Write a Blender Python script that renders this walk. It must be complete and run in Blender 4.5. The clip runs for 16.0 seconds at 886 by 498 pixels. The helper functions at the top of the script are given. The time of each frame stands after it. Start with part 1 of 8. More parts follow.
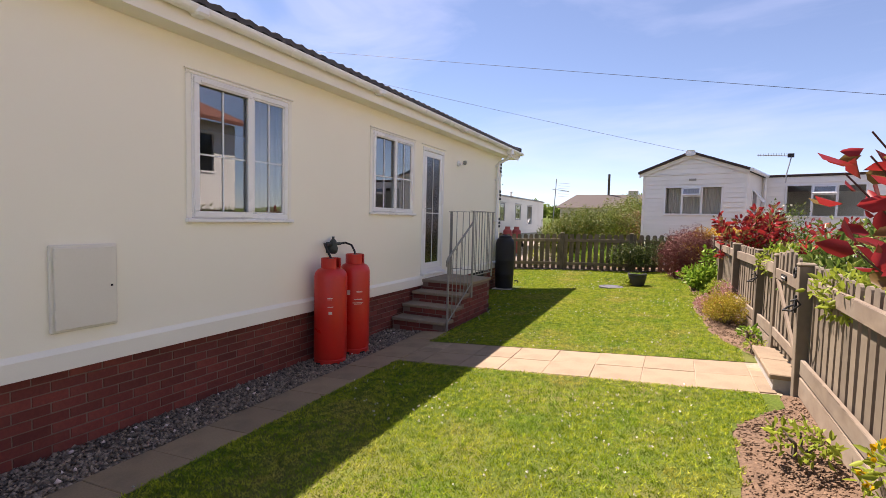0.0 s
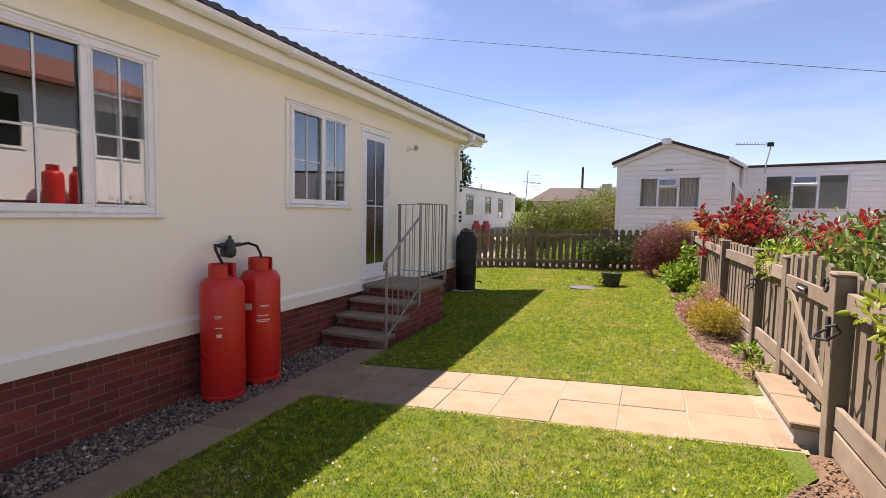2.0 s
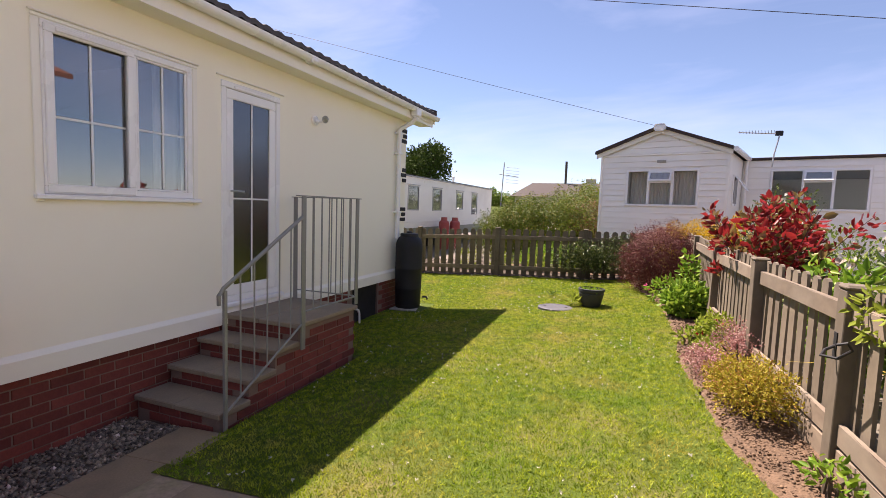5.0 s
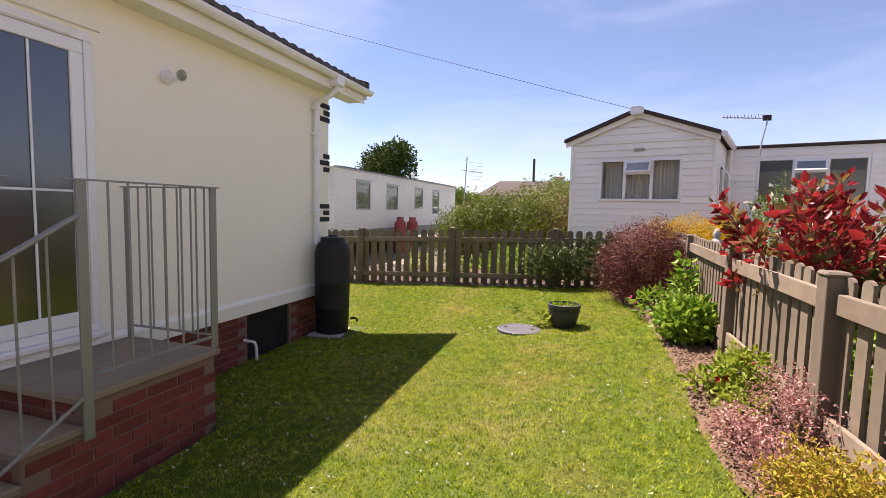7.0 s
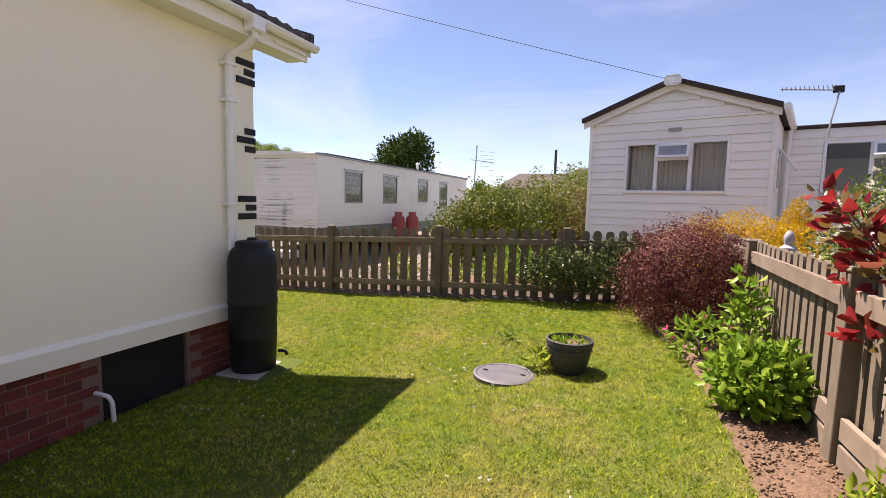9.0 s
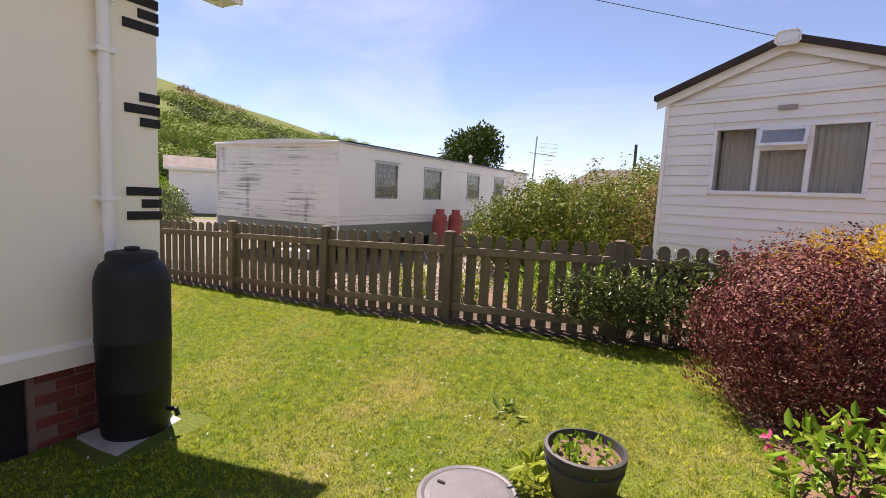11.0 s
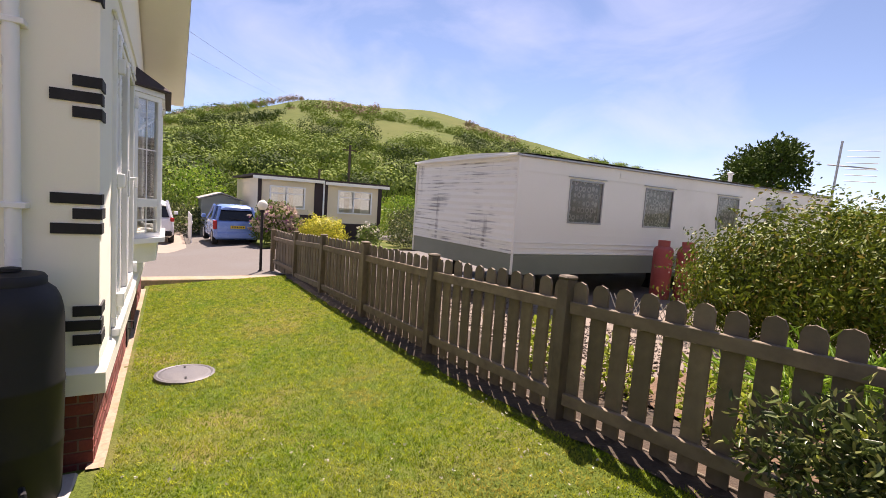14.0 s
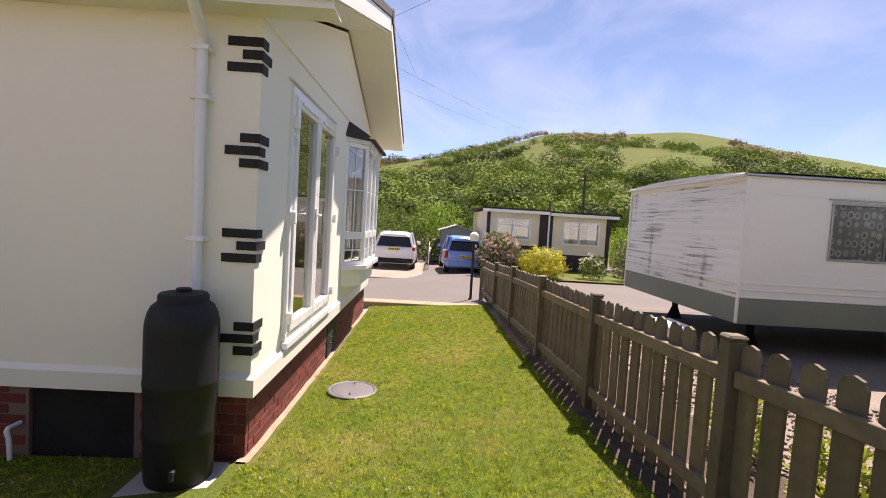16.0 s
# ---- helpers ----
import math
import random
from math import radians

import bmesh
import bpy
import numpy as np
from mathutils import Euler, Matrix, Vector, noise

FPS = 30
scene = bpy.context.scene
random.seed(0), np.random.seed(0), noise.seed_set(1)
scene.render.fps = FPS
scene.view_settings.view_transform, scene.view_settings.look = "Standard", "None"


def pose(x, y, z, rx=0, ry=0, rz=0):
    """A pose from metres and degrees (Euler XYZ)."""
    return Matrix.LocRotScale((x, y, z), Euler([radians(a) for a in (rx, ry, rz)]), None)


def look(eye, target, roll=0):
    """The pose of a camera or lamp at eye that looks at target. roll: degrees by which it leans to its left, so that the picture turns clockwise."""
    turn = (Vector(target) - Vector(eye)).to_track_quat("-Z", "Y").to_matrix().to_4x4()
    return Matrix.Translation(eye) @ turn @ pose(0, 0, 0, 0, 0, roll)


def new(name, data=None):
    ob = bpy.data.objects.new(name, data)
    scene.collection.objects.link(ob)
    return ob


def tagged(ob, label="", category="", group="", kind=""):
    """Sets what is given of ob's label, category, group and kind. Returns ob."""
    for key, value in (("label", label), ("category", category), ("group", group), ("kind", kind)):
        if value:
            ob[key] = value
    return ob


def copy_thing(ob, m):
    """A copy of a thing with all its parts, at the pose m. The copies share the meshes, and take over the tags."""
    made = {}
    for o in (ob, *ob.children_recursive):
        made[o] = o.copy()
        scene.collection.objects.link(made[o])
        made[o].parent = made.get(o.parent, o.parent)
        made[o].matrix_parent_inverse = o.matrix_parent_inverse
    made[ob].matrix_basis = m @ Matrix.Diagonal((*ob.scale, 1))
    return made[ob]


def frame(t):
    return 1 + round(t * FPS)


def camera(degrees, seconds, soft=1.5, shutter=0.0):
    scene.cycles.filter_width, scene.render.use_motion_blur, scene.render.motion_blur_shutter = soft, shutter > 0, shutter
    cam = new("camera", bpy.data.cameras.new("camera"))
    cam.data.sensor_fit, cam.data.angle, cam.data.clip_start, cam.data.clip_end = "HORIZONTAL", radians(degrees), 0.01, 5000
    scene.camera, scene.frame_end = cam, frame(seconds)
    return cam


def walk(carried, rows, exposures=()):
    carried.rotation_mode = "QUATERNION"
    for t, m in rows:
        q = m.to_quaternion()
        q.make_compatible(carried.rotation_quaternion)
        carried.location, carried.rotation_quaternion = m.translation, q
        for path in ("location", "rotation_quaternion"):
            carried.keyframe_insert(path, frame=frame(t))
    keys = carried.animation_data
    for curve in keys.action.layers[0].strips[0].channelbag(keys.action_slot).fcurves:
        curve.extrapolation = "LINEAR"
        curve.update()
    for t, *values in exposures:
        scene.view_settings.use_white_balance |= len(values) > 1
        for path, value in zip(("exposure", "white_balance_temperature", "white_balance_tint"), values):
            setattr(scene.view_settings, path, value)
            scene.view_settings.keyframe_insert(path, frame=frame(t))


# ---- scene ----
cam = camera(85.1, 16.0, soft=0.8)
PATH = [
    (0, (0.815, 0.406, 1.71), (-0.052, 2.204, 1.584), 1.4),
    (0.5, (0.824, 0.64, 1.717), (0.022, 2.467, 1.587), 1.3),
    (1, (0.764, 0.938, 1.713), (0.004, 2.783, 1.578), 1.2),
    (1.5, (0.746, 1.295, 1.728), (-0.013, 3.14, 1.586), 1.1),
    (2, (0.718, 1.68, 1.714), (-0.06, 3.516, 1.566), 1.2),
    (2.5, (0.73, 2.045, 1.734), (-0.064, 3.874, 1.577), 1.3),
    (3, (0.709, 2.428, 1.734), (-0.096, 4.251, 1.57), 1.5),
    (3.5, (0.728, 2.788, 1.752), (-0.087, 4.606, 1.587), 1.7),
    (4, (0.733, 3.166, 1.785), (-0.068, 4.992, 1.621), 1.8),
    (4.2, (0.717, 3.324, 1.798), (-0.069, 5.155, 1.627), 1.8),
    (6.3, (0.47, 5.111, 1.732), (-0.157, 7.004, 1.574), 1.5),
    (6.5, (0.462, 5.287, 1.752), (-0.155, 7.182, 1.589), 1.3),
    (7, (0.449, 5.712, 1.73), (-0.16, 7.61, 1.565), 1.3),
    (7.5, (0.443, 6.143, 1.731), (-0.174, 8.038, 1.558), 1.1),
    (8, (0.428, 6.609, 1.727), (-0.203, 8.498, 1.544), 1.1),
    (8.5, (0.449, 7.068, 1.707), (-0.205, 8.949, 1.528), 1.2),
    (9, (0.477, 7.522, 1.744), (-0.221, 9.387, 1.551), 1.4),
    (9.2, (0.469, 7.707, 1.745), (-0.246, 9.565, 1.549), 1.5),
    (11.3, (0.564, 9.593, 1.827), (-0.467, 11.291, 1.598), 2.3),
    (11.5, (0.576, 9.764, 1.841), (-0.5, 11.434, 1.607), 2.0),
    (12, (0.577, 10.202, 1.803), (-0.62, 11.787, 1.572), 2.5),
    (12.5, (0.536, 10.585, 1.809), (-0.806, 12.05, 1.581), 2.5),
    (13, (0.478, 10.988, 1.813), (-1.015, 12.302, 1.604), 3.1),
    (13.5, (0.428, 11.366, 1.807), (-1.189, 12.527, 1.615), 3.4),
    (14, (0.4, 11.741, 1.832), (-1.327, 12.733, 1.652), 3.9),
    (14.5, (0.334, 12.064, 1.794), (-1.508, 12.826, 1.632), 3.8),
    (15, (0.3, 12.307, 1.832), (-1.628, 12.818, 1.683), 3.6),
    (15.5, (0.317, 12.489, 1.843), (-1.665, 12.722, 1.718), 4.0),
    (16, (0.351, 12.607, 1.899), (-1.644, 12.659, 1.782), 3.4),
]
walk(cam, [(t, look(eye, target, roll)) for t, eye, target, roll in PATH], exposures=[(0.0, 1.42, 6950, 23.0), (11.0, 1.42, 7100, 26.0), (14.0, 1.32, 7150, 26.0), (16.0, 1.28, 7150, 26.0)])

# ---- light ----
SUN = Vector((1.57, -0.85, -3.13)).normalized()          # the way sunlight travels
world = bpy.data.worlds.new("sky_world")
scene.world = world
world.use_nodes = True
wn, wl = world.node_tree.nodes, world.node_tree.links
wn.clear()
w_out, w_bg, w_sky = wn.new("ShaderNodeOutputWorld"), wn.new("ShaderNodeBackground"), wn.new("ShaderNodeTexSky")
w_sky.sky_type, w_sky.sun_disc = "NISHITA", False
w_sky.sun_elevation, w_sky.sun_rotation = radians(60.3), radians(-61.6)
w_sky.air_density, w_sky.dust_density, w_sky.ozone_density = 0.76, 0.02, 3.6
# thin cirrus: stretched noise on the direction
w_tc, w_map, w_no, w_ramp, w_mix = (wn.new("ShaderNodeTexCoord"), wn.new("ShaderNodeMapping"), wn.new("ShaderNodeTexNoise"),
                                    wn.new("ShaderNodeValToRGB"), wn.new("ShaderNodeMixRGB"))
w_map.inputs["Rotation"].default_value = (0.5, 0.35, 0.9)
w_map.inputs["Scale"].default_value = (1.0, 3.2, 5.0)
w_no.inputs["Scale"].default_value, w_no.inputs["Detail"].default_value, w_no.inputs["Roughness"].default_value = 1.3, 6.0, 0.55
w_no.inputs["Distortion"].default_value = 0.6
w_ramp.color_ramp.elements[0].position, w_ramp.color_ramp.elements[0].color = 0.42, (0.06, 0.06, 0.06, 1)
w_ramp.color_ramp.elements[1].position, w_ramp.color_ramp.elements[1].color = 0.80, (0.52, 0.52, 0.52, 1)
w_mix.inputs[2].default_value = (5.8, 6.3, 8.4, 1)
wl.new(w_tc.outputs["Generated"], w_map.inputs["Vector"])
wl.new(w_map.outputs["Vector"], w_no.inputs["Vector"])
wl.new(w_no.outputs["Fac"], w_ramp.inputs["Fac"])
wl.new(w_ramp.outputs["Color"], w_mix.inputs[0])
wl.new(w_sky.outputs["Color"], w_mix.inputs[1])
wl.new(w_mix.outputs["Color"], w_bg.inputs["Color"])
wl.new(w_bg.outputs["Background"], w_out.inputs["Surface"])
w_bg.inputs["Strength"].default_value = 0.068
sun_data = bpy.data.lights.new("sun", "SUN")
sun_data.energy, sun_data.angle, sun_data.color = 5.0, radians(0.53), (1.0, 0.95, 0.86)
sun_ob = new("sun", sun_data)
sun_ob.matrix_world = look((0, 0, 30), Vector((0, 0, 30)) + SUN)


# ---- materials ----
def nodes_of(name):
    m = bpy.data.materials.new(name)
    m.use_nodes = True
    nt = m.node_tree
    nt.nodes.clear()
    out, bs = nt.nodes.new("ShaderNodeOutputMaterial"), nt.nodes.new("ShaderNodeBsdfPrincipled")
    nt.links.new(bs.outputs["BSDF"], out.inputs["Surface"])
    return m, nt, bs, out


def node(nt, kind, **values):
    n = nt.nodes.new(kind)
    for k, v in values.items():
        n.inputs[k.replace("_", " ")].default_value = v
    return n


def mix(nt, fac, a, b, how="MIX"):
    n = nt.nodes.new("ShaderNodeMixRGB")
    n.blend_type = how
    for i, v in enumerate((fac, a, b)):
        if isinstance(v, bpy.types.NodeSocket):
            nt.links.new(v, n.inputs[i])
        else:
            n.inputs[i].default_value = v if i == 0 else (*v[:3], 1)
    return n.outputs[0]


def ramp(nt, src, a, b, va=0.0, vb=1.0):
    n = nt.nodes.new("ShaderNodeMapRange")
    n.inputs[1].default_value, n.inputs[2].default_value, n.inputs[3].default_value, n.inputs[4].default_value = a, b, va, vb
    nt.links.new(src, n.inputs[0])
    return n.outputs[0]


def noise_of(nt, scale, detail=4.0, stretch=None, rough=0.55):
    tc = nt.nodes.new("ShaderNodeTexCoord")
    n = node(nt, "ShaderNodeTexNoise", Scale=scale, Detail=detail, Roughness=rough)
    src = tc.outputs["Object"]
    if stretch:
        mp = nt.nodes.new("ShaderNodeMapping")
        mp.inputs["Scale"].default_value = stretch
        nt.links.new(src, mp.inputs["Vector"])
        src = mp.outputs["Vector"]
    nt.links.new(src, n.inputs["Vector"])
    return n.outputs["Fac"]


def surface(name, base, alt, rough=0.6, fine=60.0, coarse=1.5, amount=0.5, bump=0.2, bump_size=0.01, stain=None, stain_amount=0.3,
            metal=0.0, stretch=None, vary=0.0, coat=0.0, island=0.0):
    """Two-scale mottled paint, stone, wood or metal: base and alt colours, grain, stains, relief, and a shift per piece."""
    m, nt, bs, _ = nodes_of(name)
    f, c = noise_of(nt, fine, 6, stretch), noise_of(nt, coarse, 5)
    col = mix(nt, ramp(nt, f, 0.3, 0.7, 0, amount), base, alt)
    if stain:
        col = mix(nt, ramp(nt, c, 0.48, 0.75, 0, stain_amount), col, stain)
    if vary or island:
        src = nt.nodes.new("ShaderNodeObjectInfo").outputs["Random"] if vary else nt.nodes.new("ShaderNodeNewGeometry").outputs["Random Per Island"]
        hs = nt.nodes.new("ShaderNodeHueSaturation")
        nt.links.new(ramp(nt, src, 0, 1, 1 - (vary or island), 1 + (vary or island)), hs.inputs["Value"])
        nt.links.new(col, hs.inputs["Color"])
        col = hs.outputs["Color"]
    nt.links.new(col, bs.inputs["Base Color"])
    nt.links.new(ramp(nt, c, 0.3, 0.7, max(0.02, rough - 0.08), min(1, rough + 0.1)), bs.inputs["Roughness"])
    bs.inputs["Metallic"].default_value = metal
    bs.inputs["Coat Weight"].default_value = coat
    if bump:
        b = node(nt, "ShaderNodeBump", Strength=bump, Distance=bump_size)
        nt.links.new(f, b.inputs["Height"])
        nt.links.new(b.outputs["Normal"], bs.inputs["Normal"])
    return m


def leafy(name, a, b, c=None, c_share=0.0, rough=0.45, through_light=0.35, glow=None):
    """Leaves: each one its own shade between a and b, a share of them in c, with light passing through."""
    m, nt, bs, out = nodes_of(name)
    r = nt.nodes.new("ShaderNodeNewGeometry").outputs["Random Per Island"]
    col = mix(nt, r, a, b)
    if c:
        wn_ = nt.nodes.new("ShaderNodeTexWhiteNoise")
        wn_.noise_dimensions = "1D"
        nt.links.new(r, wn_.inputs["W"])
        col = mix(nt, ramp(nt, wn_.outputs["Value"], c_share - 0.02, c_share + 0.02, 1, 0), col, c)
    n = noise_of(nt, 1.3, 3)
    col = mix(nt, ramp(nt, n, 0.35, 0.65, 0, 0.35), col, tuple(0.6 * v for v in b))
    nt.links.new(col, bs.inputs["Base Color"])
    bs.inputs["Roughness"].default_value = rough
    bs.inputs["Specular IOR Level"].default_value = 0.22
    tr, mx = nt.nodes.new("ShaderNodeBsdfTranslucent"), nt.nodes.new("ShaderNodeMixShader")
    nt.links.new(col, tr.inputs["Color"])
    mx.inputs[0].default_value = through_light
    nt.links.new(bs.outputs["BSDF"], mx.inputs[1])
    nt.links.new(tr.outputs["BSDF"], mx.inputs[2])
    nt.links.new(mx.outputs["Shader"], out.inputs["Surface"])
    return m


def glass(name, tint=(0.9, 0.94, 0.94), ior=2.1, rough=0.0):
    m, nt, bs, out = nodes_of(name)
    bs.inputs["Base Color"].default_value = (*tint, 1)
    bs.inputs["Roughness"].default_value = rough
    bs.inputs["IOR"].default_value = ior
    bs.inputs["Transmission Weight"].default_value = 1.0
    return m


M = {}
M["render"] = surface("cream_render", (0.91, 0.875, 0.745), (0.875, 0.84, 0.71), 0.85, 220, 0.5, 0.6, 0.35, 0.004, (0.82, 0.775, 0.65), 0.22)
M["trim"] = surface("white_trim", (0.86, 0.835, 0.745), (0.82, 0.795, 0.705), 0.45, 90, 0.8, 0.4, 0.05, 0.002, (0.62, 0.60, 0.54), 0.2)
M["upvc"] = surface("white_upvc", (0.83, 0.83, 0.82), (0.80, 0.80, 0.79), 0.28, 40, 1.2, 0.3, 0.0)
M["bar"] = surface("glazing_bar", (0.78, 0.80, 0.80), (0.75, 0.76, 0.77), 0.3, 40, 1.2, 0.3, 0.0)
M["brick"] = surface("red_brick", (0.188, 0.037, 0.027), (0.118, 0.023, 0.020), 0.8, 45, 4, 0.8, 0.4, 0.006, (0.251, 0.091, 0.065), 0.3, vary=0.28)
M["brick_far"] = surface("red_brick_joined", (0.188, 0.037, 0.027), (0.118, 0.023, 0.020), 0.8, 45, 4, 0.8, 0.4, 0.006, (0.251, 0.091, 0.065), 0.3, island=0.28)
M["mortar"] = surface("mortar", (0.223, 0.144, 0.112), (0.158, 0.104, 0.083), 0.9, 120, 3, 0.6, 0.3, 0.004, (0.130, 0.101, 0.086), 0.4)
M["slab"] = surface("buff_paving_slab", (0.258, 0.187, 0.117), (0.202, 0.144, 0.088), 0.82, 70, 3.5, 0.8, 0.3, 0.004, (0.146, 0.109, 0.074), 0.6, vary=0.10)
M["tread"] = surface("step_tread_slab", (0.272, 0.212, 0.149), (0.200, 0.157, 0.111), 0.85, 90, 3, 0.7, 0.3, 0.004, (0.170, 0.145, 0.111), 0.5, vary=0.1)
M["concrete"] = surface("pale_concrete", (0.383, 0.357, 0.323), (0.306, 0.289, 0.264), 0.85, 70, 2, 0.7, 0.3, 0.005, (0.204, 0.196, 0.170), 0.4)
M["drive"] = surface("pinkish_drive_concrete", (0.269, 0.211, 0.166), (0.224, 0.176, 0.141), 0.85, 70, 1.2, 0.7, 0.2, 0.004, (0.179, 0.147, 0.122), 0.4)
M["dirty"] = surface("earthy_edging", (0.36, 0.26, 0.18), (0.22, 0.16, 0.11), 0.9, 30, 4, 0.9, 0.4, 0.008, (0.16, 0.17, 0.06), 0.6)
M["dark_soil"] = surface("dark_brown_soil", (0.06, 0.042, 0.027), (0.032, 0.022, 0.015), 0.95, 30, 3, 0.9, 0.8, 0.02, (0.13, 0.085, 0.055), 0.5)
M["gravel"] = surface("grey_gravel", (0.240, 0.192, 0.151), (0.106, 0.082, 0.065), 0.85, 60, 2, 0.9, 0.6, 0.02, (0.365, 0.329, 0.286), 0.3)
M["stone"] = surface("slate_chippings", (0.251, 0.195, 0.147), (0.098, 0.076, 0.058), 0.75, 80, 8, 0.9, 0.3, 0.004, island=0.75)
M["soil"] = surface("dry_red_soil", (0.165, 0.098, 0.056), (0.085, 0.050, 0.030), 0.95, 35, 2, 0.9, 0.8, 0.03, (0.22, 0.135, 0.085), 0.5)
M["clod"] = surface("soil_clods", (0.19, 0.118, 0.07), (0.10, 0.06, 0.036), 0.95, 70, 4, 0.8, 0.5, 0.006, island=0.3)
M["asphalt"] = surface("worn_asphalt", (0.119, 0.104, 0.092), (0.083, 0.073, 0.065), 0.88, 120, 0.5, 0.8, 0.3, 0.005, (0.151, 0.148, 0.144), 0.5)
# shaded and sunlit tones of one fence wood, light put into the colour
M["fence"] = surface("weathered_shaded_fence_wood", (0.162, 0.126, 0.079), (0.082, 0.064, 0.042), 0.8, 14, 2.5, 0.9, 0.3, 0.004, (0.264, 0.234, 0.180), 0.55, stretch=(0.930, 0.930, 0.720), vary=0.22)
M["fence_sun"] = surface("silvered_sunlit_fence_wood", (0.186, 0.147, 0.102), (0.123, 0.095, 0.066), 0.8, 14, 2.5, 0.9, 0.3, 0.004, (0.235, 0.204, 0.160), 0.5, stretch=(0.781, 0.800, 0.438), vary=0.18)
M["fence_rail"] = surface("silvered_sunlit_rail_wood", (0.230, 0.176, 0.124), (0.158, 0.116, 0.083), 0.8, 14, 2.5, 0.9, 0.3, 0.004, (0.272, 0.233, 0.181), 0.5, stretch=(0.818, 0.452, 0.874), vary=0.15)
M["rail_dark"] = surface("weathered_shaded_rail_wood", (0.174, 0.134, 0.086), (0.096, 0.074, 0.050), 0.8, 14, 2.5, 0.9, 0.3, 0.004, (0.264, 0.216, 0.150), 0.45, stretch=(0.720, 0.930, 0.930), vary=0.15)
M["roof"] = surface("charcoal_roof_tile", (0.050, 0.046, 0.046), (0.030, 0.028, 0.028), 0.8, 30, 2, 0.8, 0.3, 0.006, (0.09, 0.085, 0.075), 0.4)
M["galv"] = surface("grey_painted_steel", (0.27, 0.27, 0.25), (0.20, 0.20, 0.19), 0.5, 60, 4, 0.6, 0.1, 0.002, (0.32, 0.30, 0.26), 0.4, metal=0.35)
M["red"] = surface("red_cylinder_paint", (0.58, 0.020, 0.012), (0.50, 0.018, 0.012), 0.34, 30, 3, 0.5, 0.05, 0.002, (0.36, 0.03, 0.02), 0.4)
M["red_faded"] = surface("sun_faded_red_paint", (0.42, 0.075, 0.065), (0.34, 0.055, 0.05), 0.55, 30, 3, 0.6, 0.05, 0.002, (0.48, 0.17, 0.14), 0.6)
M["white_mark"] = surface("white_marking", (0.72, 0.62, 0.58), (0.6, 0.45, 0.42), 0.6, 80, 20, 0.8, 0.0)
M["black"] = surface("black_plastic", (0.004, 0.004, 0.006), (0.006, 0.006, 0.007), 0.62, 60, 3, 0.6, 0.1, 0.002, (0.016, 0.016, 0.018), 0.3)
M["quoin"] = surface("black_quoin_paint", (0.010, 0.009, 0.010), (0.016, 0.014, 0.016), 0.7, 90, 6, 0.6, 0.25, 0.003)
M["regulator"] = surface("green_grey_regulator", (0.055, 0.065, 0.058), (0.03, 0.036, 0.033), 0.5, 60, 10, 0.6, 0.1, 0.002, metal=0.4)
M["meter"] = surface("meter_box_white", (0.74, 0.71, 0.62), (0.70, 0.67, 0.58), 0.5, 60, 1.5, 0.4, 0.05, 0.002, (0.62, 0.58, 0.48), 0.3)
# near-black for dark parts, and for the shade in hollows
M["dark"] = surface("dark_part_and_void_shade", (0.010, 0.009, 0.009), (0.016, 0.014, 0.013), 0.9, 40, 3, 0.6, 0.1, 0.003)
M["curtain"] = surface("pale_curtain", (0.74, 0.70, 0.62), (0.66, 0.62, 0.54), 0.9, 200, 3, 0.5, 0.1, 0.002)
M["inside"] = surface("interior_wall", (0.40, 0.36, 0.30), (0.36, 0.32, 0.27), 0.9, 30, 1, 0.4, 0.0)
M["inside_floor"] = surface("interior_carpet", (0.16, 0.12, 0.10), (0.12, 0.09, 0.075), 0.95, 90, 1, 0.6, 0.1, 0.004)
M["clad"] = surface("white_cladding", (0.882, 0.860, 0.811), (0.840, 0.818, 0.768), 0.5, 40, 0.9, 0.4, 0.05, 0.002, (0.578, 0.559, 0.530), 0.25, vary=0.03)
M["h2trim"] = surface("dark_brown_verge", (0.045, 0.028, 0.024), (0.03, 0.02, 0.018), 0.8, 40, 4, 0.7, 0.3, 0.006, (0.09, 0.07, 0.06), 0.5)
M["cav"] = surface("caravan_cream_panel", (0.855, 0.845, 0.76), (0.81, 0.80, 0.715), 0.5, 40, 0.7, 0.4, 0.03, 0.002, (0.50, 0.47, 0.40), 0.35)
M["cavgreen"] = surface("sage_green_panel", (0.21, 0.23, 0.17), (0.18, 0.20, 0.145), 0.55, 40, 1.2, 0.4, 0.03, 0.002, (0.15, 0.16, 0.12), 0.4)
M["alu"] = surface("dull_aluminium", (0.42, 0.42, 0.42), (0.32, 0.32, 0.32), 0.4, 60, 3, 0.5, 0.05, 0.002, metal=0.7)
M["bung"] = surface("buff_bungalow_wall", (0.801, 0.692, 0.504), (0.744, 0.629, 0.450), 0.85, 60, 1, 0.4, 0.15, 0.004, (0.658, 0.567, 0.432), 0.3)
M["bungdark"] = surface("dark_maroon_paint", (0.028, 0.012, 0.014), (0.02, 0.01, 0.011), 0.6, 40, 3, 0.5, 0.1, 0.003)
M["blue"] = surface("blue_car_paint", (0.16, 0.28, 0.62), (0.15, 0.265, 0.59), 0.25, 200, 3, 0.4, 0.0, coat=0.6)
M["whitecar"] = surface("white_car_paint", (0.78, 0.78, 0.78), (0.75, 0.75, 0.75), 0.25, 200, 3, 0.4, 0.0, coat=0.6)
M["tyre"] = surface("tyre_rubber", (0.015, 0.015, 0.015), (0.022, 0.022, 0.022), 0.9, 60, 6, 0.6, 0.2, 0.003)
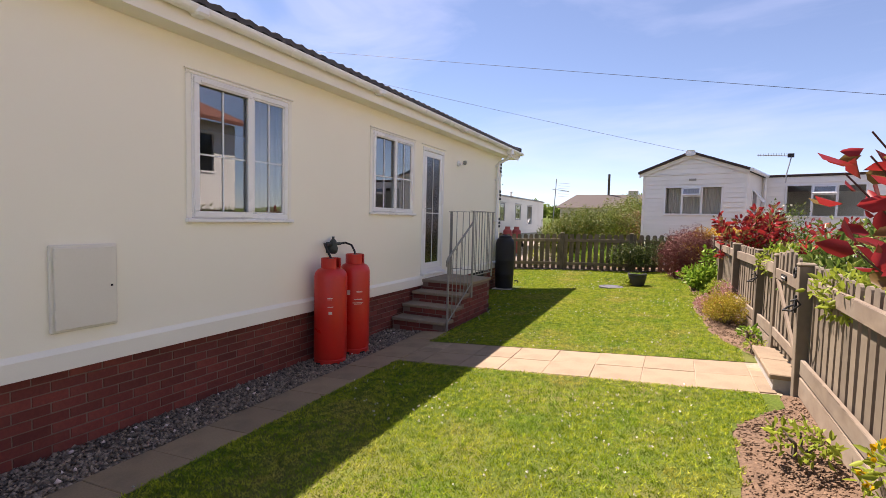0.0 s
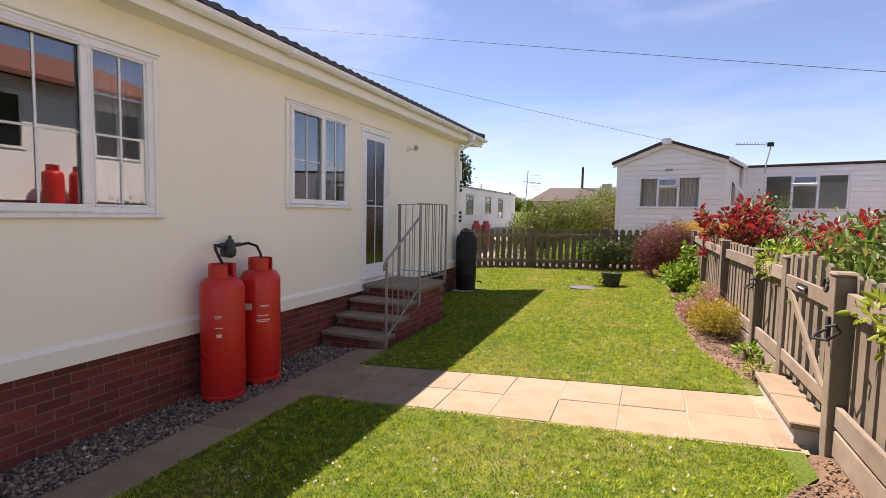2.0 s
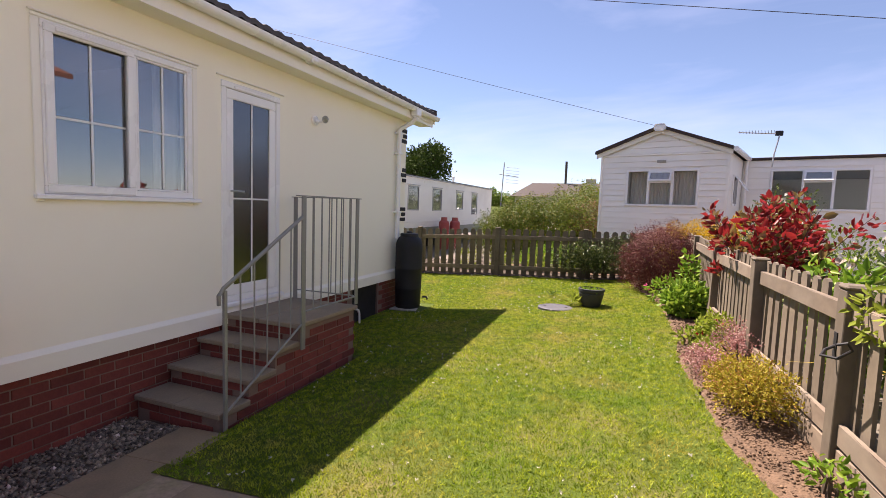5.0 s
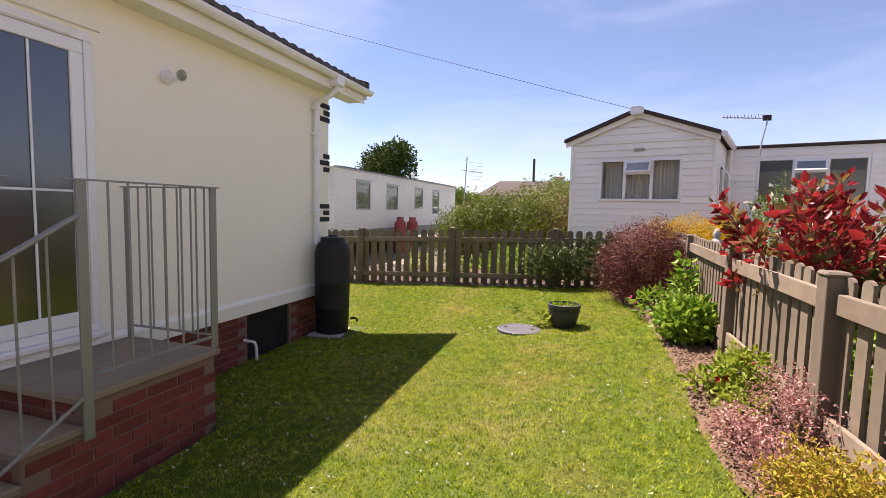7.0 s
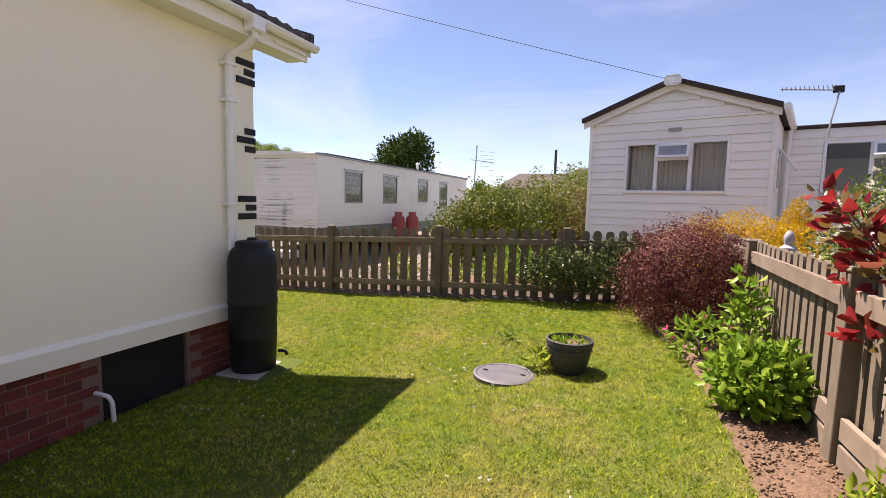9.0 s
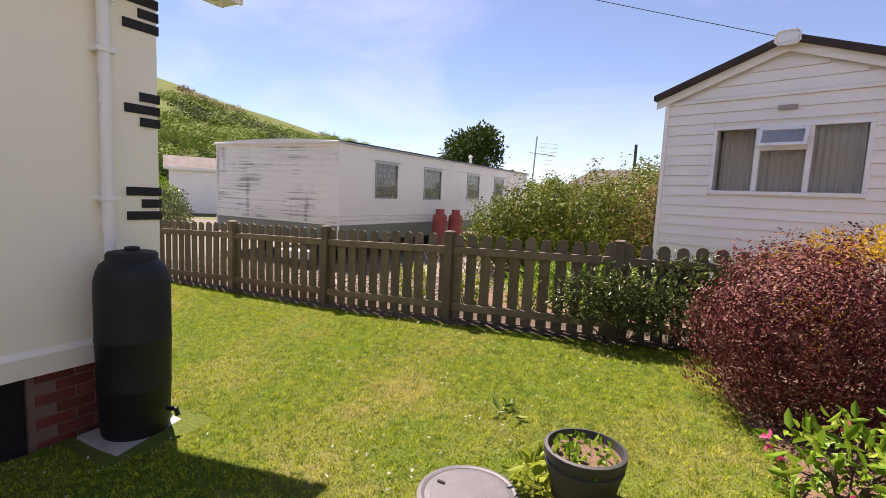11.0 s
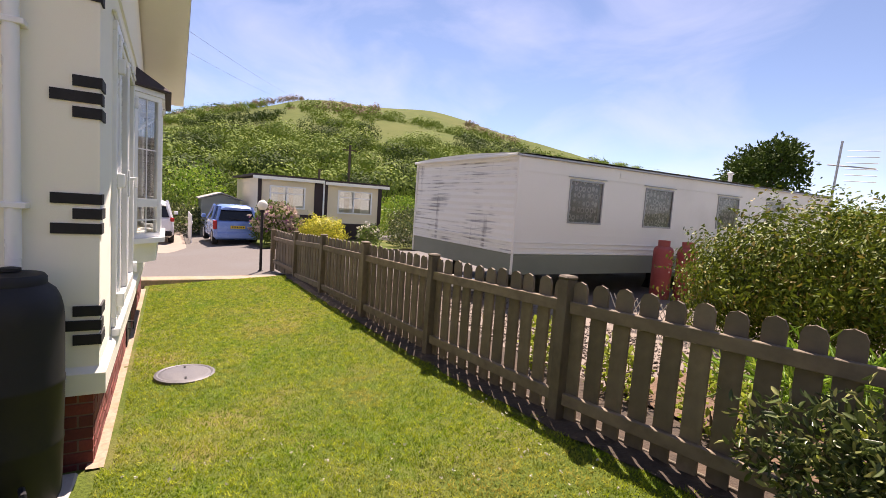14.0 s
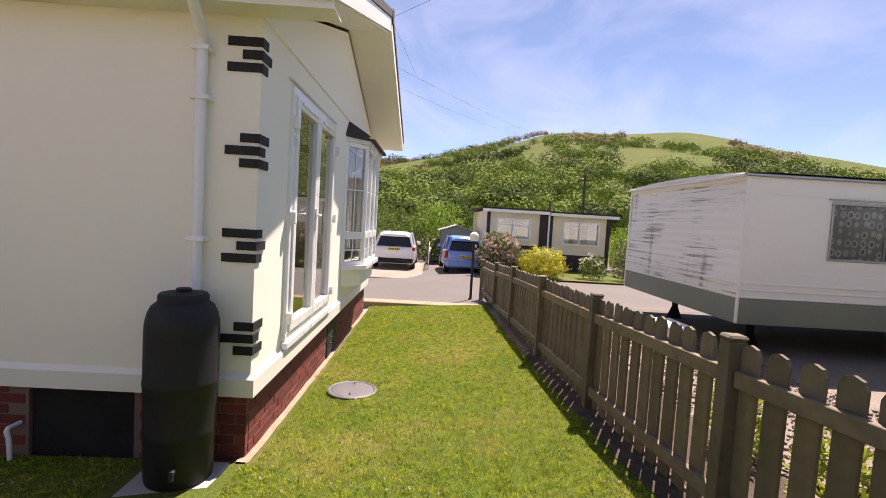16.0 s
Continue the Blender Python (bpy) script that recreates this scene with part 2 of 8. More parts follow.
M["carglass"] = surface("dark_car_glass", (0.012, 0.014, 0.016), (0.01, 0.011, 0.013), 0.06, 5, 1, 0.2, 0.0)
M["redlight"] = surface("red_tail_light", (0.45, 0.02, 0.02), (0.35, 0.015, 0.015), 0.15, 40, 6, 0.4, 0.0)
M["plate"] = surface("yellow_number_plate", (0.75, 0.55, 0.05), (0.7, 0.5, 0.05), 0.5, 40, 6, 0.3, 0.0)
M["globe"] = surface("opal_globe", (0.80, 0.76, 0.66), (0.78, 0.73, 0.62), 0.25, 40, 4, 0.3, 0.0)
M["pot"] = surface("dark_grey_pot", (0.035, 0.035, 0.038), (0.025, 0.025, 0.027), 0.6, 40, 5, 0.6, 0.15, 0.003, (0.06, 0.06, 0.06), 0.4)
M["cover"] = surface("galvanised_manhole_cover", (0.104, 0.100, 0.108), (0.068, 0.064, 0.072), 0.6, 80, 8, 0.8, 0.4, 0.004, (0.144, 0.136, 0.128), 0.5, metal=0.2)
M["bark"] = surface("bark", (0.10, 0.075, 0.05), (0.06, 0.045, 0.03), 0.9, 25, 3, 0.8, 0.5, 0.01, stretch=(3, 3, 0.5))
M["stem"] = surface("dark_red_stem", (0.09, 0.035, 0.03), (0.06, 0.025, 0.02), 0.7, 30, 5, 0.5, 0.1, 0.002)
M["statue"] = surface("grey_stone_ornament", (0.36, 0.35, 0.36), (0.26, 0.25, 0.26), 0.85, 40, 8, 0.6, 0.3, 0.004)
M["wire"] = surface("cable_sheath", (0.03, 0.03, 0.035), (0.03, 0.03, 0.035), 0.6, 10, 1, 0.1, 0.0)
M["shed"] = surface("grey_green_shed", (0.20, 0.22, 0.19), (0.16, 0.18, 0.15), 0.7, 30, 2, 0.6, 0.1, 0.004)
M["netting"] = surface("white_trellis", (0.62, 0.58, 0.48), (0.5, 0.46, 0.38), 0.7, 40, 6, 0.4, 0.0)
M["palefar"] = surface("pale_far_wall", (0.50, 0.45, 0.37), (0.45, 0.40, 0.33), 0.85, 10, 1, 0.5, 0.0)
M["roof_red"] = surface("red_brown_roof", (0.20, 0.075, 0.05), (0.13, 0.05, 0.035), 0.85, 12, 1, 0.7, 0.2, 0.01)
M["glass"] = glass("window_glass")
M["thin_glass"] = glass("old_acrylic_glazing", (0.86, 0.86, 0.84), 1.32)
M["dark_glass"] = glass("obscured_door_glass", (0.07, 0.08, 0.11), ior=2.1, rough=0.2)


def mould_panel(name):
    """Cream panel with dark mould caught in level streaks and a few runs."""
    m, nt, bs, _ = nodes_of(name)
    streak, where = noise_of(nt, 1.0, 3, (0.7, 0.7, 24.0)), noise_of(nt, 0.9, 3)
    run, grain = noise_of(nt, 1.0, 4, (3.2, 3.2, 0.5)), noise_of(nt, 40, 4)

    def times(a, b):
        t_ = nt.nodes.new("ShaderNodeMath")
        t_.operation = "MULTIPLY"
        nt.links.new(a, t_.inputs[0])
        nt.links.new(b, t_.inputs[1])
        return t_.outputs[0]
    col = mix(nt, ramp(nt, grain, 0.3, 0.7, 0, 0.5), (0.85, 0.84, 0.755), (0.79, 0.78, 0.695))
    col = mix(nt, times(ramp(nt, streak, 0.51, 0.62, 0, 0.75), ramp(nt, where, 0.44, 0.56)), col, (0.16, 0.15, 0.13))
    col = mix(nt, times(ramp(nt, run, 0.60, 0.72, 0, 0.75), ramp(nt, streak, 0.35, 0.55, 0.3, 1)), col, (0.15, 0.14, 0.12))
    nt.links.new(col, bs.inputs["Base Color"])
    bs.inputs["Roughness"].default_value = 0.55
    return m


M["mould"] = mould_panel("caravan_mould_panel")


def grass_ground(name, wave=1.0):
    m, nt, bs, _ = nodes_of(name)
    f, c, d = noise_of(nt, 55, 5), noise_of(nt, 1.1, 4), noise_of(nt, 4.5, 3)
    col = mix(nt, ramp(nt, f, 0.3, 0.7), (0.035, 0.055, 0.007), (0.10, 0.13, 0.018))
    col = mix(nt, ramp(nt, c, 0.46, 0.68, 0, 0.7), col, (0.17, 0.135, 0.05))
    col = mix(nt, ramp(nt, d, 0.5, 0.7, 0, 0.5), col, (0.075, 0.12, 0.014))
    nt.links.new(col, bs.inputs["Base Color"])
    bs.inputs["Roughness"].default_value = 0.9
    bs.inputs["Specular IOR Level"].default_value = 0.15
    b = node(nt, "ShaderNodeBump", Strength=0.8, Distance=0.02)
    nt.links.new(f, b.inputs["Height"])
    nt.links.new(b.outputs["Normal"], bs.inputs["Normal"])
    return m


def blade_mat(name):
    m, nt, bs, out = nodes_of(name)
    r = nt.nodes.new("ShaderNodeNewGeometry").outputs["Random Per Island"]
    c, d, e = noise_of(nt, 1.0, 6, rough=0.7), noise_of(nt, 2.6, 5, rough=0.65), noise_of(nt, 16.0, 4, rough=0.6)
    col = mix(nt, r, (0.19, 0.265, 0.010), (0.42, 0.475, 0.024))
    col = mix(nt, ramp(nt, c, 0.52, 0.64, 0, 0.8), col, (0.52, 0.41, 0.11))
    col = mix(nt, ramp(nt, d, 0.50, 0.62, 0, 0.7), col, (0.155, 0.30, 0.010))
    col = mix(nt, ramp(nt, e, 0.50, 0.58, 0, 0.78), col, (0.085, 0.150, 0.006))
    col = mix(nt, ramp(nt, e, 0.36, 0.46, 0.7, 0), col, (0.50, 0.50, 0.07))
    nt.links.new(col, bs.inputs["Base Color"])
    bs.inputs["Roughness"].default_value = 0.6
    bs.inputs["Specular IOR Level"].default_value = 0.2
    tr, mx = nt.nodes.new("ShaderNodeBsdfTranslucent"), nt.nodes.new("ShaderNodeMixShader")
    nt.links.new(col, tr.inputs["Color"])
    mx.inputs[0].default_value = 0.35
    nt.links.new(bs.outputs["BSDF"], mx.inputs[1])
    nt.links.new(tr.outputs["BSDF"], mx.inputs[2])
    nt.links.new(mx.outputs["Shader"], out.inputs["Surface"])
    return m


M["lawn"], M["blade"] = grass_ground("mown_lawn"), blade_mat("grass_blades")
M["l_red"] = leafy("photinia_leaf", (0.42, 0.036, 0.034), (0.17, 0.018, 0.020), (0.20, 0.15, 0.05), 0.30, 0.28, 0.38)
M["l_burg"] = leafy("berberis_leaf", (0.171, 0.037, 0.036), (0.076, 0.020, 0.021), (0.242, 0.107, 0.073), 0.25, 0.55, 0.2)
M["l_yellow"] = leafy("golden_leaf", (0.627, 0.389, 0.006), (0.475, 0.285, 0.006), (0.323, 0.266, 0.018), 0.12, 0.5, 0.35)
M["l_lime"] = leafy("lime_leaf", (0.336, 0.384, 0.048), (0.224, 0.288, 0.032), None, 0, 0.5, 0.4)
M["l_azalea"] = leafy("azalea_leaf", (0.749, 0.666, 0.094), (0.520, 0.499, 0.052), (0.208, 0.281, 0.031), 0.25, 0.5, 0.35)
M["l_green"] = leafy("fresh_green_leaf", (0.21, 0.34, 0.030), (0.11, 0.22, 0.020), (0.30, 0.40, 0.05), 0.25, 0.4, 0.35)
M["l_mid"] = leafy("mid_green_leaf", (0.136, 0.208, 0.036), (0.072, 0.120, 0.024), (0.256, 0.296, 0.072), 0.25, 0.45, 0.35)
M["l_dark"] = leafy("glossy_dark_leaf", (0.105, 0.14, 0.04), (0.045, 0.066, 0.022), (0.30, 0.31, 0.11), 0.2, 0.28, 0.15)
M["l_hedge"] = leafy("hedge_leaf", (0.185, 0.23, 0.018), (0.055, 0.09, 0.010), (0.26, 0.20, 0.04), 0.10, 0.5, 0.25)
M["l_hill"] = leafy("hill_bush_leaf", (0.189, 0.262, 0.037), (0.128, 0.189, 0.027), (0.244, 0.293, 0.049), 0.1, 0.85, 0.10)
M["l_hilldark"] = leafy("hill_dark_leaf", (0.066, 0.105, 0.018), (0.042, 0.070, 0.013), None, 0, 0.85, 0.10)
M["l_gorse"] = leafy("hill_faded_gorse", (0.322, 0.266, 0.119), (0.210, 0.175, 0.077), (0.336, 0.203, 0.161), 0.45, 0.7, 0.1)
M["l_pink"] = leafy("pink_heuchera", (0.490, 0.245, 0.224), (0.347, 0.154, 0.133), (0.592, 0.388, 0.347), 0.3, 0.6, 0.35)
M["l_gold"] = leafy("golden_spirea", (0.46, 0.36, 0.035), (0.30, 0.26, 0.03), (0.38, 0.19, 0.05), 0.2, 0.5, 0.35)
M["l_strap"] = leafy("golden_strap_leaf", (0.52, 0.36, 0.06), (0.34, 0.27, 0.04), (0.20, 0.24, 0.04), 0.25, 0.45, 0.35)
M["l_olive"] = leafy("reddish_olive_leaf", (0.16, 0.135, 0.03), (0.075, 0.08, 0.018), (0.25, 0.115, 0.06), 0.25, 0.5, 0.25)
M["f_white"] = leafy("white_blossom", (0.72, 0.70, 0.62), (0.62, 0.58, 0.46), None, 0, 0.6, 0.3)
M["f_red"] = leafy("red_flower", (0.62, 0.02, 0.03), (0.5, 0.015, 0.03), None, 0, 0.5, 0.3)
M["f_pink"] = leafy("magenta_flower", (0.65, 0.08, 0.22), (0.55, 0.06, 0.18), None, 0, 0.5, 0.3)
M["f_mauve"] = leafy("mauve_blossom", (0.612, 0.468, 0.391), (0.527, 0.425, 0.323), (0.323, 0.102, 0.272), 0.14, 0.5, 0.3)


def hill_ground(name):
    m, nt, bs, _ = nodes_of(name)
    f, c = noise_of(nt, 0.25, 6), noise_of(nt, 0.03, 4)
    col = mix(nt, ramp(nt, f, 0.35, 0.65), (0.062, 0.088, 0.016), (0.088, 0.108, 0.022))
    col = mix(nt, ramp(nt, c, 0.5, 0.7, 0, 0.6), col, (0.105, 0.112, 0.03))
    # near the plots the sheet is plain stony earth
    tc = nt.nodes.new("ShaderNodeTexCoord")
    ln = nt.nodes.new("ShaderNodeVectorMath")
    ln.operation = "LENGTH"
    nt.links.new(tc.outputs["Object"], ln.inputs[0])
    col = mix(nt, ramp(nt, ln.outputs["Value"], 30, 45), (0.17, 0.145, 0.115), col)
    nt.links.new(col, bs.inputs["Base Color"])
    bs.inputs["Roughness"].default_value = 0.95
    bs.inputs["Specular IOR Level"].default_value = 0.1
    b = node(nt, "ShaderNodeBump", Strength=0.5, Distance=0.3)
    nt.links.new(f, b.inputs["Height"])
    nt.links.new(b.outputs["Normal"], bs.inputs["Normal"])
    return m


M["ground"] = hill_ground("ground_sheet")


# ---- building helpers ----
def thing(name, label="", category="", loc=(0, 0, 0), rz=0.0, group="", kind=""):
    ob = new(name)
    ob.empty_display_size = 0.1
    ob.matrix_basis = pose(*loc, 0, 0, rz)
    return tagged(ob, label, category, group, kind)


def root_of(ob):
    while ob.parent:
        ob = ob.parent
    return ob


def part(name, bm, material, parent=None, label="", world=False, smooth=False):
    """Links a bmesh as one mesh object, under a thing or a part. world: its points are world places."""
    if world and parent is not None:
        bm.transform(root_of(parent).matrix_basis.inverted())
    me = bpy.data.meshes.new(name)
    bmesh.ops.recalc_face_normals(bm, faces=bm.faces)
    bm.to_mesh(me)
    bm.free()
    me.materials.append(material)
    if smooth:
        me.polygons.foreach_set("use_smooth", [True] * len(me.polygons))
        me.set_sharp_from_angle(angle=radians(40))
    ob = new(name, me)
    if parent is not None:
        ob.parent = parent
    return tagged(ob, label)


def piece(name, me, parent, m):
    ob = new(name, me)
    ob.parent = parent
    ob.matrix_basis = m
    return ob


def np_mesh(name, verts, faces, material):
    me = bpy.data.meshes.new(name)
    verts, faces = np.asarray(verts, dtype=np.float32), np.asarray(faces, dtype=np.int32)
    me.vertices.add(len(verts))
    me.vertices.foreach_set("co", verts.ravel())
    me.loops.add(faces.size)
    me.loops.foreach_set("vertex_index", faces.ravel())
    me.polygons.add(len(faces))
    me.polygons.foreach_set("loop_start", np.arange(0, faces.size, faces.shape[1], dtype=np.int32))
    me.update(calc_edges=True)
    me.validate()
    me.materials.append(material)
    return me


def box(bm, x0, x1, y0, y1, z0, z1, bevel=0.0):
    m = Matrix.Translation(((x0 + x1) / 2, (y0 + y1) / 2, (z0 + z1) / 2)) @ Matrix.Diagonal((abs(x1 - x0), abs(y1 - y0), abs(z1 - z0), 1))
    g = bmesh.ops.create_cube(bm, size=1, matrix=m)
    if bevel:
        es = list({e for v in g["verts"] for e in v.link_edges})
        bmesh.ops.bevel(bm, geom=es, offset=bevel, segments=1, affect="EDGES", profile=0.6)
    return bm


def B(*a, bevel=0.0):
    return box(bmesh.new(), *a, bevel=bevel)


def lathe(bm, profile, seg=24, at=(0, 0, 0), cap=True):
    rings = []
    for r, z in profile:
        rings.append([bm.verts.new((at[0] + r * math.cos(2 * math.pi * i / seg), at[1] + r * math.sin(2 * math.pi * i / seg), at[2] + z)) for i in range(seg)])
    for a, b in zip(rings, rings[1:]):
        for i in range(seg):
            bm.faces.new((a[i], a[(i + 1) % seg], b[(i + 1) % seg], b[i]))
    if cap:
        bm.faces.new(rings[0])
        bm.faces.new(rings[-1])
    return bm


def tube(bm, pts, r, seg=8, r_end=None):
    pts = [Vector(p) for p in pts]
    rings, up = [], Vector((0.12, 0.31, 0.94))
    for i, p in enumerate(pts):
        d = (pts[min(i + 1, len(pts) - 1)] - pts[max(i - 1, 0)]).normalized()
        a = d.cross(up)
        a = a.normalized() if a.length > 1e-3 else d.cross(Vector((1, 0, 0))).normalized()
        b = d.cross(a)
        rr = r if r_end is None else r + (r_end - r) * i / (len(pts) - 1)
        rings.append([bm.verts.new(p + rr * (math.cos(2 * math.pi * k / seg) * a + math.sin(2 * math.pi * k / seg) * b)) for k in range(seg)])
    for a, b in zip(rings, rings[1:]):
        for k in range(seg):
            bm.faces.new((a[k], a[(k + 1) % seg], b[(k + 1) % seg], b[k]))
    bm.faces.new(rings[0])
    bm.faces.new(rings[-1])
    return bm


def extrude_profile(bm, pts, axis, a, b):
    """A closed profile of (u, v) points, drawn from a to b along axis x or y."""
    def put(t, u, v):
        return bm.verts.new((t, u, v) if axis == "x" else (u, t, v))
    ra, rb = [put(a, *p) for p in pts], [put(b, *p) for p in pts]
    n = len(pts)
    for i in range(n):
        bm.faces.new((ra[i], ra[(i + 1) % n], rb[(i + 1) % n], rb[i]))
    bm.faces.new(ra)
    bm.faces.new(rb)
    return bm


def wall_mesh(u0, u1, z0, z1, holes, put, thick):
    """A wall with thickness and openings. put(u, d, z) gives the place; d runs inward from the face."""
    us = sorted({u0, u1, *[h[0] for h in holes], *[h[1] for h in holes]})
    zs = sorted({z0, z1, *[h[2] for h in holes], *[h[3] for h in holes]})
    solid = {}
    for i in range(len(us) - 1):
        for j in range(len(zs) - 1):
            cu, cz = (us[i] + us[i + 1]) / 2, (zs[j] + zs[j + 1]) / 2
            solid[i, j] = not any(h[0] < cu < h[1] and h[2] < cz < h[3] for h in holes)
    bm = bmesh.new()
    cache = {}

    def v(i, j, d):
        if (i, j, d) not in cache:
            cache[i, j, d] = bm.verts.new(put(us[i], thick * d, zs[j]))
        return cache[i, j, d]
    for (i, j), s in solid.items():
        if not s:
            continue
        for d in (0, 1):
            bm.faces.new((v(i, j, d), v(i + 1, j, d), v(i + 1, j + 1, d), v(i, j + 1, d)))
        for di, dj, a, b in ((-1, 0, (i, j), (i, j + 1)), (1, 0, (i + 1, j), (i + 1, j + 1)), (0, -1, (i, j), (i + 1, j)), (0, 1, (i, j + 1), (i + 1, j + 1))):
            if not solid.get((i + di, j + dj), False):
                bm.faces.new((v(*a, 0), v(*b, 0), v(*b, 1), v(*a, 1)))
    return bm


def smooth(a, b, x):
    t = np.clip((x - a) / (b - a), 0, 1)
    return t * t * (3 - 2 * t)


def ground_z(x, y):
    """The lie of the plots: level along the house, rising to the fences, falling to the road."""
    x, y = np.asarray(x, float), np.clip(np.asarray(y, float), -4, 15.2)
    s = np.clip(x, -9.7, 2.2) + 3
    z = 0.02 + 0.038 * (s + np.sqrt(s * s + 0.3)) + 0.018 * np.maximum(y - 6.5, -1.5) + 0.004 * np.minimum(y - 5, 0)
    z = z + 0.05 * np.clip(y - 11.4, 0, 3.2) * smooth(0.2, -2.6, x)
    z = z + 0.012 * np.minimum(s, 0)
    z = z - 0.20 * smooth(-9.75, -11.7, x) - 0.022 * np.clip(-11.7 - x, 0, 12)
    return z


def gz(x, y):
    return float(ground_z(x, y))


def patch(rows_y, xa, xb, nx, dz, lump=0.0, tuck=False):
    """A sheet laid on the ground between the edges xa(y) and xb(y)."""
    bm = bmesh.new()
    grid = []
    for y in rows_y:
        row = []
        for i in range(nx + 1):
            x = xa(y) + (xb(y) - xa(y)) * i / nx
            h = lump * (noise.noise(Vector((x * 4, y * 4, 0))) + 0.6 * noise.noise(Vector((x * 13, y * 13, 3)))) if lump else 0
            row.append(bm.verts.new((x, y, gz(x, y) + (-0.012 if tuck and i == 0 else dz + h))))
        grid.append(row)
    for a, b in zip(grid, grid[1:]):
        for i in range(nx):
            bm.faces.new((a[i], a[i + 1], b[i + 1], b[i]))
    return bm


def span(a, b, step):
    n = max(1, round((b - a) / step))
    return [a + (b - a) * i / n for i in range(n + 1)]


# ---- ground, hill and roads ----
HILL_AZ = [-180, -60, -10, 10, 25, 36, 42, 48, 53, 58, 63, 68, 73, 78, 84, 90, 95, 102, 120, 150, 180]
HILL_EL = [0.6, 0.6, 0.7, 0.9, 2.0, 4.3, 5.5, 6.7, 8.2, 9.6, 10.3, 10.6, 10.6, 10.3, 8.6, 6.9, 6.4, 5.6, 3.5, 1.2, 1.0]


def far_z(az, r):
    """Height of the land at r metres along azimuth az (degrees from +y towards -x)."""
    top = 240 * np.tan(np.radians(np.interp(az, HILL_AZ, HILL_EL)))
    rise = 0.30 * smooth(32, 120, r) + 0.70 * smooth(90, 250, r)
    return 1.5 * smooth(30, 60, r) + top * rise - 0.25 * np.clip(r - 300, 0, 3000) * 0.1


radii = [0.0, 2, 4, 6, 8, 10, 12, 14, 16, 18, 20, 22, 25, 28, 32, 37, 43, 50, 58, 67, 78, 90, 104, 120, 138, 158, 180, 205, 225, 240, 255, 275, 310, 400, 700, 1600, 3500]
SEG = 288
gv, gf = [], []
for r in radii:
    for k in range(SEG):
        a = 2 * math.pi * k / SEG
        x, y = -r * math.sin(a), 12 + r * math.cos(a)
        az = (math.degrees(a) + 180) % 360 - 180
        near = gz(x, y) - 0.06 + (0.0 if r < 30 else 0)
        far = float(far_z(az, r)) + (0.6 * noise.noise(Vector((x * 0.03, y * 0.03, 0))) * min(1, r / 120) * 4 if r > 50 else 0)
        w = float(smooth(26, 45, r))
        gv.append((x, y, near * (1 - w) + far * w))
for i in range(len(radii) - 1):
    for k in range(SEG):
        a, b = i * SEG + k, i * SEG + (k + 1) % SEG
        gf.append((a, b, b + SEG, a + SEG))
ground = new("ground", np_mesh("ground", gv, gf, M["ground"]))
ground.data.polygons.foreach_set("use_smooth", [True] * len(ground.data.polygons))
tagged(ground, "stony earth running out into a green hillside", "ground", kind="structure")


def bed_edge(y):
    ragged = 0.045 * noise.noise(Vector((y * 2.6, 0.0, 4.0))) + 0.04 * noise.noise(Vector((y * 8.0, 0.0, 9.0)))
    return ragged + float(np.interp(y, [-4, 3.1, 4.3, 4.75, 6.15, 6.7, 7.2, 9.0, 10.5, 11.7, 12.4, 12.9, 13.3, 14.4],
                           [1.15, 1.17, 1.24, 1.62, 1.66, 1.42, 1.27, 1.12, 1.14, 1.08, 1.0, 0.85, 0.75, 0.6]))


def fence_y(x):
    return float(np.interp(x, [-11.6, -9.37, -7.53, -5.68, -3.9, -2.08, -0.28, 1.6], [13.95, 13.97, 14.0, 14.05, 14.11, 14.2, 14.5, 14.75]))


def fence_x(y):
    return float(np.interp(y, [-4, 5.07, 7.15, 8.7, 10.5, 12.75, 14.75], [1.78, 1.77, 1.74, 1.64, 1.58, 1.62, 1.6]))


lawn = thing("lawn", "sunlit mown green lawn with dry yellow patches", "lawn", kind="structure")
part("turf", patch(span(-4, 5.06, 0.3), lambda y: -1.995, bed_edge, 14, 0.0), M["lawn"], lawn)
part("turf", patch(span(6.0, 11.4, 0.3), lambda y: -2.06 if y < 8.5 else -2.98, bed_edge, 14, 0.0), M["lawn"], lawn)
part("turf", patch(span(11.4, 13.9, 0.25), lambda y: -9.65, lambda y: bed_edge(y), 40, 0.0), M["lawn"], lawn)
bm = bmesh.new()
strip = [(x, fence_y(x)) for x in span(-9.65, 0.9, 0.35)]
lo, hi = [bm.verts.new((x, 13.88, gz(x, 13.88))) for x, y in strip], [bm.verts.new((x, y + 0.06, gz(x, y + 0.06))) for x, y in strip]
for i in range(len(strip) - 1):
    bm.faces.new((lo[i], lo[i + 1], hi[i + 1], hi[i]))
part("turf", bm, M["lawn"], lawn)

border = thing("flower_bed", "dry crumbly reddish soil bed beside the fence", "flower bed", kind="structure")
part("soil", patch(span(-1, 5.0, 0.06), bed_edge, lambda y: fence_x(y) + 0.02, 10, 0.015, 0.018, True), M["soil"], border)
part("soil", patch(span(6.05, 14.4, 0.07), bed_edge, lambda y: fence_x(y) + 0.02, 14, 0.015, 0.018, True), M["soil"], border)

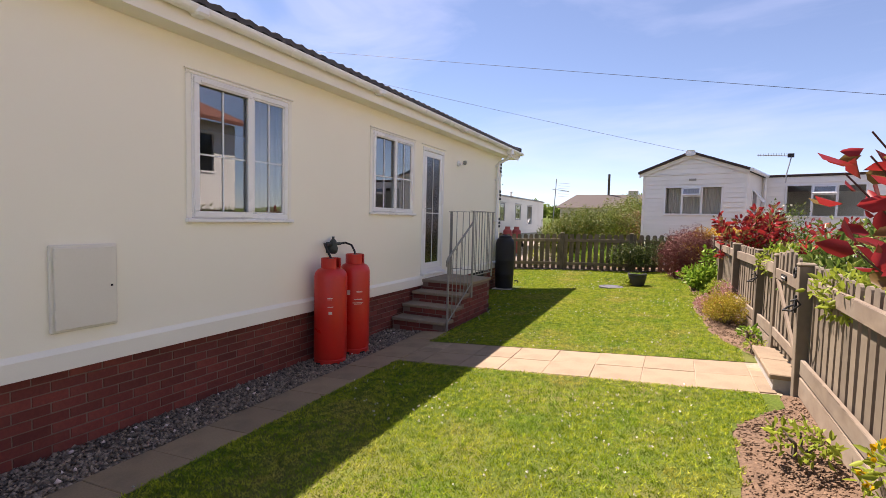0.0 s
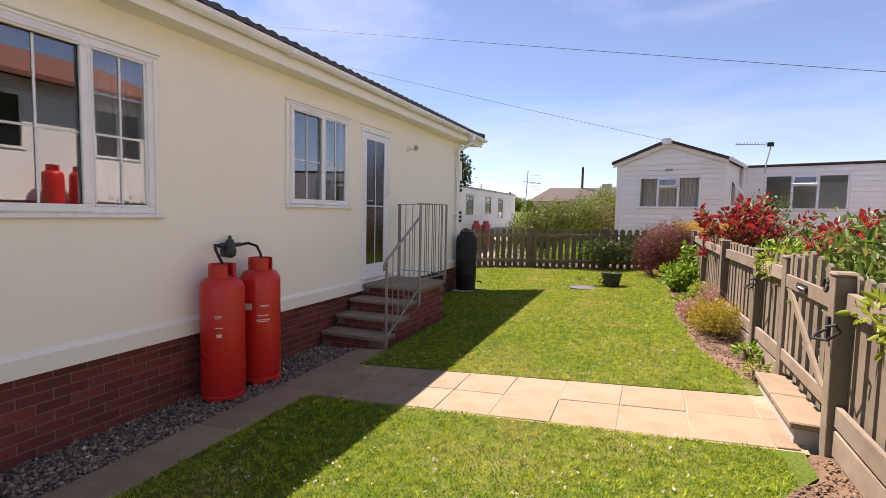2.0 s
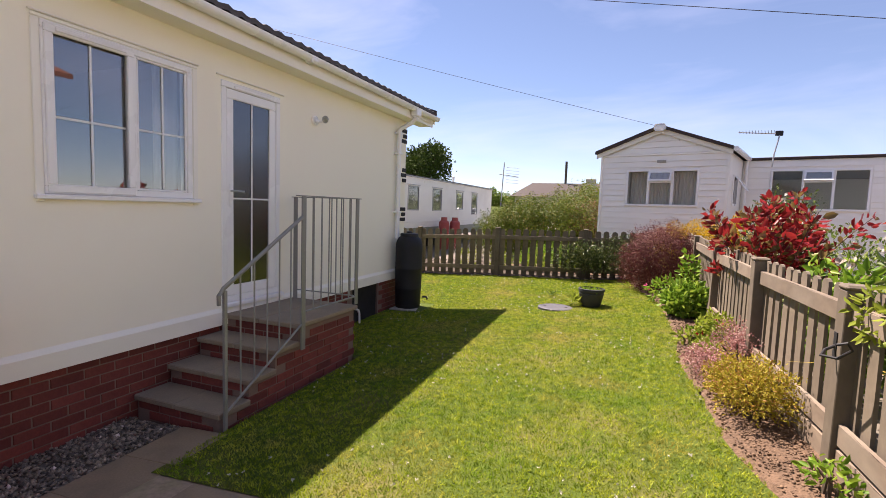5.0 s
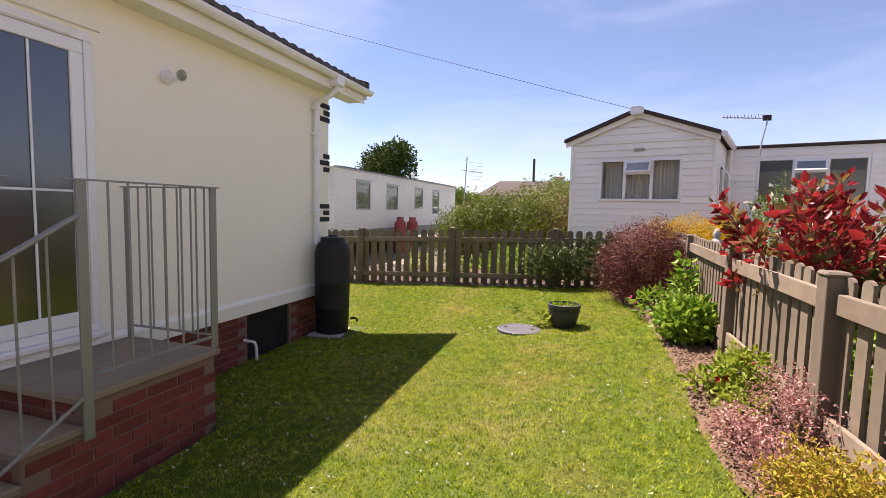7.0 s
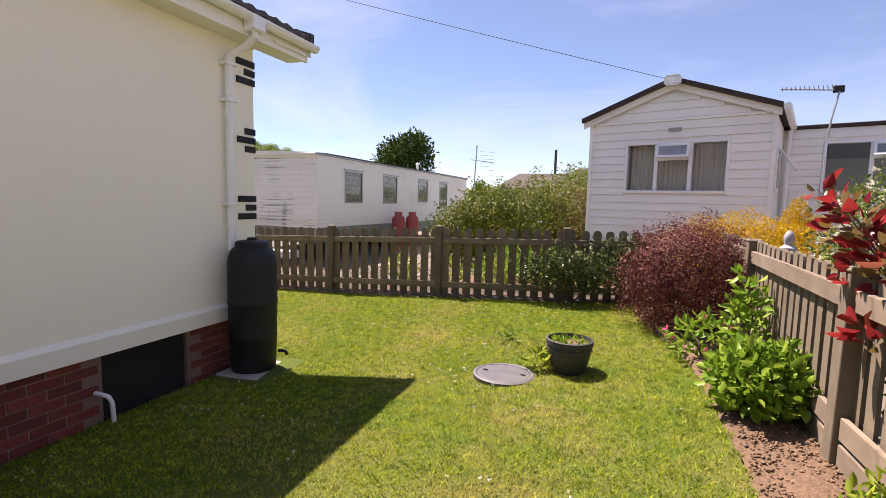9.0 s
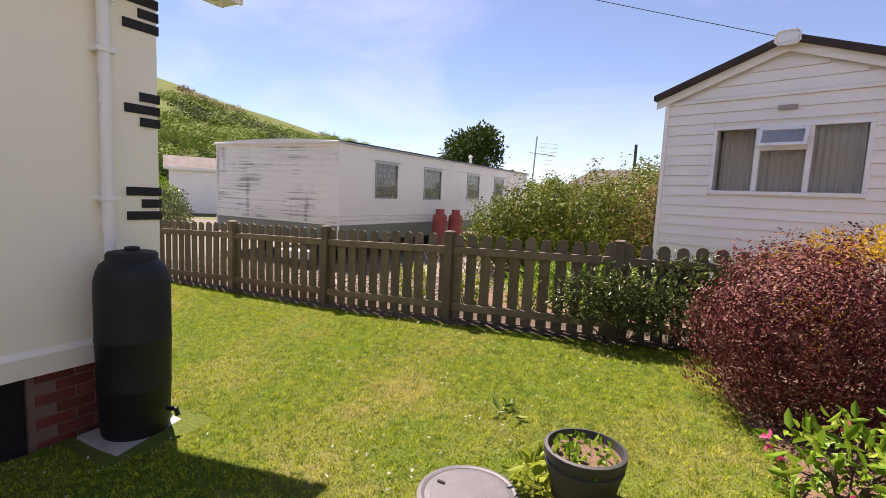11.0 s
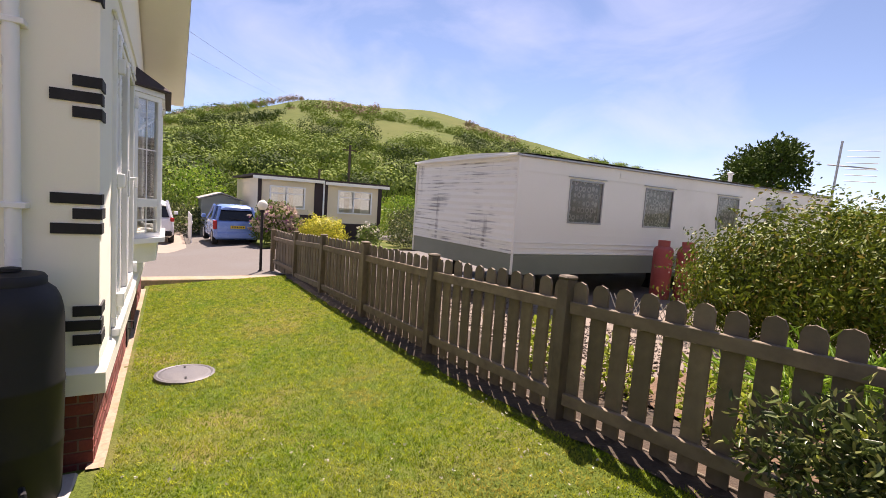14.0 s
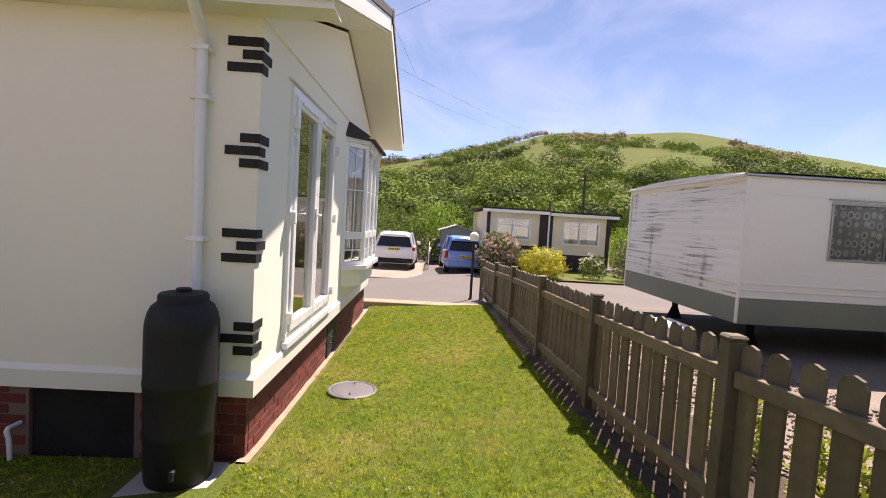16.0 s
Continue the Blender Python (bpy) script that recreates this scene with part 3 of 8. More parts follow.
bm = bmesh.new()
prev = None
for x in span(-9.6, 1.0, 0.11):
    ragged = 0.05 * noise.noise(Vector((x * 3, 0, 7))) + 0.03 * noise.noise(Vector((x * 11, 0, 2)))
    row = [bm.verts.new((x, y, gz(x, y) + 0.012 + 0.02 * noise.noise(Vector((x * 6, y * 6, 1))))) for y in (fence_y(x) - 0.17 + ragged, fence_y(x) - 0.06, fence_y(x) + 0.06, fence_y(x) + 0.3, 14.95)]
    if prev:
        for i in range(4):
            bm.faces.new((prev[i], row[i], row[i + 1], prev[i + 1]))
    prev = row
part("soil", bm, M["dark_soil"], border)
part("soil", patch(span(14.98, 16.2, 0.15), lambda y: -2.3, lambda y: 1.3, 24, 0.02, 0.02), M["soil"], border)

road = thing("road", "worn grey asphalt site road", "road", kind="structure")
part("surface", patch(span(-3, 34, 1.0), lambda y: -34.0, lambda y: -10.05 if y < 14.8 else -9.0 + 0 * y, 24, -0.03), M["asphalt"], road)
part("surface", patch(span(14.85, 34, 0.8), lambda y: -8.99, lambda y: -1.6, 10, -0.03), M["gravel"], road, "grey gravel standing beside the caravan")
kerb = thing("kerb", "low pale concrete kerb at the lawn's end", "kerb", kind="structure")
part("edging", B(-10.05, -9.66, 11.0, 13.95, gz(-9.7, 12.5) - 0.25, gz(-9.7, 12.5) + 0.03, bevel=0.01), M["dirty"], kerb)
drive = thing("driveway", "pale concrete driveway slab", "driveway", kind="structure")
part("slab", B(-27, -17.3, 8.5, 12.35, gz(-20, 11) - 0.2, gz(-18, 11) + 0.02, bevel=0.02), M["drive"], drive)
plinth_edge = thing("path_edging", "narrow earthy concrete strip at the foot of the brick plinth", "edging", kind="structure")
part("strip", patch([11.34, 11.38, 11.43], lambda y: -9.3, lambda y: -2.94, 60, 0.008, 0.012), M["dirty"], plinth_edge)

# ---- the cream park home ----
HX0, HX1, HY0, HY1 = -9.0, -3.0, -4.0, 11.4     # outer faces
ZS, ZT = 0.60, 3.28                              # foot of the skirt, wall head
W1, W2 = (3.25, 4.40, 1.66, 2.90), (6.0, 7.15, 1.78, 2.90)
DR = (7.47, 8.27, 0.79, 2.89)
FD = (-5.40, -3.68, 0.80, 2.93)
BAY = (-8.3, -6.25, 1.20, 2.92)
t_ = 0.14
wall_east = part("wall_east", wall_mesh(HY0, HY1 - t_, ZS, ZT, [W1, W2, DR], lambda u, d, z: (HX1 - d, u, z), t_), M["render"])
tagged(wall_east, "cream textured rendered wall with white windows", "wall", kind="structure")
gable = wall_mesh(HX0, HX1, ZS, ZT, [FD, BAY], lambda u, d, z: (u, HY1 - d, z), t_)
# triangle over the wall head
tri = [[gable.verts.new((x, HY1 - d, z)) for x, z in ((HX0, ZT), (HX1, ZT), (-6.0, 4.22))] for d in (0, t_)]
gable.faces.new(tri[0])
gable.faces.new(tri[1])
wall_north = part("wall_north", gable, M["render"])
tagged(wall_north, "cream rendered gable wall with patio doors and a bay", "wall", kind="structure")
for nm, args in (("wall_west", (HX0, HX0 + t_, HY0, HY1 - t_, ZS, ZT)), ("wall_south", (HX0, HX1, HY0 - t_, HY0, ZS, ZT))):
    tagged(part(nm, B(*args), M["render"]), "plain cream rendered wall", "wall", kind="structure")
tagged(part("floor", B(HX0 + t_, HX1 - t_, HY0, HY1 - t_, ZS + 0.02, ZS + 0.16), M["inside_floor"]), "dark carpeted floor inside the home", "floor", kind="structure")
tagged(part("ceiling", B(HX0 + t_, HX1 - t_, HY0, HY1 - t_, 3.0, 3.06), M["inside"]), "plain ceiling inside the home", "ceiling", kind="structure")
tagged(part("partition", B(-6.0, -5.9, HY0, 9.0, ZS + 0.16, 3.0), M["inside"]), "plain inner partition wall", "wall", kind="structure")
tagged(part("partition", B(-5.9, HX1 - t_, 7.25, 7.35, ZS + 0.16, 3.0), M["inside"]), "plain inner partition wall", "wall", kind="structure")
tagged(part("partition", B(-5.9, HX1 - t_, 8.9, 9.0, ZS + 0.16, 3.0), M["inside"]), "plain inner partition wall", "wall", kind="structure")
# skirt trim with a weathered sloping top, round two faces
SK = [(0.0, ZS - 0.01), (0.035, ZS - 0.01), (0.035, ZS + 0.115), (0.0, ZS + 0.15)]
trim = thing("skirt_trim", "white painted skirt board over the brickwork", "trim", kind="structure")
part("board", extrude_profile(bmesh.new(), [(HX1 + u, z) for u, z in SK], "y", HY0, HY1 + 0.035), M["trim"], trim)
part("board", extrude_profile(bmesh.new(), [(HY1 + u, z) for u, z in SK], "x", HX0, HX1), M["trim"], trim)
# moulding line across the gable wall
part("moulding", extrude_profile(bmesh.new(), [(HY1, 3.17), (HY1 + 0.018, 3.175), (HY1 + 0.018, 3.205), (HY1, 3.21)], "x", HX0, HX1), M["render"], trim)

# roof: pan tiles in courses on both slopes, barge boards, soffits, fascia, gutter
roof = thing("roof", "low pitched charcoal tiled roof with white barge boards", "roof", kind="structure")
RX, RZ, EX, EZ, RY1 = -6.0, 4.46, -2.72, 3.40, 11.95


def slope_mesh(side):
    bm = bmesh.new()
    n, m = 11, 320
    for c in range(n):
        rows = []
        for f, lift in ((c / n, 0.0), ((c + 1.06) / n, 0.035)):
            row = []
            for k in range(m + 1):
                y = HY0 - 0.5 + (RY1 - HY0 + 0.5) * k / m
                wav = 0.012 * math.cos(2 * math.pi * y / 0.165)
                x = RX + (EX - RX) * f
                if side < 0:
                    x = 2 * RX - x
                row.append(bm.verts.new((x, y, RZ + (EZ - RZ) * f + lift + wav)))
            rows.append(row)
        low = [bm.verts.new((v.co.x, v.co.y, v.co.z - 0.05)) for v in rows[1]]
        for k in range(m):
            bm.faces.new((rows[0][k], rows[0][k + 1], rows[1][k + 1], rows[1][k]))
            bm.faces.new((rows[1][k], rows[1][k + 1], low[k + 1], low[k]))
    return bm


part("tiles", slope_mesh(1), M["roof"], roof)
part("tiles", slope_mesh(-1), M["roof"], roof)
part("ridge_cap", tube(bmesh.new(), [(RX, HY0 - 0.5, RZ), (RX, RY1 + 0.02, RZ)], 0.10, 10), M["roof"], roof)


def sloped_box(x0, z0, x1, z1, y0, y1, drop, up=0.0):
    bm = bmesh.new()
    vs = [bm.verts.new((x, y, z)) for y in (y0, y1) for x, z in ((x0, z0 + up), (x1, z1 + up), (x1, z1 - drop), (x0, z0 - drop))]
    for f in ((0, 1, 2, 3), (4, 5, 6, 7), (0, 1, 5, 4), (1, 2, 6, 5), (2, 3, 7, 6), (3, 0, 4, 7)):
        bm.faces.new([vs[i] for i in f])
    return bm


for sx in (1, -1):
    ex = EX if sx > 0 else 2 * RX - EX
    part("deck", sloped_box(RX, RZ - 0.02, ex, EZ - 0.03, HY0 - 0.5, RY1 - 0.03, 0.03), M["trim"], roof)
    part("barge_board", sloped_box(RX, RZ - 0.025, ex, EZ - 0.02, RY1 - 0.028, RY1, 0.16), M["trim"], roof)
    part("verge_strip", sloped_box(RX, RZ + 0.075, ex + 0.03 * sx, EZ + 0.06, RY1 - 0.045, RY1 + 0.012, 0.09), M["roof"], roof)
    part("soffit", sloped_box(RX, RZ - 0.19, ex, EZ - 0.17, HY1 + 0.001, RY1 - 0.03, 0.012), M["trim"], roof)
part("fascia", B(EX - 0.05, EX - 0.025, HY0 - 0.4, RY1 - 0.03, 3.17, 3.36), M["trim"], roof)
part("soffit", B(HX1 + 0.002, EX - 0.052, HY0 - 0.4, RY1 - 0.03, 3.185, 3.20), M["trim"], roof)

gutter = thing("gutter", "white plastic half-round gutter with brackets", "gutter", kind="structure")
prof = [(EX - 0.02 + 0.055 - 0.058 * math.cos(a), 3.335 - 0.062 * math.sin(a)) for a in [math.pi * i / 10 for i in range(11)]]
prof += [(EX - 0.02 + 0.055 + 0.052 * math.cos(a), 3.335 - 0.055 * math.sin(a)) for a in [math.pi * i / 10 for i in range(11)]]
part("channel", extrude_profile(bmesh.new(), prof, "y", HY0 - 0.4, RY1 + 0.03), M["upvc"], gutter)
for y in (0.2, 3.1, 5.7, 8.4):
    part("joint", B(EX - 0.024, EX + 0.098, y - 0.06, y + 0.06, 3.262, 3.337, bevel=0.02), M["upvc"], gutter)
downpipe = thing("downpipe", "white round plastic downpipe clipped to the wall", "downpipe", kind="structure")
part("swan_neck", tube(bmesh.new(), [(EX + 0.035, 11.08, 3.30), (EX + 0.03, 11.08, 3.16), (-2.76, 11.07, 3.10), (-2.92, 11.04, 3.02), (-2.94, 11.03, 2.96)], 0.036, 12), M["upvc"], downpipe, smooth=True)
part("outlet", B(EX - 0.03, EX + 0.10, 11.0, 11.16, 3.20, 3.33, bevel=0.015), M["upvc"], downpipe)
part("pipe", tube(bmesh.new(), [(-2.94, 11.03, 3.0), (-2.94, 11.03, 1.25)], 0.036, 12), M["upvc"], downpipe, smooth=True)
for z in (2.62, 1.68, 2.94):
    part("clip", B(-3.0, -2.90, 10.97, 11.09, z - 0.016, z + 0.016, bevel=0.004), M["upvc"], downpipe)

# painted quoins: thin raised blocks wrapped round the corner
quoins = thing("quoin_blocks", "black painted raised quoin blocks on the corner", "quoins", kind="structure")
for z, flip in ((0.882, 1), (1.53, 0), (2.18, 1), (2.82, 0)):
    for k in range(3):
        long_ = (k == 1) == bool(flip)
        ey, ex_ = (0.225, 0.10) if long_ else (0.125, 0.17)
        bm = B(HX1 + 0.001, HX1 + 0.012, HY1 - ey, HY1 + 0.012, z + 0.085 * k, z + 0.085 * k + 0.06)
        box(bm, HX1 - ex_, HX1 + 0.0005, HY1 + 0.001, HY1 + 0.012, z + 0.085 * k, z + 0.085 * k + 0.06)
        part("quoin", bm, M["quoin"], quoins)


def frame_bars(u0, u1, z0, z1, w, put, depth):
    """Four mitre-butted members of a rectangular frame; put maps (u, d, z) boxes."""
    return [put(u0, u1, z0, z0 + w, depth), put(u0, u1, z1 - w, z1, depth), put(u0, u0 + w, z0 + w, z1 - w, depth), put(u1 - w, u1, z0 + w, z1 - w, depth)]


def east_box(u0, u1, z0, z1, d):
    return B(HX1 + d[0], HX1 + d[1], u0, u1, z0, z1, bevel=0.006)


def north_box(u0, u1, z0, z1, d):
    return B(u0, u1, HY1 + d[0], HY1 + d[1], z0, z1, bevel=0.006)


def flat(put):
    return (lambda u0, u1, z0, z1, d: B(HX1 + d[0], HX1 + d[1], u0, u1, z0, z1)) if put is east_box else (lambda u0, u1, z0, z1, d: B(u0, u1, HY1 + d[0], HY1 + d[1], z0, z1))


def surround(put, W, ob, m=0.055):
    """Thin raised render band round an opening."""
    u0, u1, z0, z1 = W
    for a in ((u0 - m, u1 + m, z1 + 0.002, z1 + 0.028), (u0 - m, u0 - 0.002, z0 - m, z1), (u1 + 0.002, u1 + m, z0 - m, z1)):
        part("surround", put(*a, (0.0005, 0.012)), M["trim"], ob)


def window_unit(name, W, put, split, open_left, label):
    """A two-light upvc window with glazing bars, sill and drip strip."""
    u0, u1, z0, z1 = W
    ob = thing(name, label, "window", kind="structure")
    for b in frame_bars(u0, u1, z0, z1, 0.05, put, (-0.05, 0.012)):
        part("window_frame", b, M["upvc"], ob)
    um = u0 + (u1 - u0) * split
    part("mullion", put(um - 0.03, um + 0.03, z0 + 0.05, z1 - 0.05, (-0.05, 0.010)), M["upvc"], ob)
    for a, b, sash in ((u0 + 0.05, um - 0.03, open_left), (um + 0.03, u1 - 0.05, False)):
        d = (0.0, 0.028) if sash else (-0.03, 0.004)
        w = 0.055 if sash else 0.018
        a2, b2, c2, e2 = (a - 0.035, b + 0.03, z0 + 0.01, z1 - 0.02) if sash else (a, b, z0 + 0.05, z1 - 0.05)
        for x in frame_bars(a2, b2, c2, e2, w, put, d):
            part("sash", x, M["upvc"], ob)
        pane = part("pane", flat(put)(a2 + w, b2 - w, c2 + w, e2 - w, (-0.016, -0.010)), M["glass"], ob)
        pane.visible_shadow = False
        mu = (a2 + b2) / 2
        part("glazing_bar", put(mu - 0.008, mu + 0.008, c2 + w, e2 - w, (-0.009, -0.003)), M["bar"], ob)
        zz = c2 + (e2 - c2) * 0.46
        part("glazing_bar", put(a2 + w, b2 - w, zz - 0.008, zz + 0.008, (-0.0085, -0.0025)), M["bar"], ob)
        if sash:
            part("trickle_vent", put(a2 + 0.06, b2 - 0.06, e2 - 0.042, e2 - 0.014, (0.0285, 0.04)), M["upvc"], ob)
    surround(put, W, ob)
    part("window_sill", put(u0 - 0.065, u1 + 0.065, z0 - 0.035, z0 - 0.001, (0.001, 0.045)), M["upvc"], ob)
    part("drip_strip", put(u0 - 0.07, u1 + 0.07, z1 + 0.03, z1 + 0.045, (0.001, 0.022)), M["trim"], ob)
    return ob


window_1 = window_unit("window_1", W1, east_box, 0.57, True, "white upvc two-light window with glazing bars")
window_2 = window_unit("window_2", W2, east_box, 0.54, True, "white upvc two-light window with glazing bars")


def curtain(name, u0, u1, z0, z1, depth, along, at):
    """Hanging folds behind a window."""
    bm = bmesh.new()
    n = max(8, int((u1 - u0) / 0.012))
    rows = []
    for z in (z1, z0):
        row = []
        for i in range(n + 1):
            u = u0 + (u1 - u0) * i / n
            d = depth + 0.022 * math.sin(u * 55) + 0.010 * math.sin(u * 23 + 1)
            row.append(bm.verts.new((at - d, u, z) if along == "y" else (u, at - d, z)))
        rows.append(row)
    for i in range(n):
        bm.faces.new((rows[0][i], rows[0][i + 1], rows[1][i + 1], rows[1][i]))
    ob = part(name, bm, M["curtain"], smooth=True)
    mod = ob.modifiers.new("cloth", "SOLIDIFY")
    mod.thickness = 0.004
    return tagged(ob, "pale pleated curtain hanging behind the glass", "curtain", group="curtains")


curtain("curtain", 4.05, 4.55, 1.35, 2.98, 0.24, "y", HX1)
curtain("curtain", 3.10, 3.24, 1.35, 2.98, 0.24, "y", HX1)
curtain("curtain", 6.95, 7.22, 1.5, 2.98, 0.24, "y", HX1)
curtain("curtain", -8.2, -7.7, 1.3, 2.95, 0.22, "x", HY1)

# half-glazed door
u0, u1, z0, z1 = DR
door_1 = thing("door_1", "white upvc back door with a tall dark glazed panel", "door", kind="structure")
for b in frame_bars(u0, u1, z0, z1, 0.06, east_box, (-0.06, 0.012)):
    part("door_frame", b, M["upvc"], door_1)
leaf = part("door_leaf", frame_bars(u0 + 0.062, u1 - 0.062, z0 + 0.062, z1 - 0.062, 0.10, east_box, (-0.04, 0.004))[0], M["upvc"], door_1)
for b in frame_bars(u0 + 0.062, u1 - 0.062, z0 + 0.062, z1 - 0.062, 0.09, east_box, (-0.04, 0.004))[1:]:
    part("door_stile", b, M["upvc"], door_1)
pane = part("pane", flat(east_box)(u0 + 0.152, u1 - 0.152, z0 + 0.16, z1 - 0.152, (-0.02, -0.012)), M["dark_glass"], door_1)
pane.visible_shadow = False
um = (u0 + u1) / 2
part("glazing_bar", east_box(um - 0.008, um + 0.008, z0 + 0.16, z1 - 0.152, (-0.011, -0.003)), M["bar"], door_1)
part("glazing_bar", east_box(u0 + 0.152, u1 - 0.152, 1.79, 1.806, (-0.0105, -0.0025)), M["bar"], door_1)
handle = part("door_handle", east_box(u0 + 0.09, u0 + 0.12, 1.72, 1.94, (0.0045, 0.016)), M["upvc"], door_1)
part("lever", tube(bmesh.new(), [(HX1 + 0.016, u0 + 0.105, 1.87), (HX1 + 0.055, u0 + 0.105, 1.87), (HX1 + 0.058, u0 + 0.23, 1.868)], 0.009, 8), M["alu"], handle)
part("trickle_vent", east_box(u0 + 0.15, u1 - 0.15, z1 - 0.055, z1 - 0.025, (0.0125, 0.022)), M["upvc"], door_1)
part("drip_strip", east_box(u0 - 0.06, u1 + 0.06, z1 + 0.03, z1 + 0.045, (0.001, 0.022)), M["trim"], door_1)
part("threshold", east_box(u0 - 0.02, u1 + 0.02, z0 - 0.04, z0 - 0.001, (0.001, 0.06)), M["upvc"], door_1)

# patio doors on the gable wall
u0, u1, z0, z1 = FD
door_2 = thing("door_2", "white upvc double patio doors with full-height glass", "patio doors", kind="structure")
for b in frame_bars(u0, u1, z0, z1, 0.07, north_box, (-0.06, 0.03)):
    part("door_frame", b, M["upvc"], door_2)
um = (u0 + u1) / 2
for a, b in ((u0 + 0.072, um - 0.002), (um + 0.002, u1 - 0.072)):
    for x in frame_bars(a, b, z0 + 0.072, z1 - 0.072, 0.085, north_box, (-0.03, 0.045)):
        part("door_stile", x, M["upvc"], door_2)
    p = part("pane", flat(north_box)(a + 0.085, b - 0.085, z0 + 0.157, z1 - 0.157, (-0.004, 0.004)), M["glass"], door_2)
    p.visible_shadow = False
    part("trickle_vent", north_box(a + 0.12, b - 0.12, z1 - 0.12, z1 - 0.09, (0.0455, 0.062)), M["upvc"], door_2)
for uu in (u0 + 0.03, u1 - 0.03):
    for zz in (z0 + 0.2, 1.85, z1 - 0.3):
        part("hinge", north_box(uu - 0.03, uu + 0.03, zz - 0.05, zz + 0.05, (0.0305, 0.075)), M["upvc"], door_2)
hp = part("door_handle", north_box(um + 0.03, um + 0.06, 1.72, 1.95, (0.0455, 0.06)), M["upvc"], door_2)
part("lever", tube(bmesh.new(), [(um + 0.045, HY1 + 0.06, 1.88), (um + 0.045, HY1 + 0.10, 1.88), (um + 0.17, HY1 + 0.105, 1.878)], 0.010, 8), M["upvc"], hp)
part("threshold", north_box(u0 - 0.02, u1 + 0.02, z0 - 0.06, z0 - 0.001, (0.001, 0.055)), M["upvc"], door_2)
part("drip_strip", north_box(u0 - 0.07, u1 + 0.07, z1 + 0.03, z1 + 0.05, (0.001, 0.03)), M["trim"], door_2)

# bay window beyond the patio doors: two cheeks, front, sill and little lead roof
u0, u1, z0, z1 = BAY
window_3 = thing("window_3", "white upvc bay window with a small dark roof", "bay window", kind="structure")
PX = 0.26
bay_plan = [(u1, HY1), (u1 - 0.32, HY1 + PX), (u0 + 0.32, HY1 + PX), (u0, HY1)]


def bay_solid(za, zb, grow):
    bm = bmesh.new()
    pl = [(u1 + grow, HY1 + 0.001), (u1 - 0.32 + grow * 0.7, HY1 + PX + grow), (u0 + 0.32 - grow * 0.7, HY1 + PX + grow), (u0 - grow, HY1 + 0.001)]
    a, b = [bm.verts.new((*p, za)) for p in pl], [bm.verts.new((*p, zb)) for p in pl]
    for i in range(4):
        bm.faces.new((a[i], a[(i + 1) % 4], b[(i + 1) % 4], b[i]))
    bm.faces.new(a)
    bm.faces.new(b)
    return bm


part("window_sill", bay_solid(z0 - 0.06, z0, 0.05), M["upvc"], window_3)
part("bay_head", bay_solid(z1 - 0.03, z1 + 0.03, 0.03), M["upvc"], window_3)
part("bay_base", bay_solid(z0 - 0.30, z0 - 0.061, -0.04), M["render"], window_3)
bm = bay_solid(z1 + 0.031, z1 + 0.05, 0.10)
top = [bm.verts.new((x, HY1 + 0.001, z1 + 0.26)) for x in (u1 - 0.1, u0 + 0.1)]
up = [v for v in bm.verts if abs(v.co.z - (z1 + 0.05)) < 1e-4]
up.sort(key=lambda v: -v.co.x)
try:
    bm.faces.new((up[0], up[1], top[0]))
    bm.faces.new((up[1], up[2], top[1], top[0]))
    bm.faces.new((up[2], up[3], top[1]))
except ValueError:
    pass
part("bay_roof", bm, M["h2trim"], window_3)
for (ax, ay), (bx, by) in zip(bay_plan, bay_plan[1:]):
    L = math.hypot(bx - ax, by - ay)
    dirv = Vector((bx - ax, by - ay, 0)) / L
    nrm = Vector((dirv.y, -dirv.x, 0))
    mm = Matrix(((dirv.x, nrm.x, 0, ax), (dirv.y, nrm.y, 0, ay), (0, 0, 1, 0), (0, 0, 0, 1)))
    nlight = 1 if L < 0.8 else 3
    for k in range(nlight):
        a, b = L * k / nlight, L * (k + 1) / nlight
        zt = z0 + 0.42
        for ca, cb, za, zb in ((a, b, z0, z0 + 0.06), (a, b, z1 - 0.09, z1 - 0.03), (a, a + 0.055, z0 + 0.06, z1 - 0.09), (b - 0.055, b, z0 + 0.06, z1 - 0.09), (a + 0.055, b - 0.055, zt - 0.05, zt + 0.05)):
            bm = B(ca, cb, -0.06, 0.0, za, zb, bevel=0.005)
            bm.transform(mm)
            part("window_frame", bm, M["upvc"], window_3)
        for za, zb in ((z0 + 0.06, zt - 0.05), (zt + 0.05, z1 - 0.09)):
            bm = B(a + 0.055, b - 0.055, -0.035, -0.028, za, zb)
            bm.transform(mm)
            p = part("pane", bm, M["glass"], window_3)
            p.visible_shadow = False
            for args in (((a + b) / 2 - 0.008, (a + b) / 2 + 0.008, -0.027, -0.021, za, zb), (a + 0.055, b - 0.055, -0.0265, -0.0205, (za + zb) / 2 - 0.008, (za + zb) / 2 + 0.008)):
                bm = B(*args)
                bm.transform(mm)
                part("glazing_bar", bm, M["bar"], window_3)
# one small top light stands open
bm = B(0.03, 0.30, 0, 0.03, 0, 0.42, bevel=0.005)
bm.transform(pose(-6.85, HY1 + PX + 0.02, z1 - 0.12, 0, 0, 180) @ pose(0, 0, 0, -130, 0, 0) )
part("open_light", bm, M["upvc"], window_3, "small top light standing open")

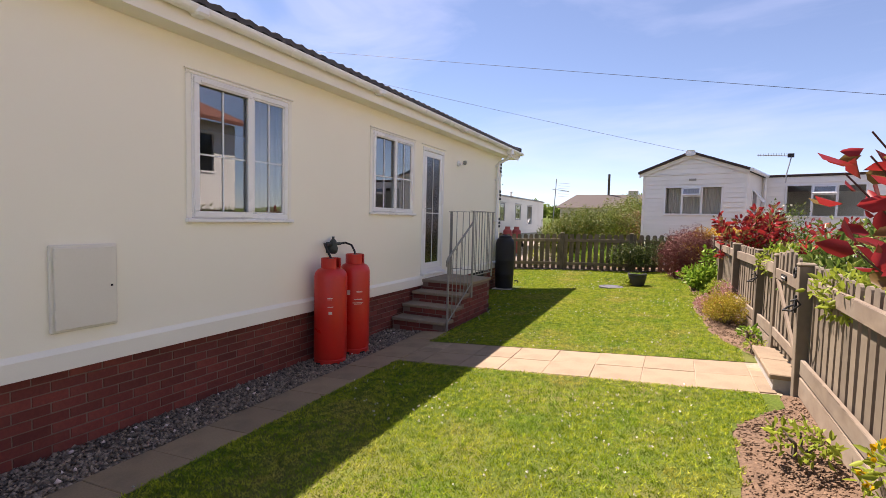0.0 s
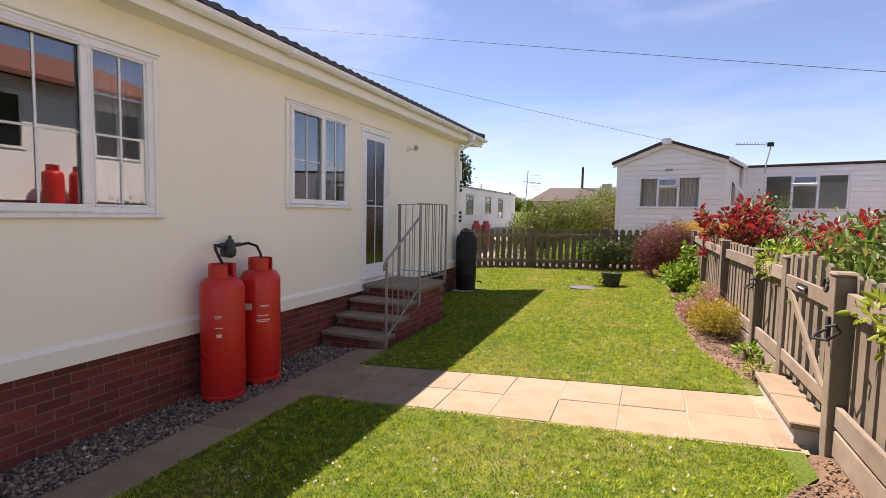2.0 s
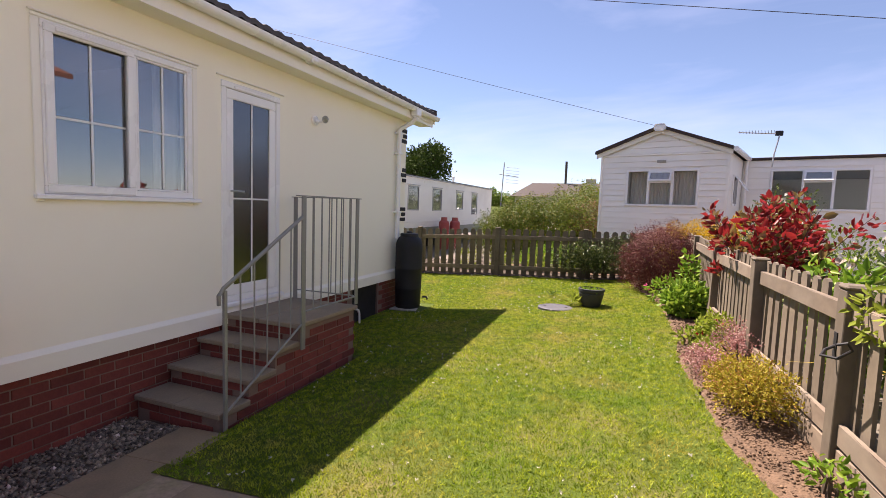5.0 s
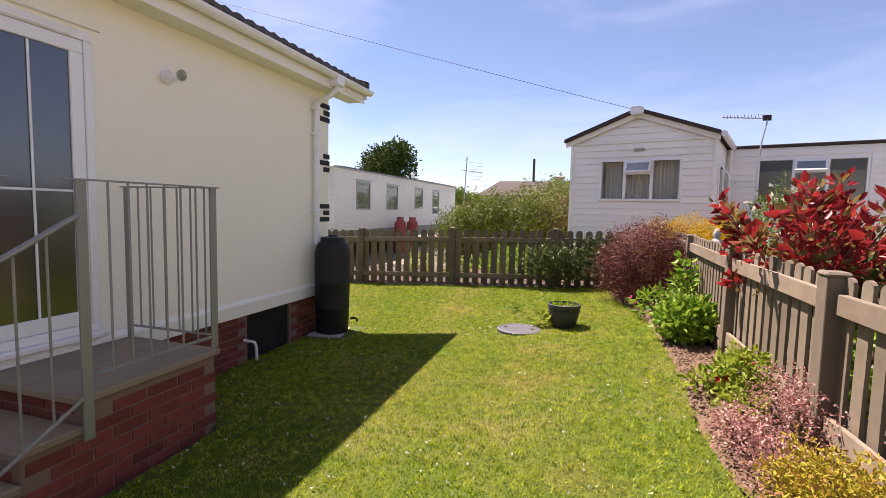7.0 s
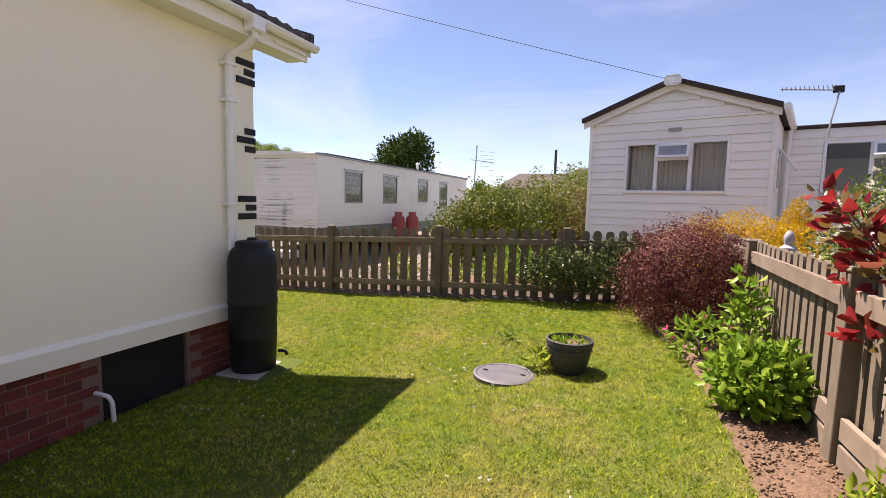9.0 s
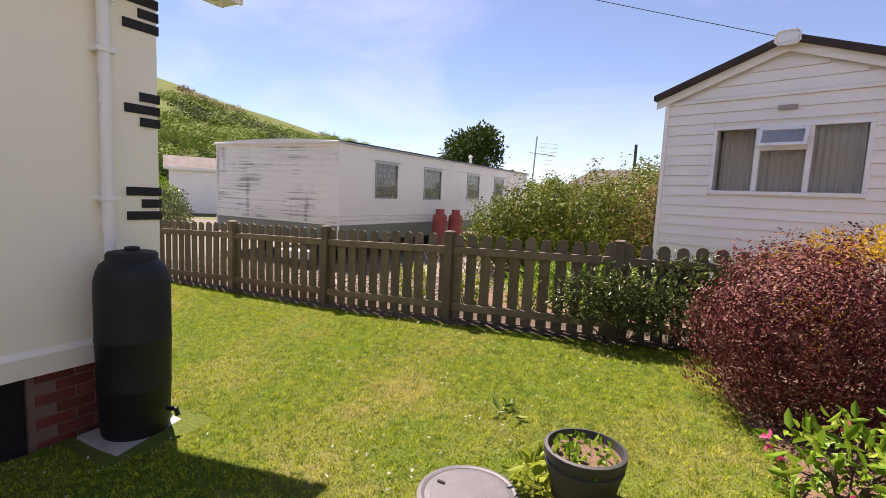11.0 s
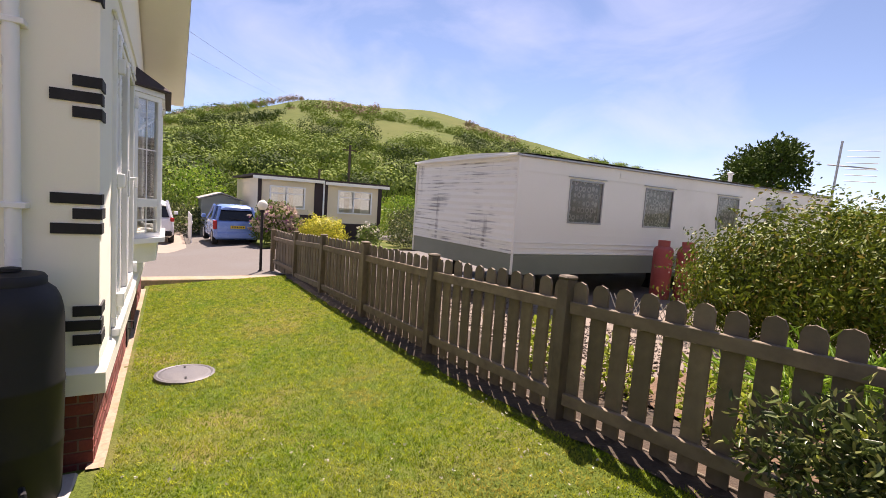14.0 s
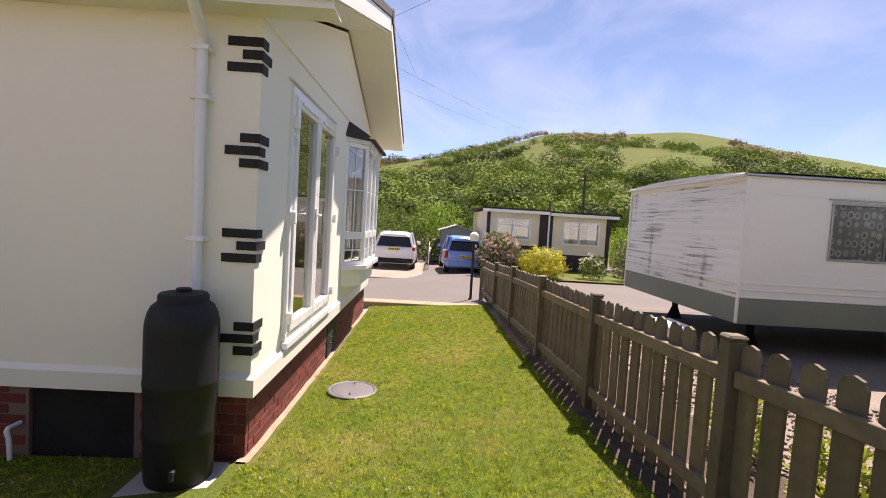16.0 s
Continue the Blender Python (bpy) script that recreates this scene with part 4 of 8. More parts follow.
# ---- steps to the back door ----
steps = thing("brick_steps", "four red brick steps with concrete slab treads", "steps", loc=(-2.56, 7.5, 0), kind="structure")
SX0, SX1 = -2.998, -2.13
ST = [(6.60, 0.213), (6.90, 0.373), (7.20, 0.533), (7.50, 0.693)]
SYE = 8.46
for i, (y, z) in enumerate(ST):
    ye = ST[i + 1][0] if i < 3 else SYE
    part("core", B(SX0 + 0.001, SX1 - 0.012, y + 0.012, ye + (0.012 if i < 3 else -0.012), -0.1, z - 0.045), M["mortar"], steps, world=True)
    w = (SX1 - SX0) / 2
    for k in range(2):
        part("tread", B(SX0 + 0.002 + k * w, SX0 - 0.004 + (k + 1) * w + (0.025 if k else 0), y - 0.025, ye + (0.02 if i == 3 else -0.003), z - 0.044, z + random.uniform(-0.002, 0.002), bevel=0.007), M["tread"], steps, world=True)

rail = thing("handrail", "grey painted steel handrail with thin balusters", "handrail", loc=(-2.1, 7.5, 0))
RXO = SX1 + 0.045


def bar(a, b, w, name="rail", t=None):
    return part(name, tube(bmesh.new(), [a, b], w, 6), M["galv"], rail, world=True)


ZR = 1.835
part("newel", B(RXO - 0.006, RXO + 0.006, 7.48, 7.535, 0.46, ZR), M["galv"], rail, world=True)
part("newel", B(RXO - 0.006, RXO + 0.006, 8.37, 8.425, 0.72, ZR), M["galv"], rail, world=True)
part("newel", B(-2.91, -2.86, 8.404, 8.416, 0.70, ZR), M["galv"], rail, world=True)
part("newel", B(RXO - 0.014, RXO + 0.014, 6.60, 6.628, 0.02, 1.13, bevel=0.004), M["galv"], rail, world=True)
part("top_rail", B(RXO - 0.02, RXO + 0.02, 7.42, 8.44, ZR, ZR + 0.009), M["galv"], rail, world=True)
part("top_rail", B(-2.93, RXO - 0.021, 8.392, 8.428, ZR, ZR + 0.009), M["galv"], rail, world=True)
part("bottom_rail", B(RXO - 0.015, RXO + 0.015, 7.54, 8.37, 0.80, 0.809), M["galv"], rail, world=True)
part("bottom_rail", B(-2.86, RXO - 0.02, 8.398, 8.424, 0.80, 0.809), M["galv"], rail, world=True)
for k in range(6):
    y = 7.535 + (8.37 - 7.535) * (k + 1) / 7
    bar((RXO, y, 0.805), (RXO, y, ZR), 0.0065, "baluster")
for k in range(6):
    x = -2.86 + (RXO + 2.86) * (k + 0.7) / 6.4
    bar((x, 8.41, 0.805), (x, 8.41, ZR), 0.0065, "baluster")
part("sloping_rail", tube(bmesh.new(), [(RXO, 6.56, 1.03), (RXO, 6.56, 1.10), (RXO, 6.60, 1.145), (RXO, 7.49, 1.655)], 0.016, 8), M["galv"], rail, world=True, smooth=True)
part("lower_rail", tube(bmesh.new(), [(RXO, 6.61, 0.21), (RXO, 7.50, 0.70)], 0.010, 8), M["galv"], rail, world=True)
for k in range(5):
    f = (k + 1) / 6
    y = 6.62 + (7.48 - 6.62) * f
    bar((RXO, y, 0.215 + 0.485 * f), (RXO, y, 1.15 + 0.50 * f), 0.0065, "baluster")


# ---- fences and gate ----
def picket_mesh(name, w, h, t, material, seg=6):
    """An upright pale with a rounded top, standing on z = 0, thickness along y."""
    bm = bmesh.new()
    pts = [(-w / 2, 0), (w / 2, 0), (w / 2, h - 0.42 * w)]
    pts += [(w / 2 * math.cos(a), h - 0.42 * w + 0.42 * w * math.sin(a)) for a in [math.pi * i / seg for i in range(1, seg)]]
    pts += [(-w / 2, h - 0.42 * w)]
    a, b = [bm.verts.new((x, -t / 2, z)) for x, z in pts], [bm.verts.new((x, t / 2, z)) for x, z in pts]
    n = len(pts)
    bm.faces.new(a)
    bm.faces.new(b)
    for i in range(n):
        bm.faces.new((a[i], a[(i + 1) % n], b[(i + 1) % n], b[i]))
    bmesh.ops.recalc_face_normals(bm, faces=bm.faces)
    me = bpy.data.meshes.new(name)
    bm.to_mesh(me)
    bm.free()
    me.materials.append(material)
    return me


def post_mesh(name, w, h, material):
    """A square post with a shallow four-way weathered top."""
    bm = B(-w / 2, w / 2, -w / 2, w / 2, 0, h - 0.03, bevel=0.004)
    box(bm, -w / 2 - 0.006, w / 2 + 0.006, -w / 2 - 0.006, w / 2 + 0.006, h - 0.03, h, bevel=0.012)
    me = bpy.data.meshes.new(name)
    bmesh.ops.recalc_face_normals(bm, faces=bm.faces)
    bm.to_mesh(me)
    bm.free()
    me.materials.append(material)
    return me


def rail_between(name, a, b, h, t, mat_, parent):
    """A board from a to b, h tall and t thick, both ends plumb."""
    a, b = Vector(a), Vector(b)
    d = (b - a)
    n = Vector((-d.y, d.x, 0)).normalized() * t / 2
    bm = bmesh.new()
    vs = [bm.verts.new(p + s * n + Vector((0, 0, z))) for p in (a, b) for s in (-1, 1) for z in (0, h)]
    for f in ((0, 1, 3, 2), (4, 5, 7, 6), (0, 1, 5, 4), (2, 3, 7, 6), (0, 2, 6, 4), (1, 3, 7, 5)):
        bm.faces.new([vs[i] for i in f])
    bmesh.ops.bevel(bm, geom=bm.edges[:], offset=0.004, segments=1, affect="EDGES")
    return part(name, bm, mat_, parent)


# back fence, weathered; the shade on its garden side is in the wood colour
back_fence = thing("picket_fence", "weathered brown picket fence with rounded pales, shade in its colour", "fence", loc=(0, 0, 0), kind="")
BP = [(-9.37, 13.97, 1.12), (-7.53, 14.0, 1.22), (-5.68, 14.05, 1.285), (-3.9, 14.11, 1.335), (-2.08, 14.2, 1.40), (-0.28, 14.5, 1.43), (1.55, 14.78, 1.46)]
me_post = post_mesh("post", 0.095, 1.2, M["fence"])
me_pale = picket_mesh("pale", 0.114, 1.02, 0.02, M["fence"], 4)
rnd = random.Random(4)
for i, (x, y, zt) in enumerate(BP):
    piece("post", me_post, back_fence, pose(x, y, zt - 1.2, rnd.uniform(-0.6, 0.6), rnd.uniform(-0.6, 0.6), rnd.uniform(-3, 3)))
for (xa, ya, za), (xb, yb, zb) in zip(BP, BP[1:]):
    L = math.hypot(xb - xa, yb - ya)
    ang = math.degrees(math.atan2(yb - ya, xb - xa))
    nx_, ny_ = -(yb - ya) / L, (xb - xa) / L
    ux, uy = (xb - xa) / L, (yb - ya) / L
    for dz in (0.26, 0.92):
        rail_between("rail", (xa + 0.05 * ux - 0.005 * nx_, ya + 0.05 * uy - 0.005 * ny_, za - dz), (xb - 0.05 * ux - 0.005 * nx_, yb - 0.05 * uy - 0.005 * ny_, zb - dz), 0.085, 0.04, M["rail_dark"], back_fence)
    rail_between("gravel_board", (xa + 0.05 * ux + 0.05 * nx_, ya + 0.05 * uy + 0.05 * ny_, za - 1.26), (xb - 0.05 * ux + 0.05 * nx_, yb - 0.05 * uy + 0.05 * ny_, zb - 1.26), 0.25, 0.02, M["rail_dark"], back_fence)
    n = 11
    for k in range(n):
        f = (k + 0.5) / n
        x, y, z = xa + (xb - xa) * f, ya + (yb - ya) * f, za + (zb - za) * f
        x, y = x + 0.028 * nx_, y + 0.028 * ny_
        piece("pale", me_pale, back_fence, pose(x, y, z - 1.055 + rnd.uniform(-0.008, 0.008), 0, rnd.uniform(-0.8, 0.8), ang + rnd.uniform(-1.5, 1.5)))
# closed panel that ends the fence at the road
end_panel = thing("fence_panel", "short boarded brown fence panel by the road", "fence")
piece("post", me_post, end_panel, pose(-11.55, 13.93, 1.0 - 1.2))
me_board = picket_mesh("board", 0.15, 0.93, 0.018, M["fence"])
for k in range(13):
    x = -11.45 + (2.0 * k + 1) / 26 * 2.0
    piece("board", me_board, end_panel, pose(x, 13.985 + 0.008 * (k % 2), 0.06 + 0.05 * k / 12, 0, 0, rnd.uniform(-1, 1)))
for z in (0.2, 0.74):
    rail_between("rail", (-11.5, 13.945, z), (-9.42, 13.945, z + 0.09), 0.085, 0.04, M["rail_dark"], end_panel)

# right-hand fence; sunlight on its garden side is put into the lighter wood colour
side_fence = thing("picket_fence", "bleached wooden picket fence with a gravel board, sunlight in its colour", "fence")
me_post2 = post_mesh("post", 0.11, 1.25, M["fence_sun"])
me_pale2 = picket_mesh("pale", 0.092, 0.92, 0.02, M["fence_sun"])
RP = [(1.80, -2.2, 1.36), (1.79, -0.4, 1.38), (1.78, 1.4, 1.39), (1.775, 3.22, 1.40), (1.77, 5.07, 1.43), (1.78, 6.24, 1.44), (1.745, 7.2, 1.44), (1.65, 8.75, 1.45), (1.58, 10.5, 1.47), (1.62, 12.8, 1.47), (1.6, 14.7, 1.47)]
for x, y, zt in RP:
    piece("post", me_post2, side_fence, pose(x, y, zt - 1.25, rnd.uniform(-0.8, 0.8), rnd.uniform(-0.8, 0.8), rnd.uniform(-3, 3)))
for (xa, ya, za), (xb, yb, zb) in zip(RP, RP[1:]):
    if ya == 5.07:
        continue
    L = math.hypot(xb - xa, yb - ya)
    ang = math.degrees(math.atan2(yb - ya, xb - xa))
    ux, uy = (xb - xa) / L, (yb - ya) / L
    nx_, ny_ = uy, -ux                       # away from the garden
    g = 0.06
    rail_between("rail", (xa + g * ux, ya + g * uy, za - 0.22), (xb - g * ux, yb - g * uy, zb - 0.22), 0.11, 0.04, M["fence_rail"], side_fence)
    for dz, h in ((0.88, 0.12), (1.05, 0.15)):
        rail_between("gravel_board", (xa + g * ux - 0.012 * nx_, ya + g * uy - 0.012 * ny_, za - dz), (xb - g * ux - 0.012 * nx_, yb - g * uy - 0.012 * ny_, zb - dz), h, 0.032, M["fence_rail"], side_fence)
    n = max(4, round(L / 0.148))
    for k in range(n):
        f = (k + 0.5) / n
        x, y, z = xa + (xb - xa) * f, ya + (yb - ya) * f, za + (zb - za) * f
        piece("pale", me_pale2, side_fence, pose(x + 0.031 * nx_, y + 0.031 * ny_, z - 0.935 + rnd.uniform(-0.008, 0.008), 0, rnd.uniform(-0.8, 0.8), ang + rnd.uniform(-1.5, 1.5)))
# gate
gate = thing("garden_gate", "closed wooden picket gate with a diagonal brace", "gate", loc=(1.77, 5.66, 0.5))
GY0, GY1 = 5.145, 6.165
for y0 in (GY0, GY1 - 0.07):
    part("stile", B(1.745, 1.795, y0, y0 + 0.07, 0.52, 1.46 if y0 > 6 else 1.42, bevel=0.004), M["fence_sun"], gate, world=True)
part("top_rail", B(1.725, 1.744, GY0, GY1, 1.20, 1.30, bevel=0.004), M["fence_rail"], gate, world=True)
part("bottom_rail", B(1.725, 1.744, GY0, GY1, 0.62, 0.71, bevel=0.004), M["fence_rail"], gate, world=True)
bm = bmesh.new()
vs = [bm.verts.new(p) for x in (1.722, 1.7435) for p in ((x, GY1 - 0.05, 1.195), (x, GY1 - 0.14, 1.195), (x, GY0 + 0.04, 0.715), (x, GY0 + 0.13, 0.715))]
for f in ((0, 1, 2, 3), (4, 5, 6, 7), (0, 1, 5, 4), (1, 2, 6, 5), (2, 3, 7, 6), (3, 0, 4, 7)):
    bm.faces.new([vs[i] for i in f])
part("brace", bm, M["fence_rail"], gate, world=True)
for k in range(5):
    y = GY0 + 0.07 + (GY1 - GY0 - 0.14) * (k + 0.5) / 5
    h = 0.93 + 0.03 * math.cos((k - 2) * 1.2)
    bm = bmesh.new()
    w = 0.085
    pts = [(-w / 2, 0), (w / 2, 0), (w / 2, h - 0.04)] + [(w / 2 * math.cos(a), h - 0.04 + 0.04 * math.sin(a)) for a in [math.pi * i / 6 for i in range(1, 6)]] + [(-w / 2, h - 0.04)]
    a_, b_ = [bm.verts.new((1.7445, y + u, 0.55 + z)) for u, z in pts], [bm.verts.new((1.764, y + u, 0.55 + z)) for u, z in pts]
    bm.faces.new(a_)
    bm.faces.new(b_)
    for i in range(len(pts)):
        bm.faces.new((a_[i], a_[(i + 1) % len(pts)], b_[(i + 1) % len(pts)], b_[i]))
    part("pale", bm, M["fence_sun"], gate, world=True)
plq = part("name_plate", B(1.712, 1.7245, 5.60, 5.82, 1.225, 1.275, bevel=0.012), M["dark"], gate, "dark oval name plate", world=True)
part("lettering", B(1.7095, 1.7118, 5.64, 5.78, 1.245, 1.255), M["white_mark"], plq, world=True)
ring = [(1.70, 5.17 + 0.04 * math.cos(a), 1.34 + 0.04 * math.sin(a)) for a in [2 * math.pi * i / 12 for i in range(13)]]
part("latch", tube(bmesh.new(), ring, 0.008, 6), M["quoin"], gate, "black iron ring latch", world=True)
part("latch_bar", B(1.715, 1.7245, 5.10, 5.30, 1.335, 1.355), M["quoin"], gate, world=True)
for y in (5.07, 7.2):
    hk = thing("iron_bracket", "black wrought iron scroll bracket on the fence post", "bracket", loc=(1.70, y, 1.1), group="iron brackets")
    pts = [(0, 0.0, 0), (-0.06, -0.02, -0.03), (-0.10, -0.10, -0.045), (-0.06, -0.20, -0.03), (-0.02, -0.25, 0.03), (-0.05, -0.27, 0.07), (-0.08, -0.24, 0.05)]
    part("scroll", tube(bmesh.new(), pts, 0.008, 6), M["quoin"], hk)
    part("plate", B(-0.012, 0.014, -0.02, 0.02, -0.07, 0.07), M["quoin"], hk)
step = thing("gate_step", "buff slab step on concrete below the gate", "step", loc=(1.62, 5.67, 0.3))
part("riser", B(1.60, 1.95, 5.17, 6.19, 0.2, 0.445), M["concrete"], step, world=True)
for y0 in (5.15, 5.685):
    part("tread", B(1.57, 1.99, y0, y0 + 0.525, 0.446, 0.49, bevel=0.008), M["slab"], step, world=True)


# ---- gas cylinders ----
def gas_cylinder(loc, rz, marks):
    ob = thing("gas_cylinder", "tall red gas cylinder standing against the wall", "gas cylinder", loc=loc, rz=rz, group="gas cylinders by the wall")
    R = 0.187
    part("body", lathe(bmesh.new(), [(R - 0.035, 0.075), (R - 0.01, 0.085), (R, 0.12), (R, 1.035), (R - 0.010, 1.075), (R - 0.035, 1.11), (R - 0.085, 1.135), (0.05, 1.145)], 36), M["red"], ob, smooth=True)
    part("foot_ring", lathe(bmesh.new(), [(R - 0.008, 0.0), (R - 0.003, 0.0), (R - 0.003, 0.085), (R - 0.012, 0.095), (R - 0.02, 0.085), (R - 0.014, 0.0)], 36, cap=False), M["red"], ob, smooth=True)
    for a in (-60, 0, 60, 180):
        bm = B(-0.035, 0.035, -0.004, 0.004, -0.014, 0.014, bevel=0.004)
        bm.transform(pose(0, 0, 0.045, 0, 0, a) @ pose(0, -R - 0.0005, 0))
        part("slot", bm, M["dark"], ob)
    bm = bmesh.new()
    gaps = 26
    for k in range(1, gaps - 1):
        a0, a1 = 2 * math.pi * k / gaps, 2 * math.pi * (k + 1) / gaps
        vs = [bm.verts.new((r * math.cos(a), r * math.sin(a), z)) for a in (a0, a1) for r in (0.106, 0.113) for z in (1.11, 1.245)]
        for f in ((0, 1, 5, 4), (2, 3, 7, 6), (1, 3, 7, 5), (0, 2, 6, 4)):
            bm.faces.new([vs[i] for i in f])
        if k in (1, gaps - 2):
            bm.faces.new([vs[i] for i in ((0, 1, 3, 2) if k == 1 else (4, 5, 7, 6))])
    bmesh.ops.remove_doubles(bm, verts=bm.verts, dist=0.0005)
    part("collar", bm, M["red"], ob)
    part("valve", lathe(bmesh.new(), [(0.03, 1.11), (0.03, 1.16), (0.018, 1.165), (0.018, 1.22), (0.035, 1.225), (0.035, 1.24)], 14), M["regulator"], ob)
    for a, z0, z1, w in marks:
        n = 6
        bm = bmesh.new()
        for i in range(n):
            a0, a1 = radians(a) + (w / R) * (i / n - 0.5), radians(a) + (w / R) * ((i + 1) / n - 0.5)
            bm.faces.new([bm.verts.new((math.cos(t) * (R + 0.0012), math.sin(t) * (R + 0.0012), z)) for t, z in ((a0, z0), (a1, z0), (a1, z1), (a0, z1))])
        part("marking", bm, M["white_mark"], ob, "faded white printed marking")
    return ob


bars = [(-70, 0.70, 0.712, 0.10), (-70, 0.66, 0.668, 0.13), (-70, 0.645, 0.653, 0.10)]
gas_cylinder((-2.76, 4.85, gz(-2.76, 4.88) - 0.045), -6, [(-48, 0.80, 0.808, 0.06), (-48, 0.785, 0.79, 0.05), (-46, 0.70, 0.708, 0.06), (-46, 0.62, 0.65, 0.04)])
gas_cylinder((-2.76, 5.31, gz(-2.76, 5.34) - 0.03), 10, [(-95, 0.76, 0.82, 0.10), *[(-50, z0, z1, w) for _, z0, z1, w in bars], (-45, 0.80, 0.806, 0.08), (-45, 0.79, 0.795, 0.07)])
reg = thing("gas_regulator", "grey-green gas regulator with black hoses on the wall", "regulator", loc=(-2.95, 5.1, 1.35))
part("body", lathe(bmesh.new(), [(0.025, -0.10), (0.05, -0.08), (0.06, -0.03), (0.045, 0.0), (0.05, 0.03), (0.03, 0.07), (0.015, 0.08), (0.015, 0.11)], 16, at=(0.02, 0, 0)), M["regulator"], reg, smooth=True)
part("manifold", tube(bmesh.new(), [(0.02, -0.13, 0.02), (0.02, 0.13, 0.02)], 0.02, 8), M["regulator"], reg)
part("bracket", B(-0.05, 0.0, -0.05, 0.05, -0.09, 0.04), M["regulator"], reg)
for s, yc in ((-1, -0.20), (1, 0.22)):
    part("hose", tube(bmesh.new(), [(0.02, 0.13 * s, 0.02), (0.05, 0.20 * s, 0.03), (0.10, yc + 0.04 * s, 0.0), (0.15, yc + 0.04 * s, -0.08), (0.18, yc + 0.01 * s, -0.17), (0.19, yc, -0.24)], 0.013, 8), M["black"], reg, smooth=True)

meter_box = thing("meter_box", "off-white wall meter cabinet with a closed door", "meter box", loc=(-2.99, 2.38, 0.87))
part("casing", B(-3.0, -2.97, 2.165, 2.605, 0.855, 1.465, bevel=0.008), M["meter"], meter_box, world=True)
mdoor = part("door", B(-2.969, -2.952, 2.185, 2.585, 0.875, 1.445, bevel=0.005), M["meter"], meter_box, world=True)
part("lock", B(-2.9515, -2.947, 2.545, 2.56, 1.15, 1.165), M["dark"], mdoor, world=True)
for z in (0.99, 1.34):
    part("hinge", B(-2.951, -2.945, 2.178, 2.20, z - 0.03, z + 0.03), M["meter"], mdoor, world=True)

wlamp = thing("wall_light", "small white outdoor wall light", "wall light", loc=(-3.0, 8.92, 2.77))
bm = lathe(bmesh.new(), [(0.045, 0.0), (0.075, 0.004), (0.078, 0.03), (0.06, 0.045)], 20)
bm.transform(pose(0, 0, 0, 0, 90, 0))
part("back_plate", bm, M["upvc"], wlamp, smooth=True)
part("arm", tube(bmesh.new(), [(0.04, 0, 0), (0.10, 0.02, -0.02), (0.14, 0.05, 0.0)], 0.02, 8), M["upvc"], wlamp)
bm = lathe(bmesh.new(), [(0.03, -0.05), (0.05, -0.02), (0.052, 0.03), (0.03, 0.06)], 16)
bm.transform(pose(0.17, 0.06, 0.02, 35, 40, 0))
part("lamp_head", bm, M["alu"], wlamp, smooth=True)
bm = lathe(bmesh.new(), [(0.028, 0.0), (0.03, 0.03), (0.018, 0.045)], 14)
bm.transform(pose(0.11, -0.03, -0.02, 100, 20, 0))
part("sensor", bm, M["upvc"], wlamp, smooth=True)
wlamp.matrix_basis = pose(-3.0, 8.88, 2.76) @ Matrix.Diagonal((0.74, 0.74, 0.74, 1))

# ---- water butt ----
butt = thing("water_butt", "slim black plastic water butt with a lid", "water butt", loc=(-2.73, 11.06, gz(-2.72, 11.03) + 0.01))
R = 0.218
part("barrel", lathe(bmesh.new(), [(R * 0.90, 0.0), (R * 0.93, 0.03), (R * 0.97, 0.30), (R * 0.985, 0.31), (R * 0.985, 0.33), (R * 0.975, 0.34), (R, 0.62), (R * 1.015, 0.63), (R * 1.015, 0.65), (R, 0.66), (R * 1.0, 0.96), (R * 0.985, 1.02), (R * 0.93, 1.075), (R * 0.84, 1.12), (R * 0.68, 1.15)], 32), M["black"], butt, smooth=True)
lid = part("lid", lathe(bmesh.new(), [(R * 0.64, 1.145), (R * 0.68, 1.15), (R * 0.68, 1.185), (R * 0.63, 1.20), (R * 0.3, 1.21), (0.03, 1.212)], 32), M["black"], butt, smooth=True)
part("knob", lathe(bmesh.new(), [(0.03, 1.211), (0.045, 1.215), (0.045, 1.23), (0.02, 1.235)], 14), M["black"], lid)
part("tap", tube(bmesh.new(), [(0.22, 0.08, 0.17), (0.29, 0.10, 0.17), (0.30, 0.105, 0.13)], 0.016, 8), M["black"], butt)
slab_ob = thing("paving_slab", "pale concrete slab under the water butt", "slab", loc=(-2.68, 11.05, gz(-2.68, 11.0)))
part("slab", B(-0.25, 0.26, -0.26, 0.26, -0.06, 0.01, bevel=0.012), M["concrete"], slab_ob)

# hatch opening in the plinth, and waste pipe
hatch = thing("plinth_hatch", "open access hatch in the brick plinth, shade set as a near-black board", "hatch", loc=(-3.05, 10.2, 0.15), kind="structure")
# near-black board stands in for the shade inside the opening
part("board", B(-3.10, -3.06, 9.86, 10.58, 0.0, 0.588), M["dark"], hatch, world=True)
waste = thing("waste_pipe", "short white plastic waste pipe at the plinth", "pipe", loc=(-2.98, 9.83, 0.1))
part("pipe", tube(bmesh.new(), [(-3.03, 9.80, 0.31), (-2.93, 9.80, 0.31), (-2.905, 9.81, 0.30), (-2.90, 9.83, 0.25), (-2.90, 9.84, 0.09)], 0.016, 10), M["upvc"], waste, world=True, smooth=True)


